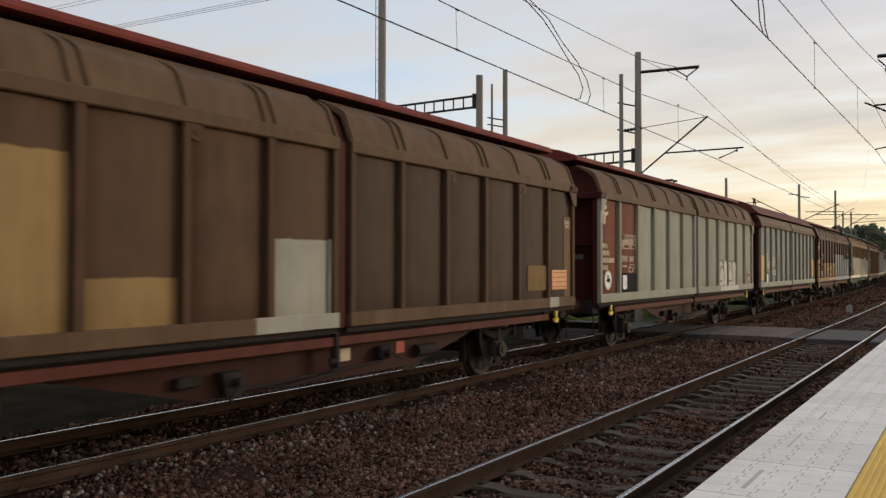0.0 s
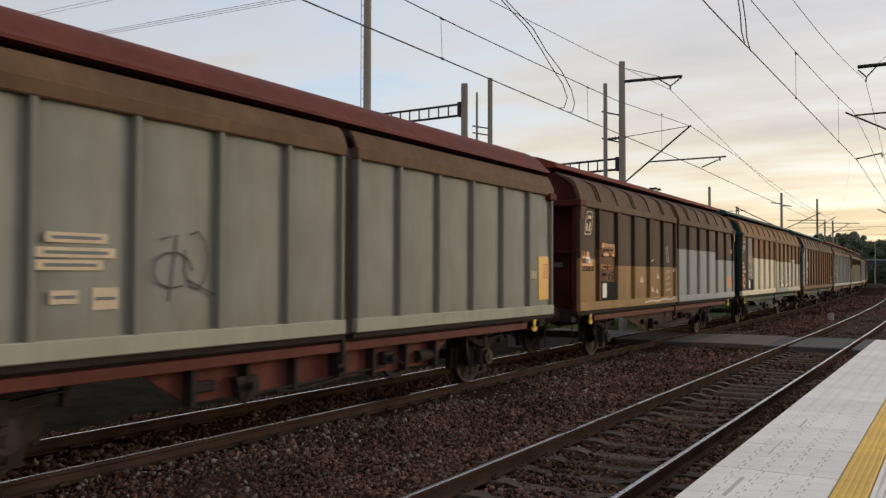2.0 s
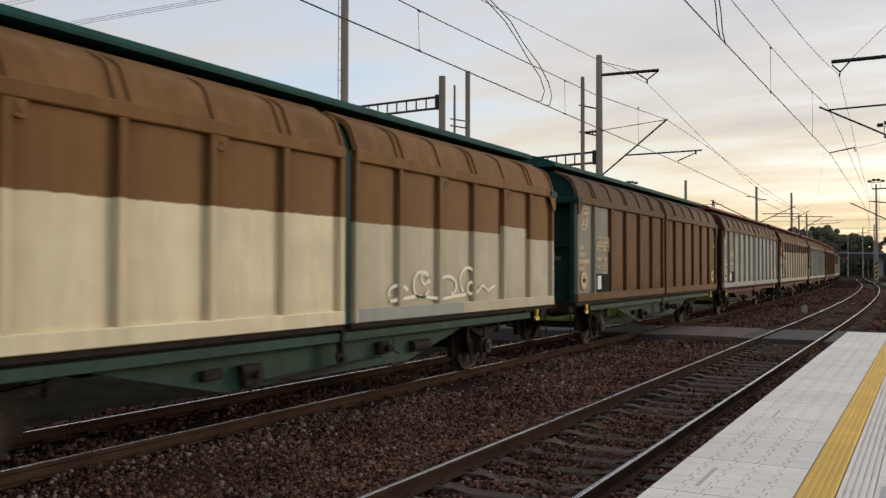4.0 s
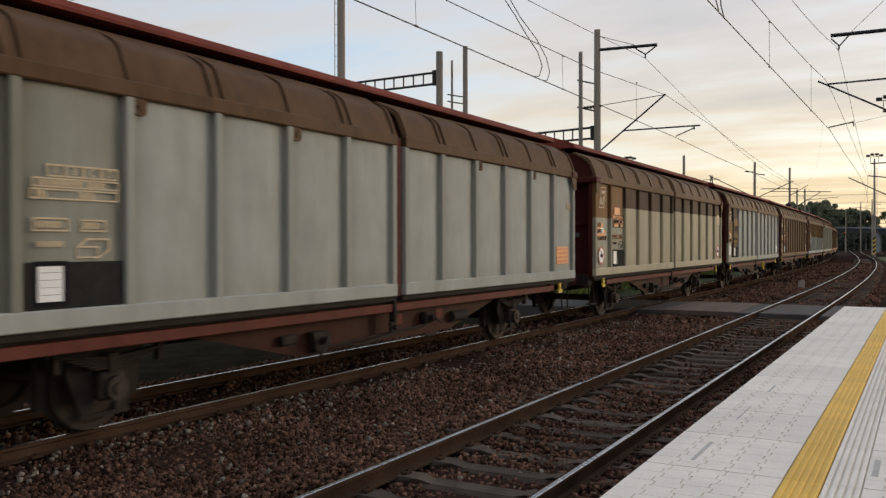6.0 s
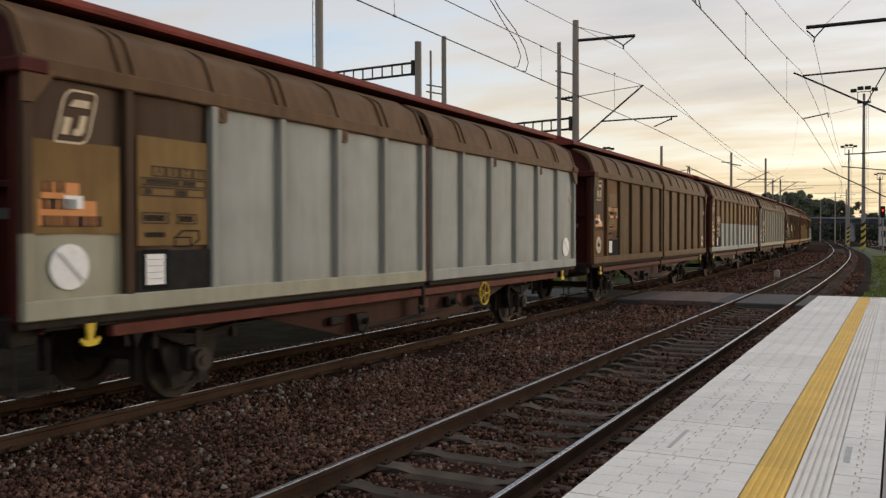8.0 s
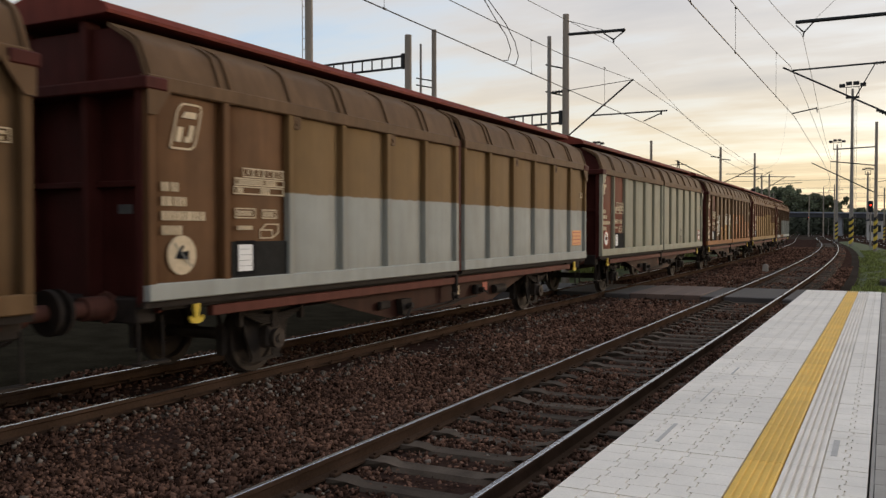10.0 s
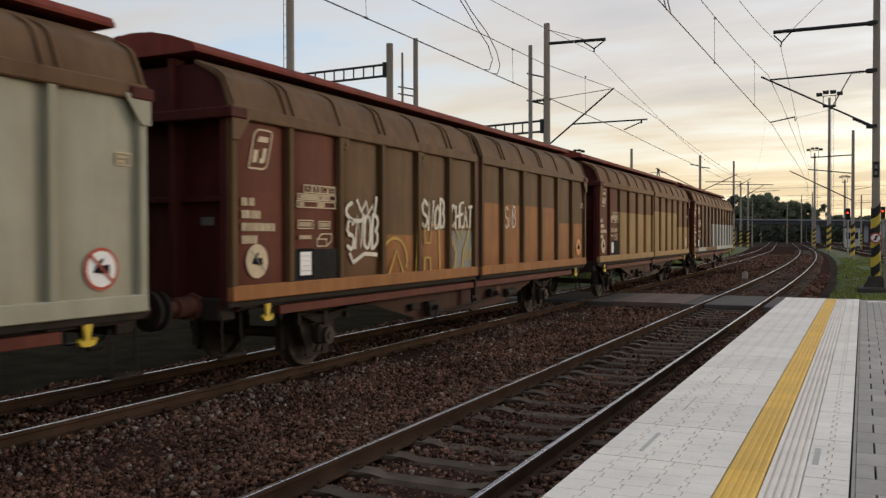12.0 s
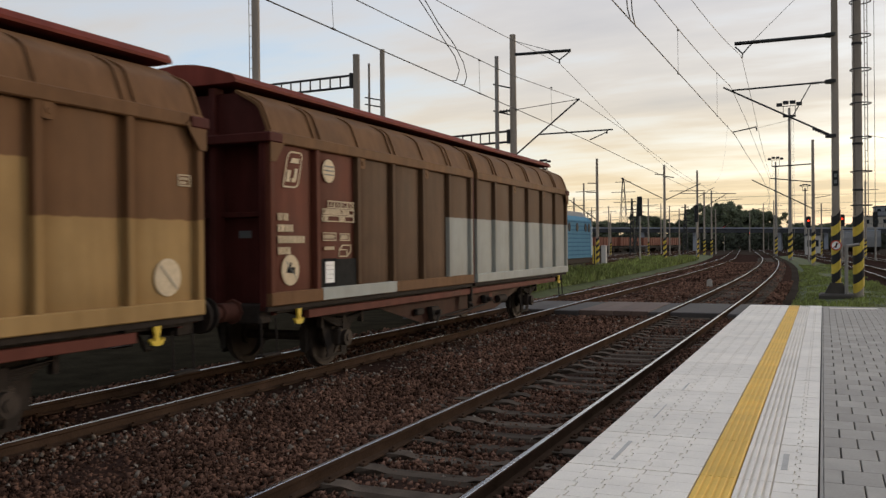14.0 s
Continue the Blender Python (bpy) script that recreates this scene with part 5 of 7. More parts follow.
def tag_rear(door, dl, bw, spec):
    y0 = -dl / 2
    sprayed(door, "SNB", M_SPRAY_W, 0.016, y0 + 1.32, 2.05, 0.40, "faded white sprayed letters")
    rear_standard(None, (M_LABEL_O, M_LABEL_O))(door, dl, bw, spec)


def tag_front(door, dl, bw, spec):
    front_standard(True, M_LABEL_C, (M_LABEL_C, M_LABEL_C))(door, dl, bw, spec)
    y0 = -dl / 2
    sprayed(door, "SNOB", M_SPRAY_W, 0.030, y0 + 4.93, 2.03, 0.44, "white sprayed word on the panel")
    sprayed(door, "CHEAT", M_SPRAY_W, 0.028, y0 + 6.06, 2.03, 0.40, "white sprayed word on the panel", 0.70)
    sprayed(door, "SNOB", M_SPRAY_W, 0.030, y0 + 2.58, 1.68, 0.44, "white sprayed letters on the panel")
    strokes(door, "graffiti", [arc(0.3, 0.62, 0.3, 0.14, 120, 330), [(0.30, 0.78), (0.42, 0.62), (0.55, 0.78), (0.62, 0.60), (0.74, 0.72), (0.80, 0.58), (0.86, 0.84)], [(0.1, 0.0), (0.18, -0.12), (0.5, 0.0), (0.85, -0.02)]], M_SPRAY_W, 0.030, y0 + 2.56, 1.62, 1.0, "white sprayed scrawl")
    block_h = [[(0.0, -0.12), (0.06, 0.72), (0.33, 0.74), (0.36, 0.42), (0.56, 0.42), (0.60, 0.74), (0.90, 0.74), (0.94, -0.12)], [(0.32, -0.12), (0.34, 0.16), (0.54, 0.16), (0.56, -0.12)]]
    block_y = [[(0.22, -0.12), (0.30, 0.22), (0.0, 0.74), (0.26, 0.74), (0.45, 0.46), (0.64, 0.74), (0.96, 0.74), (0.62, 0.22), (0.56, -0.12)], [(0.70, 0.10), (0.80, 0.24), (0.92, 0.10), (0.98, 0.30)]]
    for o, lines in ((3.60, [arc(0.4, 0.15, 0.42, 0.36, 150, -20, 9), [(0.2, -0.1), (0.45, 0.3), (0.7, -0.08)]]), (4.70, block_h), (5.98, block_y)):
        strokes(door, "graffiti", lines, M_SPRAY_Y, 0.024, y0 + o, 1.36, 0.96, "ochre sprayed outline letters")


def label_front_round(door, dl, bw, spec):
    y0 = -dl / 2
    stick(door, "notice_label", M_LABEL_Y, y0 + 0.50, 1.83, 0.58, 0.90, 0.0, "yellow notice board with text lines")
    for i in range(7):
        stick(door, "lettering", M_LABEL_O, y0 + 0.50, 2.15 - 0.11 * i, 0.42, 0.022, 0.002)
    strokes(door, "emblem", [[(0, 0), (0.08, 0.2), (0.24, 0.2)]], paint("green"), 0.03, y0 + 0.36, 3.0, 1.0, "small green and red emblem")
    strokes(door, "emblem", [[(0.07, 0), (0.15, 0.12), (0.22, 0.12)]], M_LABEL_R, 0.03, y0 + 0.36, 2.98, 1.0, "small green and red emblem")
    for z, wd in ((2.30, 0.32), (2.17, 0.34), (2.02, 0.62), (1.88, 0.62)):
        stick(door, "number_plate_patch", M_LABEL_C, y0 + 1.16 + wd / 2, z, wd, 0.13, 0.0)
        stick(door, "lettering", M_LABEL_G, y0 + 1.16 + wd / 2, z, wd * 0.8, 0.05, 0.002)
    for y, z, wd, h in ((2.62, 2.18, 0.62, 0.09), (2.62, 2.05, 0.80, 0.09), (2.56, 1.94, 0.66, 0.09), (2.50, 1.66, 0.28, 0.12), (2.92, 1.64, 0.28, 0.20)):
        stick(door, "number_plate_patch", M_LABEL_C, y0 + y, z, wd, h, 0.0)
        stick(door, "lettering", M_LABEL_G, y0 + y, z, wd * 0.8, 0.03, 0.002)
    card(door, y0 + 1.42, 1.45)
    strokes(door, "graffiti", [arc(0.25, 0.2, 0.25, 0.18, 0, 300, 8), [(0.1, 0.5), (0.3, 0.55), (0.2, -0.1)], arc(0.55, 0.3, 0.16, 0.3, 120, -200, 8), [(0.45, 0.1), (0.8, -0.05)]], M_SPRAY_K, 0.010, y0 + 3.45, 1.70, 1.0, "thin dark scribble")


def label_rear_round(door, dl, bw, spec):
    lettering(door, dl / 2 - 0.46, 2.05, M_LABEL_O, [[0.34], [0.26], [0.30], [0.34], [0.20], [0.32]], 0.03)
    lettering(door, dl / 2 - 1.0, 1.86, M_LABEL_C, [[0.32]], 0.14)
    stick(door, "notice_label", M_LABEL_Y, dl / 2 - 0.42, 1.80, 0.44, 0.80, 0.0, "yellow notice board")


def scrawl_rear(door, dl, bw, spec):
    y0 = -dl / 2
    loops = [arc(0.30, 0.10, 0.26, 0.10, 200, 20, 7), arc(0.95, 0.20, 0.24, 0.20, 10, 330, 9), arc(1.05, 0.30, 0.10, 0.10, 0, 360, 8), arc(1.75, 0.16, 0.30, 0.16, 150, -60, 8), arc(2.45, 0.24, 0.28, 0.22, 230, -30, 9), arc(2.55, 0.12, 0.12, 0.10, 0, 330, 8),
             [(2.75, 0.02), (3.0, 0.16), (3.2, 0.06), (3.45, 0.14)], [(0.1, -0.02), (0.8, 0.03), (1.6, -0.03), (2.4, 0.02)]]
    strokes(door, "graffiti", loops, M_SPRAY_P, 0.026, y0 + 0.85, 1.40, 1.0, "pale sprayed scribble of loops")
    beam_patch(0.10, 3.10, "grey")(door, dl, bw, spec)


def doodle_rear(door, dl, bw, spec):
    rear_standard(None, RW)(door, dl, bw, spec)
    strokes(door, "graffiti", [arc(0.1, 0.1, 0.09, 0.1, 0, 360, 8), arc(0.3, 0.1, 0.09, 0.1, 0, 360, 8), [(0.1, 0.2), (0.18, 0.6), (0.3, 0.2)], [(0.18, 0.6), (0.2, 0.95)], [(0.12, 0.4), (0.28, 0.4)]], M_SPRAY_K, 0.014, -dl / 2 + 2 * bw + 0.35, 1.36, 1.0, "small dark sprayed doodle")


def chipped_front(door, dl, bw, spec):
    """Orange number patches, bare pale chips in the tan paint and dripping pale spray."""
    front_standard(True, M_LABEL_C, None, M_LABEL_O)(door, dl, bw, spec)
    y0 = -dl / 2
    chip = [(-0.15, -0.07), (0.15, -0.08), (0.14, -0.02), (0.06, 0.04), (-0.02, 0.09), (-0.08, 0.02)]
    for y, z, k in ((4.17, 1.76, 1.1), (5.50, 1.83, 0.85), (5.04, 1.50, 0.8), (5.43, 1.45, 0.75), (6.97, 2.0, 0.75)):
        joined(door, "paint_chip", [[(a * k, b * k) for a, b in chip]], M_LABEL_C, y0 + y, z, "pale chip in the tan paint")
    rows = []
    for i in range(4):
        rows.append([(0.0, 0.16 * i), (0.08, 0.09 + 0.16 * i), (0.16, 0.16 * i), (0.24, 0.10 + 0.16 * i), (0.32, 0.02 + 0.16 * i), (0.42, 0.08 + 0.16 * i)])
    strokes(door, "graffiti", rows, M_LABEL_C, 0.020, y0 + 6.20, 1.42, 1.0, "pale sprayed scribble")
    strokes(door, "graffiti", [[(0.0, 0.38), (0.06, 0.22), (0.12, 0.05), (0.20, -0.03), (0.30, 0.08)], [(0.14, 0.45), (0.20, 0.25), (0.26, 0.06)], [(-1.35, -0.02), (-1.1, 0.04)]], M_SPRAY_W, 0.014, y0 + 6.22, 2.20, 1.0, "thin pale sprayed stroke")
    strokes(door, "graffiti", [[(0.0, 0.0), (0.6, 0.03), (1.0, 0.0), (1.6, 0.05), (2.2, 0.02), (2.6, 0.06)]], M_SPRAY_W, 0.018, y0 + 4.3, WZ0 + 0.06, 1.0, "pale sprayed line on the beam", 0.045)


def last_front(door, dl, bw, spec):
    front_standard(True, M_LABEL_C, (M_LABEL_C, M_LABEL_C))(door, dl, bw, spec)
    disc_sign(door, -dl / 2 + 1.55, 3.00, 0.17, M_LABEL_C, M_LABEL_C, None, False)
    joined(door, "lettering", [rect(-0.12, 0.12, 0.055 - 0.06 * i, 0.075 - 0.06 * i) for i in range(3)], M_LABEL_G, -dl / 2 + 1.55, 3.0, x0=-0.012, x1=-0.0035)
    beam_patch(1.30, 3.65, "grey")(door, dl, bw, spec)


def bays(*runs):
    out = []
    for k, *b in runs:
        out += [tuple(b)] * k
    return out


WC = (M_LABEL_C, M_LABEL_C)
RW = (M_LABEL_R, M_LABEL_W)
WAGONS = [
    {"label": "brown sliding-wall wagon with painted-over patches and red roof", "hood": "sepia",
     "bays": bays((2, "brown"), (1, "brown", "tan", 2.84), (1, "brown", "tan", 1.75), (1, "brown"), (1, "brown", "putty", 2.17), (6, "dark",)), "posts": ("brown",), "beams": ["sepia", "sepia"], "sill_labels": True,
     "front": patches([(7.065, 1.73, 0.11, 0.92, "putty")], beam_patch(5.74, 7.16, "putty")), "rear": patches([(5.50, 1.66, 0.92, 0.44, "ochre"), (6.72, 2.05, 0.30, 1.5, "bronze")], beam_patch(5.85, 6.25, "putty", rear_standard()))},
    {"label": "grey-green sliding-wall wagon with red end panels and bubble graffiti", "hood": "sepia", "frame": "sage",
     "bays": bays((2, "red"), (10, "sage")), "posts": ("sage",), "beams": ["sage", "sage"],
     "front": front_standard("bare", M_LABEL_C, (M_LABEL_C, M_LABEL_W)), "rear": bubble_letters},
    {"kind": "round", "cap": "capdark", "label": "grey-green wagon with round red roof and yellow notices", "hood": "sepia",
     "bays": bays((12, "slate")), "beams": ["sage", "sage"], "front": label_front_round, "rear": label_rear_round},
    {"label": "dark brown wagon with tan and pale grey lower panels", "hood": "brown",
     "bays": bays((1, "dark", "tan", 2.2), (1, "dark", "umber", 2.4), (4, "dark", "tan", 2.07), (4, "dark", "grey", 2.59), (2, "dark", "grey", 2.35)), "beams": ["tan", "grey"],
     "front": chipped_front, "rear": rear_standard()},
    {"label": "brown and bright cream wagon with green roof and frame", "hood": "caramel", "cap": "green", "end": "teal", "sill": "forest", "truss": "forest",
     "bays": bays((1, "dark"), (1, "slate"), (4, "caramel", "bright", 2.51), (4, "caramel", "pale", 2.46), (1, "caramel", "pale", 2.60), (1, "caramel", "pale", 2.40)), "beams": ["bright", "pale"],
     "front": front_standard(True, M_LABEL_C, (M_LABEL_O, M_LABEL_O)), "rear": scrawl_rear},
    {"label": "dull brown wagon with green roof and frame", "hood": "brown", "cap": "green", "end": "teal", "sill": "forest", "truss": "forest",
     "bays": bays((2, "slate"), (10, "umber")), "front": front_standard(True, M_LABEL_C, (M_LABEL_O, M_LABEL_C)), "rear": rear_standard(None, (M_LABEL_O, M_LABEL_C))},
    {"label": "pale grey repainted sliding-wall wagon with orange notice", "hood": "brown",
     "bays": bays((2, "slate"), (10, "grey")), "beams": ["grey", "grey"], "front": front_standard(True, M_LABEL_C, WC), "rear": rear_standard()},
    {"label": "cream sliding-wall wagon with dark band and orange notices", "hood": "sepia",
     "bays": bays((2, "caramel", "sage", 2.47), (4, "dark", "cream", 2.76), (6, "dark", "cream", 2.83)), "beams": ["cream", "cream"],
     "front": patches([(1.75, 2.62, 0.42, 0.26, M_LABEL_O)], front_standard(True, M_LABEL_C, RW, M_LABEL_O)), "rear": patches([(6.55, 2.72, 0.42, 0.34, M_LABEL_C)], rear_standard(None, RW))},
    {"label": "pale grey wagon with dark brown end panels and yellow hand wheel", "hood": "sepia", "hand_wheel": True,
     "bays": bays((1, "dark", "sage", 1.88), (1, "dark", "dark", 1.76), (10, "grey")), "beams": ["sage", "grey"],
     "front": patches([(0.62, 2.30, 0.98, 0.84, "ochre"), (1.82, 2.31, 0.98, 1.10, "ochre")], front_standard(True, M_LABEL_C, (M_LABEL_W, M_LABEL_W), M_LABEL_O, tables=False)), "rear": rear_standard(None, (M_LABEL_W, M_LABEL_W))},
    {"label": "dark olive-brown sliding-wall wagon with red roof", "hood": "sepia",
     "bays": bays((1, "dark", "umber", 2.2), (1, "umber"), (10, "olive")), "front": patches([(1.80, 2.5, 0.7, 0.8, "ochre")], front_standard(True, M_LABEL_C, WC, M_LABEL_O)), "rear": rear_standard(None, (M_LABEL_O, M_LABEL_C))},
    {"label": "tan and pale grey sliding-wall wagon with red roof", "hood": "sepia",
     "bays": bays((2, "umber"), (4, "bronze", "grey", 2.30), (6, "bronze", "grey", 2.28)), "beams": ["grey", "grey"], "sill_labels": True,
     "front": front_standard(True, M_LABEL_C, WC), "rear": rear_standard()},
    {"label": "pale grey-green wagon with red end panels and prohibition sign", "hood": "sepia", "frame": "sage",
     "bays": bays((2, "red"), (10, "sage")), "posts": ("sage",), "beams": ["sage", "sage"],
     "front": front_standard("bare", M_LABEL_C, RW), "rear": doodle_rear},
    {"label": "orange-brown wagon covered with sprayed words", "hood": "sepia",
     "bays": bays((2, "oxide"), (1, "olive", "umber", 2.05), (1, "olive", "orange", 1.9), (1, "olive", "orange", 1.98), (1, "olive", "slate", 1.98), (4, "olive", "orange", 2.53), (2, "olive", "orange", 2.18)), "posts": ("olive",), "beams": ["orange", "orange"],
     "front": tag_front, "rear": tag_rear},
    {"label": "olive and tan sliding-wall wagon with red-brown end panels", "hood": "umber",
     "bays": bays((2, "oxide"), (4, "umber", "tan", 2.58), (4, "umber", "tan", 2.74), (2, "umber", "tan", 2.21)), "beams": ["tan", "tan"],
     "front": front_standard(True, M_LABEL_C, (M_LABEL_C, M_LABEL_C)), "rear": rear_standard(None, WC)},
    {"label": "dark brown last wagon with pale grey lower rear panels", "hood": "umber",
     "bays": bays((2, "oxide"), (3, "brown"), (7, "brown", "grey", 2.44)), "beams": ["umber", "grey"],
     "front": last_front, "rear": None},
]

TRAIN = []
offset = -PITCH
for spec in WAGONS:
    wagon, half, wheels = build_wagon(spec)
    TRAIN.append((wagon, half, wheels, offset))
    offset += 2 * half + 1.25


def wagon_pose(half, off, t):
    y = train_at(t) + off + half
    a, b = far_x(y - 4.7), far_x(y + 4.7)
    return pose((a + b) / 2, y, 0, 0, 0, -math.degrees(math.atan2(b - a, 9.4)))


# ---- masts, overhead line, yard ----
def stripes(parent, x, y, r, z0, z1, n):
    """Slanting yellow and black warning bands round a pole's foot."""
    h = (z1 - z0) / n
    seg = 14
    for i in range(n):
        verts, faces = [], []
        for k in range(seg):
            a = 2 * math.pi * k / seg
            tilt = 0.9 * r * math.cos(a - 0.6)
            for zz in (z0 + i * h, z0 + (i + 1) * h):
                verts.append((x + r * math.cos(a), y + r * math.sin(a), zz + tilt))
        for k in range(seg):
            q = (k + 1) % seg
            faces.append((2 * k, 2 * q, 2 * q + 1, 2 * k + 1))
        faces += [tuple(range(1, 2 * seg, 2)), tuple(range(0, 2 * seg, 2))[::-1]]
        put("warning_band", raw_mesh("warning_band", verts, faces), M_STRIPE_K if i % 2 else M_STRIPE_Y, parent, label="black band" if i % 2 else "yellow band")


def mast(x, y, h, r, label, striped=0, mat=None, taper=0.75, name="overhead_line_mast", category="mast", z0=-0.6):
    m = empty(name, (0, 0, 0))
    tagged(m, label, category, "overhead line masts")
    part("pole", rod(bmesh.new(), (x, y, z0), (x, y, h), r, 14, r * taper), mat or M_MAST, m, smooth=40)
    if striped:
        stripes(m, x, y, r + 0.012, 0.05, striped, 8)
    return m


def bar(parent, name, a, b, r, mat=M_STEEL, label="", seg=7):
    return part(name, rod(bmesh.new(), a, b, r, seg), mat, parent, label, smooth=60)


def insulator(parent, a, b, r=0.055):
    a, b = Vector(a), Vector(b)
    bm = bmesh.new()
    for i in range(6):
        p = a.lerp(b, (i + 0.3) / 6)
        rod(bm, p, a.lerp(b, (i + 0.7) / 6), r, 8)
    rod(bm, a, b, r * 0.5, 6)
    return part("insulator", bm, M_STEEL, parent, "dark ribbed insulator")


def lattice_beam(parent, a, b, h, n):
    """A flat lattice girder between two points."""
    a, b = Vector(a), Vector(b)
    for dz in (-h / 2, h / 2):
        bar(parent, "chord", a + Vector((0, 0, dz)), b + Vector((0, 0, dz)), 0.045, M_STEEL)
    for i in range(n + 1):
        p = a.lerp(b, i / n)
        bar(parent, "batten", p + Vector((0, 0, -h / 2)), p + Vector((0, 0, h / 2)), 0.03, M_STEEL, seg=5)


# mast behind the train with a cantilever over the far track
mb = mast(-7.92, 32.4, 10.18, 0.16, "grey concrete overhead line mast with a cantilever arm")
mb_y = 32.4
bar(mb, "feeder_arm", (-8.0, mb_y, 9.40), (-5.57, mb_y, 9.34), 0.06)
bar(mb, "hanger", (-6.42, mb_y, 9.30), (-6.02, mb_y, 9.02), 0.025); bar(mb, "hanger", (-5.60, mb_y, 9.30), (-6.02, mb_y, 9.02), 0.025)
insulator(mb, (-6.02, mb_y, 9.04), (-6.02, mb_y, 8.88), 0.035)
bar(mb, "stay_tube", (-7.85, mb_y, 5.43), (-5.25, mb_y, 7.46), 0.032)
bar(mb, "top_tie", (-7.85, mb_y, 7.22), (-5.28, mb_y, 7.44), 0.014)
insulator(mb, (-8.5, mb_y, 7.18), (-7.75, mb_y, 7.22), 0.07)
bar(mb, "registration_tube", (-6.85, mb_y, 6.19), (-3.98, mb_y, 6.20), 0.03)
bar(mb, "steady_arm", (-4.86, mb_y, 5.86), (-4.20, mb_y, 6.12), 0.022)
bar(mb, "drop_bracket", (-4.20, mb_y, 6.20), (-4.20, mb_y, 6.06), 0.03)
bar(mb, "brace", (-7.9, mb_y, 9.95), (-6.42, mb_y, 9.42), 0.012)
part("side_pole", rod(bmesh.new(), (-8.60, mb_y, -0.6), (-8.60, mb_y, 9.40), 0.09, 10, 0.08), M_GALV, mb, "thin steel side pole", smooth=40)
for z in (8.24, 7.18):
    bar(mb, "link", (-8.75, mb_y, z + 0.06), (-7.9, mb_y, z - 0.18), 0.03)
lattice_beam(mb, (-8.15, mb_y, 6.18), (-15.0, mb_y + 1.6, 6.20), 0.42, 16)
bar(mb, "beam_clamp", (-8.1, mb_y - 0.05, 5.9), (-8.1, mb_y - 0.05, 6.45), 0.09)

# group of poles carrying a lattice beam behind the train
ma = mast(-12.5, 28.0, 8.98, 0.135, "grey concrete pole with a lattice beam", taper=0.95)
lattice_beam(ma, (-12.75, 28.0, 8.02), (-21.0, 28.6, 8.05), 0.42, 18)
bar(ma, "beam_clamp", (-12.68, 27.95, 7.75), (-12.68, 27.95, 8.3), 0.09)
mast(-11.97, 28.0, 8.6, 0.055, "thin grey steel pole beside the beam pole", mat=M_GALV)
mc = mast(-11.42, 28.0, 9.06, 0.10, "slim grey concrete pole", taper=0.9)
for z in (7.25, 7.0):
    bar(mc, "link", (-12.15, 28.0, z + 0.12), (-11.4, 28.0, z - 0.05), 0.025)


def ladder(parent, x, y, z0, z1, dx, w, hoops=False):
    """Ladder beside a tower: two stringers and rungs, with cage hoops on request."""
    for o in (0, w):
        bar(parent, "stringer", (x + dx + math.copysign(o, dx), y, z0), (x + dx + math.copysign(o, dx), y, z1), 0.016, M_GALV, seg=5)
    bm = bmesh.new()
    z = z0
    while z < z1:
        rod(bm, (x + dx, y, z), (x + dx + math.copysign(w, dx), y, z), 0.011, 5)
        z += 0.42
    tagged(part("rungs", bm, M_GALV, parent), "steel ladder rungs", kind="stuff")
    if hoops:
        z = z0 + 0.4
        while z < z1:
            bm = bmesh.new()
            k = 14
            rings = []
            for i in range(k):
                a = 2 * math.pi * i / k
                rings.append([bm.verts.new((x + 0.12 + (0.38 + r) * math.cos(a), y + (0.38 + r) * math.sin(a), z + h)) for r, h in ((-0.015, -0.02), (0.015, -0.02), (0.015, 0.02), (-0.015, 0.02))])
            for i in range(k):
                p, q = rings[i], rings[(i + 1) % k]
                for j in range(4):
                    bm.faces.new((p[j], q[j], q[(j + 1) % 4], p[(j + 1) % 4]))
            bmesh.ops.recalc_face_normals(bm, faces=bm.faces)
            part("cage_hoop", bm, M_STEEL, parent, "steel cage hoop")
            z += 1.32
        for a in (0.0, 2.2, 4.2):
            bar(parent, "cage_bar", (x + 0.12 + 0.48 * math.cos(a), y + 0.40 * math.sin(a), z0), (x + 0.12 + 0.48 * math.cos(a), y + 0.40 * math.sin(a), z1), 0.010, M_STEEL, seg=5)


lt = mast(-16.96, 28.0, 17, 0.16, "tall grey floodlight tower with a side ladder", taper=0.9, name="light_tower", category="light tower")
ladder(lt, -16.96, 28.0, 0.5, 16.5, -0.18, 0.14)

# mast beyond the platform end
mr_x, mr_y = 3.70, 37.0
mr = mast(mr_x, mr_y, 14.0, 0.16, "concrete overhead line mast with black and yellow warning bands", striped=3.0, taper=0.72)
def mr_p(x, z):
    return (3.244 + (x - 3.244) * 1.03, mr_y, 1.89 + (z - 1.89) * 1.03)
bar(mr, "feeder_arm", mr_p(3.6, 9.72), mr_p(0.1, 9.74), 0.075)
bar(mr, "hanger", mr_p(0.12, 9.62), mr_p(0.40, 9.32), 0.028); bar(mr, "hanger", mr_p(0.75, 9.70), mr_p(0.40, 9.32), 0.028)
insulator(mr, mr_p(0.40, 9.34), mr_p(0.37, 9.14), 0.035)
bar(mr, "top_tube", mr_p(3.6, 7.96), mr_p(0.0, 7.91), 0.036)
insulator(mr, mr_p(3.5, 7.96), mr_p(2.86, 7.94), 0.06)
bar(mr, "stay_tube", mr_p(3.6, 5.90), mr_p(-0.34, 8.05), 0.036)
insulator(mr, mr_p(3.45, 5.93), mr_p(2.9, 6.22), 0.06)
bar(mr, "strut", mr_p(2.86, 7.94), mr_p(2.14, 6.61), 0.022)
bar(mr, "steady_arm", mr_p(0.01, 6.26), mr_p(0.87, 6.41), 0.025)
bar(mr, "drop_bracket", mr_p(0.87, 6.45), mr_p(0.90, 6.25), 0.022)
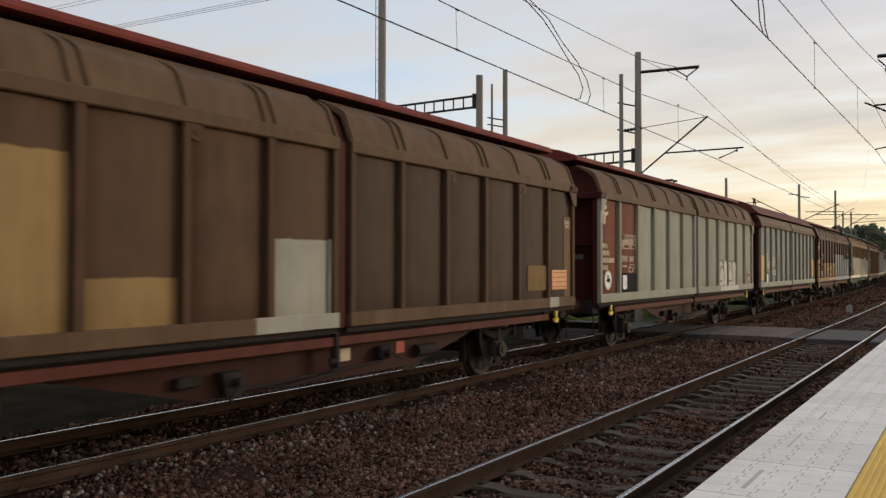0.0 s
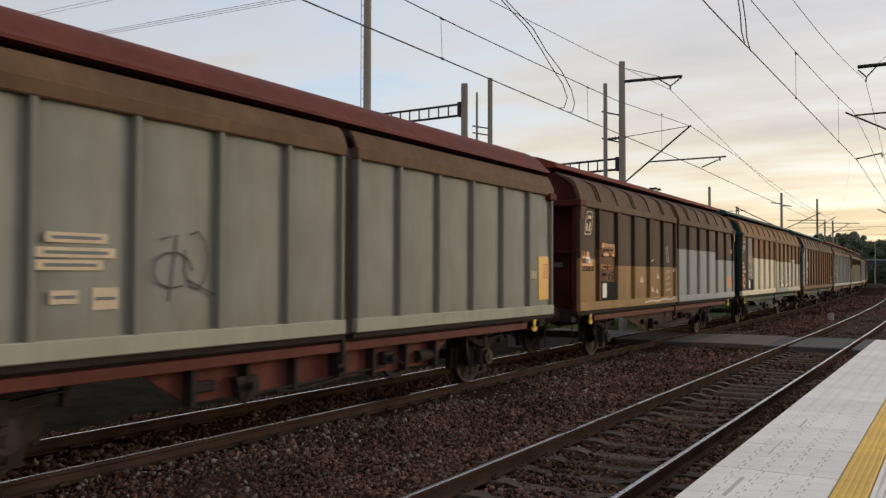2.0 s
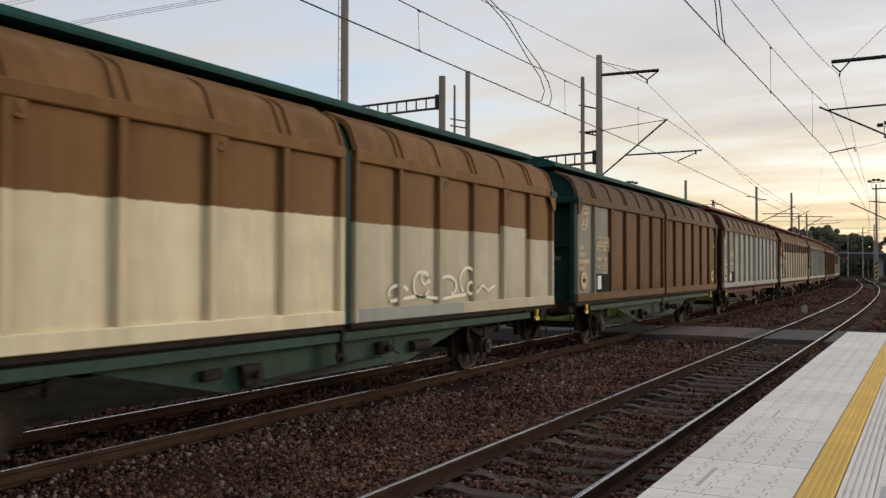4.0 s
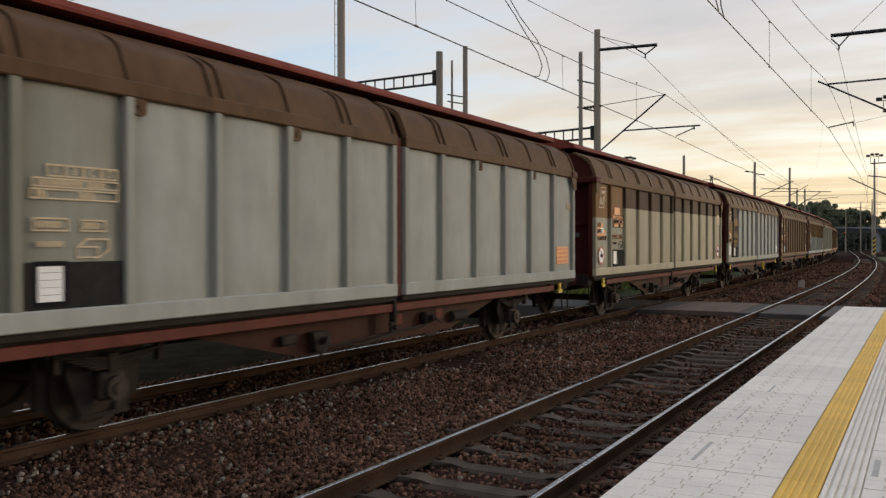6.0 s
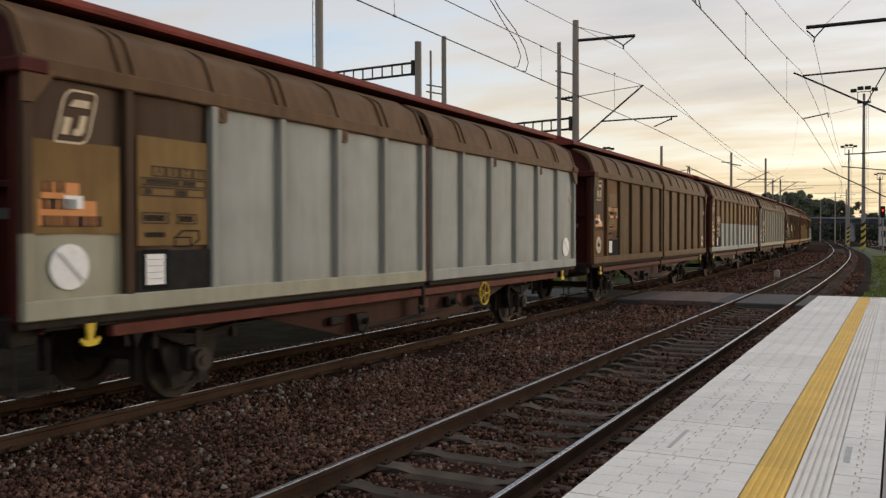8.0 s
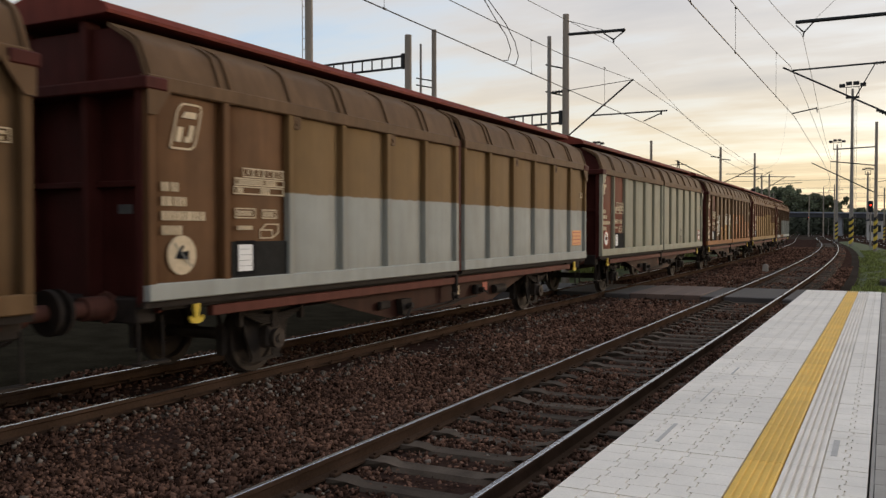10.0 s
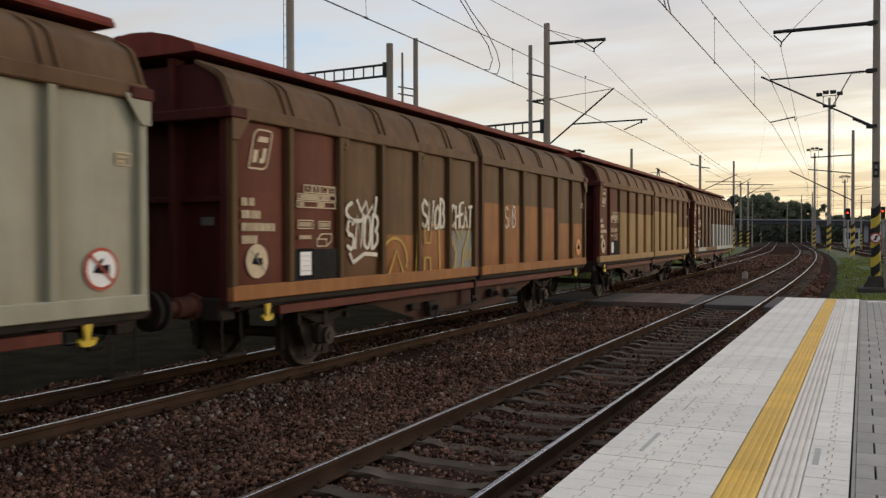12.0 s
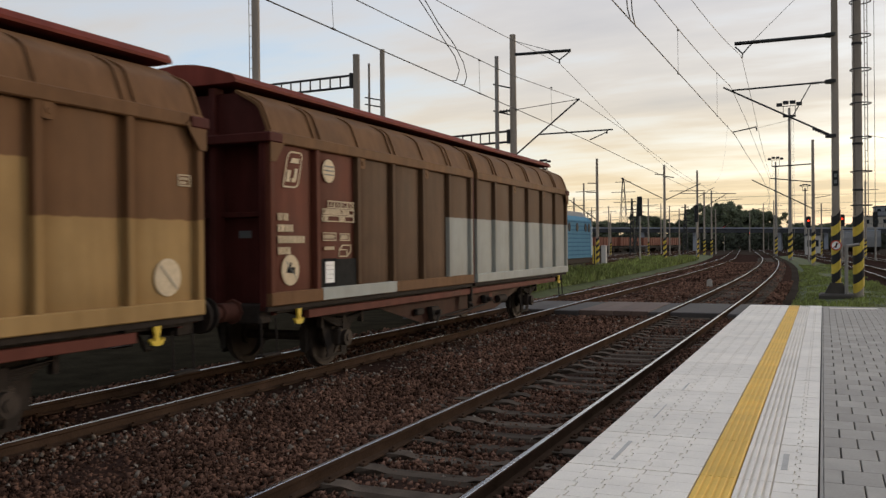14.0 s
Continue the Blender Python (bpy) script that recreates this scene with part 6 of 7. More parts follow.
bar(mr, "steady_wire", mr_p(0.9, 6.36), mr_p(2.14, 6.61), 0.006)
for z in (9.72, 7.96, 5.90):
    bar(mr, "mast_clamp", mr_p(3.55, z - 0.06), mr_p(3.55, z + 0.06), 0.22, seg=14)
bm = bmesh.new(); box(bm, mr_x - 0.10, mr_x + 0.10, mr_y - 0.22, mr_y - 0.20, 4.05, 4.65); part("mast_plate", bm, M_STRIPE_K, mr, "black mast plate")
for z in (4.22, 4.46):
    bm = bmesh.new(); box(bm, mr_x - 0.05, mr_x + 0.05, mr_y - 0.226, mr_y - 0.221, z - 0.07, z + 0.07); part("lettering", bm, M_LABEL_G, mr)
ps = empty("prohibition_sign")
tagged(ps, "round white and red sign against walking on the tracks", "sign")
for r, m, o, nm in ((0.20, M_LABEL_R, 0.0, "rim"), (0.155, M_LABEL_W, 0.006, "face")):
    part(nm, rod(bmesh.new(), (mr_x, mr_y - 0.215 - o, 1.75), (mr_x, mr_y - 0.225 - o, 1.75), r, 24), m, ps)
part("pictogram", rod(bmesh.new(), (mr_x - 0.02, mr_y - 0.236, 1.66), (mr_x + 0.03, mr_y - 0.236, 1.85), 0.03, 6), M_LABEL_K, ps)
part("slash", rod(bmesh.new(), (mr_x - 0.11, mr_y - 0.238, 1.64), (mr_x + 0.11, mr_y - 0.238, 1.86), 0.016, 6), M_LABEL_R, ps)
foot = empty("mast_foundation")
tagged(foot, "weathered concrete mast foundation block in the grass", "foundation")
bm = bmesh.new(); box(bm, mr_x - 0.62, mr_x + 0.62, mr_y - 0.7, mr_y + 0.7, -0.7, -0.12, 0.06); part("block", bm, M_WALL, foot)
bm = bmesh.new(); prism(bm, [(mr_x - 0.42, -0.12), (mr_x + 0.42, -0.12), (mr_x + 0.22, 0.30), (mr_x - 0.22, 0.30)], mr_y - 0.25, mr_y + 0.25, "y"); part("pedestal", bm, M_WALL, foot)

tw = mast(4.50, 37.4, 17.0, 0.19, "tall steel light tower with a caged ladder and warning bands", striped=3.0, mat=M_MAST, taper=0.72, name="light_tower", category="light tower")
ladder(tw, 4.50, 37.4, 2.9, 16.5, 0.26, 0.10, hoops=True)
for z in (3.9, 5.7, 7.6, 9.6):
    bar(tw, "tower_collar", (4.5, 37.4, z - 0.04), (4.5, 37.4, z + 0.04), 0.20, M_STEEL, seg=14)
gp = empty("cable_post")
tagged(gp, "short grey cable post with a striped side beside the tower", "post")
part("tube", rod(bmesh.new(), (4.05, 36.6, -0.6), (4.05, 36.6, 1.75), 0.07, 10), M_GALV, gp, smooth=40)
part("bent_top", rod(bmesh.new(), (4.05, 36.6, 1.72), (4.5, 36.9, 1.78), 0.06, 10), M_GALV, gp, smooth=40)


def flood_tower(x, y, h, r, label, striped):
    t = mast(x, y, h - 0.8, r, label, striped, M_GALV, 0.6, "light_tower", "light tower")
    k = h / 19.5
    bm = bmesh.new(); box(bm, x - 0.75 * k, x + 0.75 * k, y - 0.5, y + 0.5, h - 1.9 * k, h - 1.75 * k); part("platform_deck", bm, M_STEEL, t)
    for s in (-1, 1):
        bar(t, "rail_post", (x + s * 0.7 * k, y, h - 1.8 * k), (x + s * 0.7 * k, y, h - 0.5 * k), 0.04)
    bar(t, "guard_rail", (x - 0.8 * k, y, h - 0.55 * k), (x + 0.8 * k, y, h - 0.55 * k), 0.05)
    for o in (-1.15, -0.4, 0.4, 1.15):
        bm = bmesh.new(); box(bm, -0.34 * k, 0.34 * k, -0.2, 0.2, -0.2 * k, 0.22 * k, 0.04)
        part("floodlight", bm, M_STEEL, t, "dark floodlight housing", at=(x + o * k, y, h - (0.12 if abs(o) < 1 else 0.35) * k))
    ladder(t, x, y, 2, h - 2, r + 0.03, 0.22)
    return t


flood_tower(-0.57, 118, 19.7, 0.25, "tall floodlight tower on a striped pole", 3.2)
flood_tower(-4.19, 160, 16.6, 0.22, "floodlight tower far along the track", 2.9)
flood_tower(-0.3, 205, 14.5, 0.28, "small distant floodlight tower", 0)
flood_tower(36.0, 330, 22.0, 0.35, "distant floodlight tower beyond the yard", 0)
flood_tower(-33.6, 120, 14.1, 0.22, "floodlight tower behind the train", 0)


def far_mast(x, y, h, label, arms, striped=2.6, r=0.17):
    m = mast(x, y, h, r, label, striped)
    for a, b, rr in arms:
        bar(m, "arm", (x + a[0], y, a[1]), (x + b[0], y, b[1]), rr)
    return m


far_mast(-13.71, 103, 11.1, "distant overhead line mast with insulator arms", [((-1.1, 10.05), (0, 9.9), 0.06), ((0, 9.75), (1.1, 9.55), 0.06), ((0, 6.9), (4.1, 8.75), 0.045), ((-5.1, 9.75), (-0.3, 7.2), 0.05), ((0.6, 8.0), (4.6, 7.9), 0.04)])
far_mast(-12.44, 122, 11.8, "distant mast with a long cross arm", [((-2.5, 8.75), (5.0, 8.5), 0.05), ((0, 8.1), (2.2, 9.4), 0.04), ((0, 6.2), (4.0, 8.6), 0.04)])
far_mast(-18.53, 90, 10.9, "distant mast with three insulator arms", [((-1.0, 8.35), (0, 8.3), 0.05), ((-1.2, 7.4), (0, 7.35), 0.05), ((-5.0, 8.1), (0, 4.4), 0.05), ((-1.0, 5.4), (0, 5.4), 0.04)])
far_mast(-14.94, 150, 10.5, "slim distant grey pole", [], 2.6)
far_mast(-14.0, 152, 10.7, "slim distant pole with arm", [((0, 8.9), (5.0, 9.2), 0.04)], 2.6)
far_mast(2.41, 88, 11.45, "mast with two arms across the track", [((0, 9.2), (-3.4, 9.1), 0.06), ((0, 7.5), (-3.8, 8.0), 0.05), ((0, 5.0), (-5.4, 7.9), 0.05), ((0, 6.0), (1.5, 6.2), 0.03)], 2.9)
for x, y, h in ((-27.7, 120, 10.5), (-28.6, 118, 8.4), (-24.2, 150, 9.6), (-37.9, 180, 9.8), (-25.4, 180, 9.5), (-33, 160, 7.5), (-22, 170, 8.5), (-17.5, 190, 9), (-30.5, 200, 11), (-9.5, 215, 11), (-14, 235, 10), (-6.0, 190, 10.5), (3, 150, 8.0), (8.5, 130, 10.0), (9.5, 190, 9.5), (14, 160, 10), (16.5, 200, 10), (-44, 190, 10), (-50, 210, 10)):
    far_mast(x, y, h, "far grey overhead line pole", [((-1.2, h - 1.2), (1.6, h - 1.1), 0.045)], 2.2 if y < 170 else 0, 0.14)


def pylon(x, y, h, w, label):
    p = empty("lattice_pylon")
    tagged(p, label, "pylon")
    for sx in (-1, 1):
        for sy in (-1, 1):
            bar(p, "leg", (x + sx * w, y + sy * w, -0.5), (x + sx * w * 0.12, y + sy * w * 0.12, h), 0.09)
    for i in range(8):
        z0, z1 = h * i / 8, h * (i + 1) / 8
        a, b = w * (1 - 0.88 * i / 8), w * (1 - 0.88 * (i + 1) / 8)
        bar(p, "brace", (x - a, y, z0), (x + b, y, z1), 0.06); bar(p, "brace", (x + a, y, z0), (x - b, y, z1), 0.06)
    for z, l in ((h * 0.94, 1.6), (h * 0.80, 2.4), (h * 0.66, 2.0)):
        bar(p, "cross_arm", (x - l * w, y, z), (x + l * w, y, z), 0.09)


pylon(-51.7, 260, 21.8, 1.5, "distant steel lattice pylon")
pylon(-30.0, 165, 10.5, 0.5, "slender lattice post in the yard")
pylon(-33.8, 190, 11.0, 0.6, "slender lattice post in the yard")
pylon(-23.0, 185, 10.0, 0.5, "slender lattice post in the yard")


def signal(x, y, h, box_h, lit, label):
    s = empty("railway_signal")
    tagged(s, label, "signal", "railway signals")
    bar(s, "post", (x, y, -0.6), (x, y, h - box_h), 0.09, M_GALV)
    bm = bmesh.new(); box(bm, x - 0.26, x + 0.26, y - 0.12, y + 0.12, h - box_h, h, 0.08); part("signal_head", bm, M_STRIPE_K, s, "black signal head")
    k = 4
    for i in range(k):
        z = h - box_h * (i + 0.6) / (k + 0.2)
        m = M_RED_LIGHT if i == lit else M_GLASS_D
        part("lamp", rod(bmesh.new(), (x, y - 0.125, z), (x, y - 0.15, z), 0.09, 12), m, s, "glowing red lamp" if i == lit else "")
        part("hood", rod(bmesh.new(), (x, y - 0.12, z + 0.16), (x, y - 0.34, z + 0.14), 0.05, 6), M_STRIPE_K, s)
    return s


signal(-13.71, 88, 6.66, 2.0, -1, "tall black railway signal on a grey post beside the grass")
signal(-12.2, 119, 7.0, 2.3, -1, "black railway signal in front of a mast")
signal(1.75, 105, 4.75, 1.25, 1, "railway signal showing red beside the track")
signal(5.08, 100, 4.75, 1.25, 1, "railway signal showing red in the yard")
signal(8.7, 110, 5.3, 1.8, -1, "unlit railway signal in the yard")
signal(-23.0, 262, 7.0, 1.3, 1, "small distant railway signal showing red")
signal(-16.2, 262, 5.2, 1.3, 1, "small distant railway signal showing red")
signal(-11.0, 262, 5.9, 1.3, -1, "small distant railway signal")


# overhead wires
def line(name, pts, r, label):
    return tagged(wire(name, pts, r, M_WIRE), label, "wire", "overhead wires")


def sag(y, y0, y1, z0, z1, d):
    u = (y - y0) / (y1 - y0)
    return z0 + (z1 - z0) * u - 4 * d * u * (1 - u)


line("contact_wire", [(-4.9, -30, 5.87), (-4.9, 12, 5.86), (-4.9, 32.4, 5.82)] + [(far_x(y) - 0.1, y, 5.80) for y in range(40, 330, 8)], 0.012, "dark contact wire over the far track")
line("contact_wire", [(0.0, -30, 6.02), (0.0, 14, 6.02), (0.0, 36.9, 6.26)] + [(near_x(y), y, 6.1) for y in range(45, 330, 8)], 0.012, "dark contact wire over the near track")
cat_l = [(-4.9, -28, 7.4), (-4.9, -15, 6.95), (-4.9, -4, 6.70), (-4.9, 6, 6.60), (-4.9, 14.5, 6.61), (-4.9, 18.3, 6.66), (-4.9, 23.3, 6.75), (-5.28, 32.4, 7.44)]
for k in range(3):
    a, b = 32.4 + 70 * k, 32.4 + 70 * (k + 1)
    cat_l += [(far_x(a + 7 * i) - 0.1, a + 7 * i, sag(a + 7 * i, a, b, 7.42, 7.42, 0.9)) for i in range(1, 11)]
line("catenary_wire", cat_l, 0.010, "sagging catenary wire over the far track")
cat_r = [(0.0, y, sag(y, -28, 37, 8.05, 8.09, 1.25)) for y in range(-28, 37, 3)] + [(mr_p(0.0, 7.91))]
for k in range(3):
    a, b = 37 + 52 * k, 37 + 52 * (k + 1)
    cat_r += [(near_x(a + 5.2 * i), a + 5.2 * i, sag(a + 5.2 * i, a, b, 8.05, 8.05, 0.8)) for i in range(1, 11)]
line("catenary_wire", cat_r, 0.010, "sagging catenary wire over the near track")
line("feeder_wire", [(-6.0, -28, 8.9)] + [(-6.0, y, sag(y, -28, 32.4, 8.95, 8.88, 0.9)) for y in range(-25, 32, 3)] + [(-6.02, 32.4, 8.88)] + [(far_x(32.4 + 7 * i) - 1.0, 32.4 + 7 * i, sag(32.4 + 7 * i, 32.4, 102.4, 8.88, 8.8, 2.0)) for i in range(1, 21)], 0.009, "feeder wire over the far track")
line("feeder_wire", [(0.35, y, sag(y, -28, 37, 9.40, 9.40, 2.2)) for y in range(-28, 37, 3)] + [mr_p(0.37, 9.14)] + [(near_x(37 + 5.2 * i) + 0.35, 37 + 5.2 * i, sag(37 + 5.2 * i, 37, 89, 9.36, 9.2, 2.6)) for i in range(1, 11)], 0.009, "feeder wire over the near track")
line("stay_wire", [mr_p(0.75, 9.75), (2.55, 37.0, 11.75), (4.4, 37.0, 13.4)], 0.009, "thin wire rising from the feeder arm")
line("stay_wire", [(4.8, 37.2, 6.0), (12, 34, 3.9), (20, 30, 2.0)], 0.008, "thin stay wire from the tower")
for pts in ([(17.34, 7.34), (18.03, 7.06), (18.67, 6.75), (19.34, 6.48), (19.62, 6.19), (19.43, 5.91), (19.15, 5.86)], [(17.64, 7.41), (18.35, 7.07), (19.28, 6.77), (19.88, 6.44), (20.1, 6.13), (19.94, 5.89), (19.68, 5.85)]):
    line("jumper_cable", [(-5.5, pts[0][0] - 1.2, 8.3)] + [(-4.9, a, b) for a, b in pts], 0.011, "curved jumper cable joining the wires")
for a in (0, 0.45):
    line("jumper_cable", [(0.0, 15.2 + a, 7.2), (0.0, 15.75 + a, 6.5), (0.0, 15.85 + a, 6.2), (0.0, 16.15 + a, 6.03)], 0.011, "curved jumper cable joining the wires")
for x, y, z0, z1 in ((-4.9, 13.65, 5.86, 6.6), (-4.9, 21.0, 5.84, 6.70), (-4.9, 27.5, 5.83, 7.05), (0, 21.9, 6.08, 7.15), (0, 30.5, 6.18, 7.62), (-4.9, 6.0, 5.86, 6.55), (0, 10, 6.02, 7.1)):
    line("dropper", [(x, y, z0), (x, y - 0.05, z1)], 0.005, "thin dropper between catenary and contact wire")
    for z in (z0, z1):
        tagged(part("wire_clamp", rod(bmesh.new(), (x, y - 0.05, z), (x, y + 0.05, z), 0.022, 6), M_STEEL), "small dark wire clamp", "clamp")
for k, (z, dz) in enumerate(((27.72, 0), (27.52, 0), (27.32, 0), (30.85, 0), (31.2, 0))):
    line("power_line", [(-150, 60, z + 1.55), (-76.6, 60, z), (-55.8, 60, z - 0.43), (-10, 60, z - 1.4)], 0.020, "high thin power line across the sky")
for k in range(5):
    y = 135 + 28 * k
    line("cross_wire", [(-48, y, 9.2 - 0.2 * k), (-14, y, 8.7), (14, y, 8.6), (40, y, 9.0)], 0.022, "far cross wire spanning the yard")

# further tracks of the yard
def side_track(course, y0, y1, label):
    t = empty("track")
    tagged(t, label, "railway track", kind="structure")
    path = [y for y in np.arange(y0, y1, 6.0)]
    for s in (-0.7535, 0.7535):
        v, f = sweep([(course(y) + s, y, -0.12) for y in path], RAIL)
        r = put("rail", raw_mesh("rail", v, f), M_RAIL, t)
        v, f = sweep([(course(y) + s, y, -0.12) for y in path], [(-0.030, 0.0035), (0.030, 0.0035), (0.034, -0.004), (-0.034, -0.004)])
        put("running_surface", raw_mesh("running_surface", v, f), M_RAIL_TOP, r)
    v, f = sweep([(course(y), y, -0.40) for y in path], [(-2.2, -0.2), (-1.5, 0.10), (1.5, 0.10), (2.2, -0.2)], closed=False)
    put("ballast", raw_mesh("ballast", v, f), M_BED, t)


side_track(lambda y: near_x(y) + 7.6 - 0.018 * (y - 40), 30, 330, "side track in the yard")
side_track(lambda y: near_x(y) + 12.2 - 0.015 * (y - 40), 30, 330, "side track in the yard")
side_track(lambda y: near_x(y) + 17.0, 40, 330, "side track in the yard")
side_track(lambda y: near_x(y) - 14.6, 30, 330, "side track with a waiting blue locomotive")
side_track(lambda y: near_x(y) - 19.4, 40, 330, "side track in the yard")
side_track(lambda y: near_x(y) - 25.0, 60, 330, "side track in the yard")


# blue locomotive waiting behind the train
def locomotive(x, y0, y1, label, main, second, detail=True):
    l = empty("locomotive")
    tagged(l, label, "locomotive", "waiting locomotives")
    hw = 1.45
    bm = bmesh.new()
    prism(bm, [(x - hw, 0.95), (x + hw, 0.95), (x + hw, 3.55), (x + hw - 0.35, 3.85), (x - hw + 0.35, 3.85), (x - hw, 3.55)], y0 + 0.4, y1 - 0.4, "y")
    part("body", bm, main, l)
    bm = bmesh.new()
    prism(bm, [(x - hw + 0.35, 3.85), (x + hw - 0.35, 3.85), (x + 0.8, 4.2), (x - 0.8, 4.2)], y0 + 0.6, y1 - 0.6, "y")
    part("roof", bm, M_LOCO_R, l, "pale grey roof")
    for y, s in ((y0, 1), (y1, -1)):
        bm = bmesh.new()
        prism(bm, [(y, 0.95), (y + s * 0.4, 0.95), (y + s * 0.4, 3.8), (y + s * 0.25, 3.75), (y, 2.6)], x - hw + 0.05, x + hw - 0.05, "x")
        part("cab_front", bm, M_LOCO_R, l, "pale grey cab front")
    bm = bmesh.new(); box(bm, x - 1.3, x + 1.3, y0 + 0.2, y1 - 0.2, 0.55, 0.95, 0.05); part("frame", bm, M_UNDER, l)
    for y in (y0 + 3.2, y1 - 3.2):
        bm = bmesh.new(); box(bm, x - 1.2, x + 1.2, y - 2.0, y + 2.0, 0.15, 0.62, 0.06)
        for o in (-1.3, 1.3):
            rod(bm, (x - 0.8, y + o, 0.42), (x + 0.8, y + o, 0.42), 0.5, 16)
        part("bogie", bm, M_UNDER, l, "dark bogie")
    if detail:
        z = 1.15
        while z < 3.4:
            bm = bmesh.new(); box(bm, x + hw, x + hw + 0.03, y0 + 0.6, y1 - 0.6, z, z + 0.07); part("side_rib", bm, second, l)
            z += 0.28
        for y in (y1 - 1.25, y1 - 2.2, y1 - 4.5, y1 - 6.5):
            p = part("window", rod(bmesh.new(), (x + hw + 0.02, y, 0), (x + hw + 0.045, y, 0), 0.30, 16), M_GLASS_D, l, "dark oval window", at=(0, 0, 3.05))
            p.scale = (1, 1, 1)
        for y in (y1 - 0.75, y1 - 0.45):
            bar(l, "handrail", (x + hw + 0.06, y, 1.1), (x + hw + 0.06, y, 3.2), 0.02, M_LABEL_W)
    return l


locomotive(-13.6, 46.0, 62.2, "light blue ribbed locomotive waiting on a side track", M_LOCO, M_LOCO_D)
locomotive(11.0, 168, 184, "blue locomotive standing far off in the yard", M_LOCO, M_LOCO_D, False)
locomotive(7.8, 190, 206, "dark blue locomotive standing far off in the yard", M_LOCO_D, M_LOCO, False)
locomotive(15.4, 160, 176, "dark blue locomotive standing far off in the yard", M_LOCO_D, M_LOCO, False)


def hopper(x, y, turn, label):
    h = empty("hopper_wagon", (x, y, 0), turn)
    tagged(h, label, "freight wagon", "hopper wagons in the yard")
    bm = bmesh.new()
    prism(bm, [(-1.4, 1.5), (1.4, 1.5), (1.45, 3.3), (-1.45, 3.3)], -5.6, 5.6, "y")
    part("body", bm, M_HOPPER, h)
    for i in range(9):
        bm = bmesh.new(); box(bm, 1.42, 1.54, -0.06, 0.06, 1.45, 3.3); part("rib", bm, M_HOPPER, h, at=(0, -5.4 + 1.35 * i, 0))
    bm = bmesh.new(); box(bm, -1.3, 1.3, -6.2, 6.2, 0.9, 1.25); part("frame", bm, M_UNDER, h)
    for y in (-4.2, 4.2):
        bm = bmesh.new(); rod(bm, (-0.8, y - 0.9, 0.45), (0.8, y - 0.9, 0.45), 0.46, 14); rod(bm, (-0.8, y + 0.9, 0.45), (0.8, y + 0.9, 0.45), 0.46, 14); box(bm, -1.0, 1.0, y - 1.2, y + 1.2, 0.4, 0.75)
        part("bogie", bm, M_UNDER, h)


for i in range(5):
    hopper(-42.5 + 2.6 * i * 1.0, 168 + 12.4 * i, -11.5, "rust-red hopper wagon standing in the yard")

# relay cabinet, hut and buildings
cab = empty("relay_cabinet")
tagged(cab, "grey relay cabinet with a striped barrier beside the mast", "cabinet")
bm = bmesh.new(); box(bm, -18.6, -18.1, 91.8, 92.4, -0.5, 1.75, 0.04); part("body", bm, M_HOUSE, cab)
for i in range(6):
    bm = bmesh.new(); box(bm, -19.5 + 0.14 * i, -19.38 + 0.14 * i, 91.7, 91.78, -0.2, 1.7); part("barrier_board", bm, M_STRIPE_K if i % 2 else M_STRIPE_Y, cab)


def building(x0, x1, y0, y1, h, floors, cols, label, mat, flat=True):
    b = empty("building")
    tagged(b, label, "building")
    bm = bmesh.new(); box(bm, x0, x1, y0, y1, -0.6, h); part("wall", bm, mat, b)
    bm = bmesh.new()
    if flat:
        box(bm, x0 - 0.3, x1 + 0.3, y0 - 0.3, y1 + 0.3, h, h + 0.35)
    else:
        prism(bm, [(x0 - 0.3, h), (x1 + 0.3, h), ((x0 + x1) / 2, h + 1.2)], y0 - 0.3, y1 + 0.3, "y")
    part("roof", bm, M_BRIDGE, b)
    for f in range(floors):
        for c in range(cols):
            cx = x0 + (x1 - x0) * (c + 0.5) / cols
            cz = h * (f + 0.55) / floors
            wd = (x1 - x0) / cols * 0.25
            bm = bmesh.new(); box(bm, cx - wd, cx + wd, y0 - 0.06, y0 + 0.05, cz - 0.6, cz + 0.6); part("window", bm, M_GLASS_D, b)


building(0.25, 2.8, 170, 174, 3.0, 1, 2, "small white signal hut beside the tracks", M_HOUSE, False)
building(24, 60, 420, 436, 17, 5, 12, "grey block building beyond the bridge", material("grey_block", (0.20, 0.21, 0.23), 0.85, 0, 0.12, 0.3, 5))
building(14.5, 30, 300, 312, 9.5, 3, 6, "low grey industrial building beyond the yard", M_PAVER)

# road bridge across the yard
bridge = empty("road_bridge")
tagged(bridge, "long dark road bridge crossing the whole yard", "bridge", kind="structure")
bx0, bx1 = -170, 150
def deck_z(x):
    return 6.15 - 0.018 * (x + 20)
for nm, z0, z1, y0, y1, m in (("girder", -1.35, -0.25, 259, 269, M_BRIDGE), ("parapet", -0.25, 0.10, 258.6, 259, M_BRIDGE_EDGE)):
    bm = bmesh.new()
    prism(bm, [(bx0, deck_z(bx0) + z0), (bx1, deck_z(bx1) + z0), (bx1, deck_z(bx1) + z1), (bx0, deck_z(bx0) + z1)], y0, y1, "y")
    part(nm, bm, m, bridge)
bm = bmesh.new()
prism(bm, [(bx0, deck_z(bx0) + 1.05), (bx1, deck_z(bx1) + 1.05), (bx1, deck_z(bx1) + 1.15), (bx0, deck_z(bx0) + 1.15)], 258.7, 258.8, "y"); part("handrail", bm, M_STEEL, bridge)
for i in range(80):
    x = bx0 + 4 * i
    bar(bridge, "baluster", (x, 258.75, deck_z(x)), (x, 258.75, deck_z(x) + 1.1), 0.05, M_STEEL, seg=5)
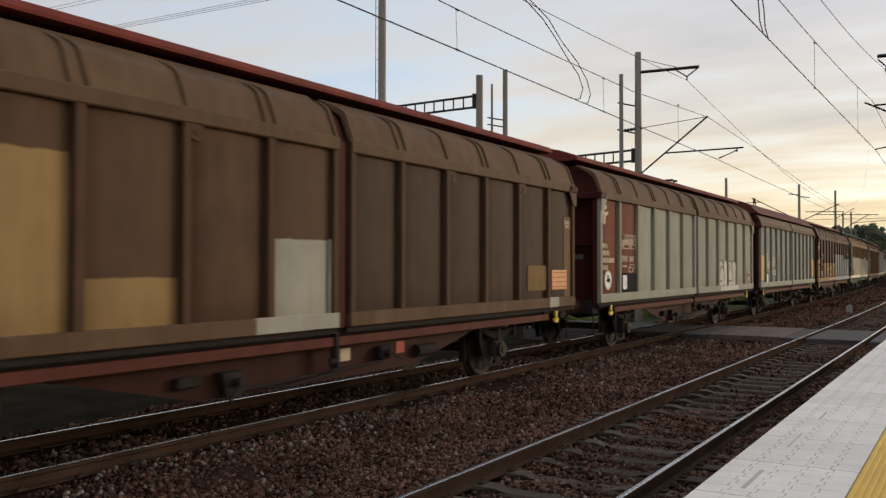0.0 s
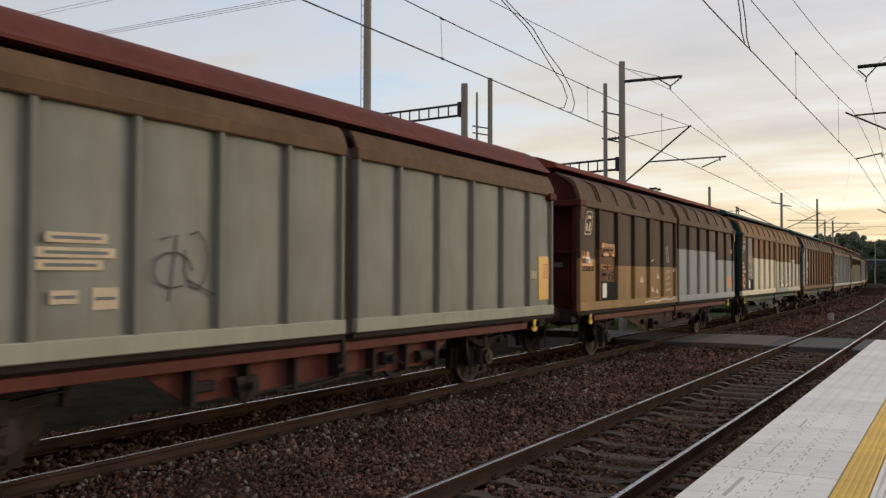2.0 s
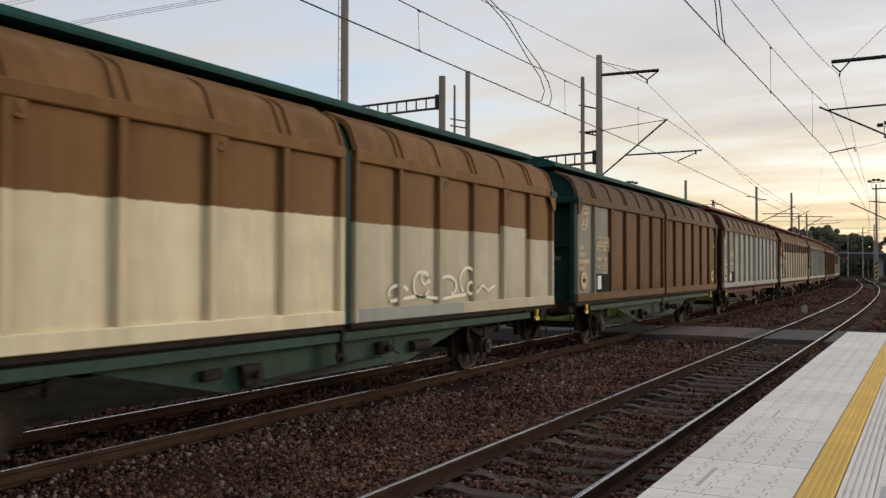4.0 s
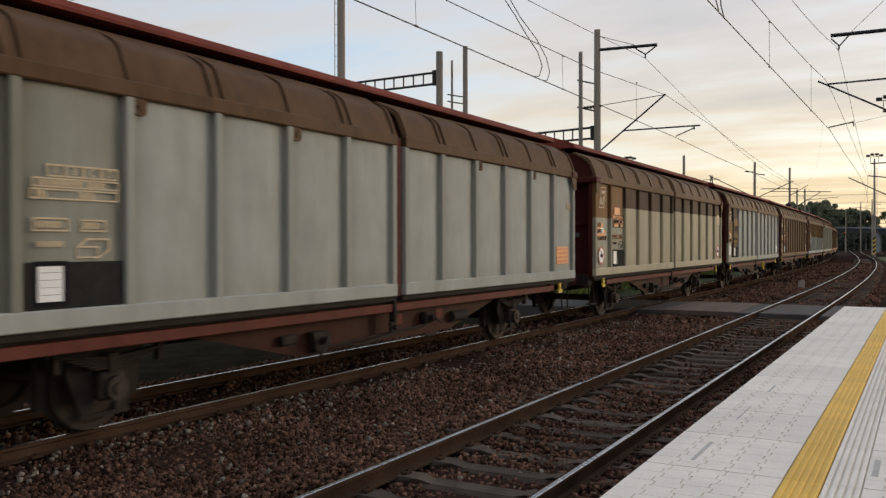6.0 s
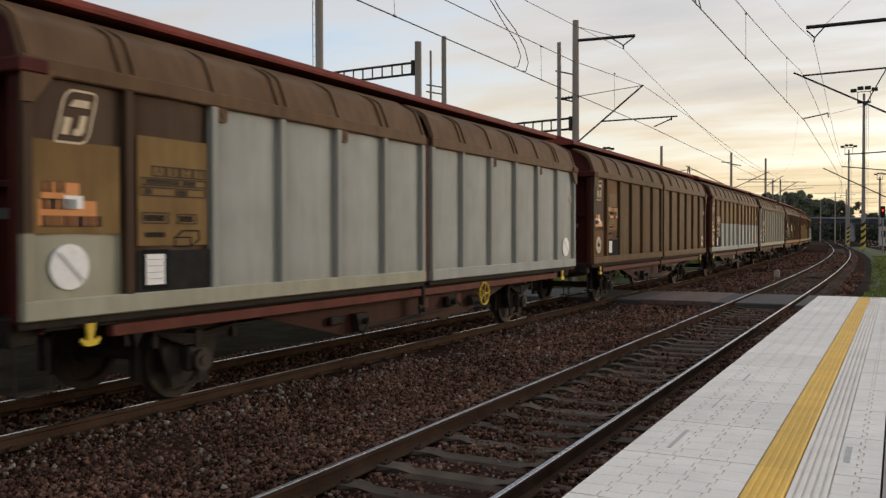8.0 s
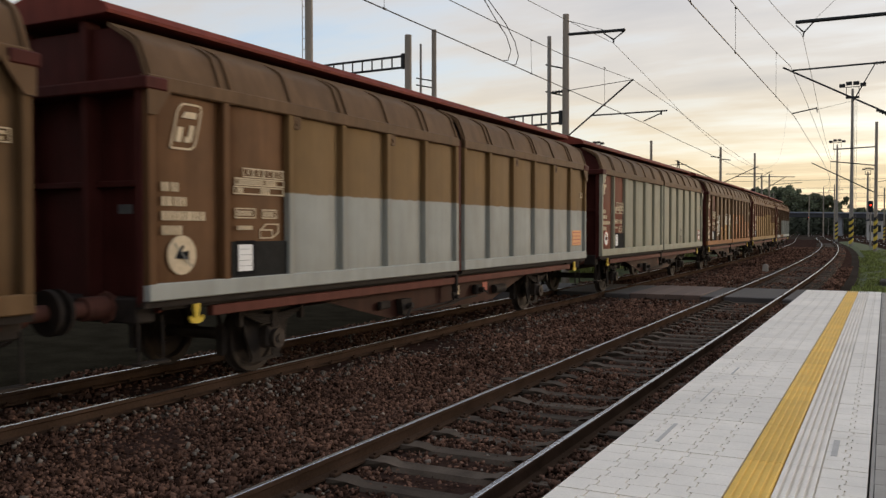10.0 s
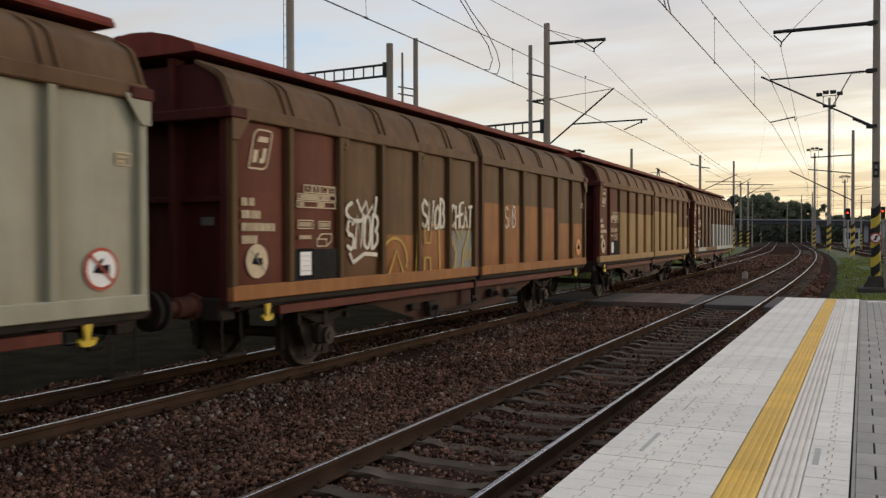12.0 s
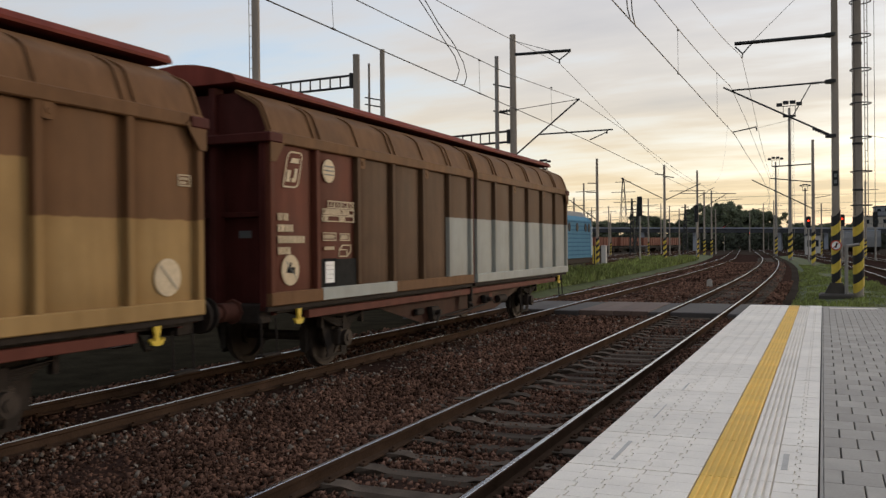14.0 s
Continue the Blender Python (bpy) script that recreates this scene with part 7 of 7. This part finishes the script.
for x in (-150, -128, -106, -84, -62, -46, -31, -8, 4, 20, 38, 58, 80):
    for yy in (260.5, 267.5):
        bm = bmesh.new(); box(bm, x - 0.55, x + 0.55, yy - 0.5, yy + 0.5, -0.8, deck_z(x) - 1.3, 0.1); part("pier", bm, M_BRIDGE_EDGE, bridge, "grey concrete pier")


def tree(x, y, h, w, seed, label):
    rng = random.Random(seed)
    t = empty("tree")
    tagged(t, label, "tree", "trees behind the bridge")
    bm = bmesh.new()
    rod(bm, (x, y, -0.6), (x, y, h * 0.55), 0.05 * w, 8, 0.02 * w)
    for i in range(7):
        a, z = rng.uniform(0, 6.28), h * rng.uniform(0.25, 0.5)
        rod(bm, (x, y, z), (x + 0.36 * w * math.cos(a), y + 0.36 * w * math.sin(a), z + h * rng.uniform(0.15, 0.35)), 0.015 * w, 5, 0.006 * w)
    part("trunk", bm, M_BARK, t)
    clumps = [(rng.gauss(0, 0.24) * w, rng.gauss(0, 0.2) * w, h * (0.30 + 0.66 * rng.random() ** 0.8)) for _ in range(44)]
    verts, faces = [], []
    for cx, cy, cz in clumps:
        rad = w * rng.uniform(0.08, 0.16) * (1.25 - 0.5 * cz / h)
        for _ in range(120):
            d = Vector((rng.gauss(0, 1), rng.gauss(0, 1), rng.gauss(0, 0.8))).normalized() * rad * rng.uniform(0.55, 1.1)
            c = Vector((x + cx, y + cy, min(cz, h - rad * 0.6))) + d
            u = Vector((rng.gauss(0, 1), rng.gauss(0, 1), rng.gauss(0, 1))).normalized()
            v = u.orthogonal().normalized()
            s = w * rng.uniform(0.028, 0.05)
            k = len(verts)
            verts += [c - u * s, c + v * s * 0.7, c + u * s, c - v * s * 0.7]
            faces.append((k, k + 1, k + 2, k + 3))
    put("crown", raw_mesh("crown", [tuple(p) for p in verts], faces), M_LEAF, t)


for i, (x, y, h, w) in enumerate(((-37, 305, 11.5, 11), (-33, 310, 15.0, 12), (-29, 312, 15.6, 11), (-25.5, 308, 14.4, 10), (-22, 315, 13.4, 10), (-18.5, 312, 12.9, 10), (-15, 310, 12.2, 9), (-12.2, 312, 11.0, 8),
                                  (-57, 310, 11.8, 10), (-52, 312, 11.5, 9), (-47, 318, 9.5, 9), (-66, 320, 9.5, 10), (-75, 322, 10.5, 11), (-84, 325, 9, 11), (-43, 320, 10, 9), (-6, 330, 8.5, 9), (0, 335, 8.0, 9), (7, 340, 8.2, 9), (15, 345, 8.5, 10), (24, 350, 9, 10), (-96, 330, 10, 12), (-110, 335, 10, 12))):
    tree(x, y, h, w, 40 + i, "dark green broadleaf tree behind the road bridge")
# filler scrub added for the dark haze under and behind the bridge
rng = random.Random(8)
verts, faces = [], []
for i in range(11000):
    x = rng.uniform(-130, 60)
    c = Vector((x, rng.uniform(290, 300), -0.4 + rng.random() ** 1.2 * (5.2 + 1.6 * noise.noise((x * 0.09, 4.0, 0)))))
    u = Vector((rng.gauss(0, 1), rng.gauss(0, 0.5), rng.gauss(0, 1))).normalized()
    v = u.orthogonal().normalized()
    r = rng.uniform(0.35, 0.8)
    k = len(verts)
    verts += [tuple(p) for p in (c - u * r, c + v * r * 0.8, c + u * r, c - v * r * 0.8)]
    faces.append((k, k + 1, k + 2, k + 3))
tagged(put("scrub", raw_mesh("scrub", verts, faces), M_SCRUB), "added filler scrub behind the road bridge, coloured dark as in shade", "bushes", kind="stuff")
# far wood behind everything
rng = random.Random(3)
verts, faces = [], []
for i in range(5200):
    a = radians(rng.uniform(-75, 75))
    d = rng.uniform(520, 560)
    c = Vector((d * math.sin(a), d * math.cos(a), rng.random() ** 1.5 * (8 + 3 * noise.noise((a * 14, 0, 0)))))
    u = Vector((rng.gauss(0, 1), rng.gauss(0, 0.4), rng.gauss(0, 1))).normalized()
    v = u.orthogonal().normalized()
    s = rng.uniform(1.2, 2.6)
    k = len(verts)
    verts += [tuple(p) for p in (c - u * s, c + v * s * 0.8, c + u * s, c - v * s * 0.8)]
    faces.append((k, k + 1, k + 2, k + 3))
tagged(put("far_wood", raw_mesh("far_wood", verts, faces), M_LEAF), "low dark line of distant woods", "woods", kind="stuff")


# ---- what moves ----
def motions():
    steps = [i / FPS for i in range(int(SECONDS * FPS) + 1)]
    for wagon, half, wheels, off in TRAIN:
        walk(wagon, [(0.5 * i, wagon_pose(half, off, 0.5 * i)) for i in range(29)])
        for wheelset, ay in wheels:
            walk(wheelset, [(t, pose(0, ay, 0.465, math.degrees((train_at(0) - train_at(t)) / 0.465), 0, 0)) for t in steps])


motions()
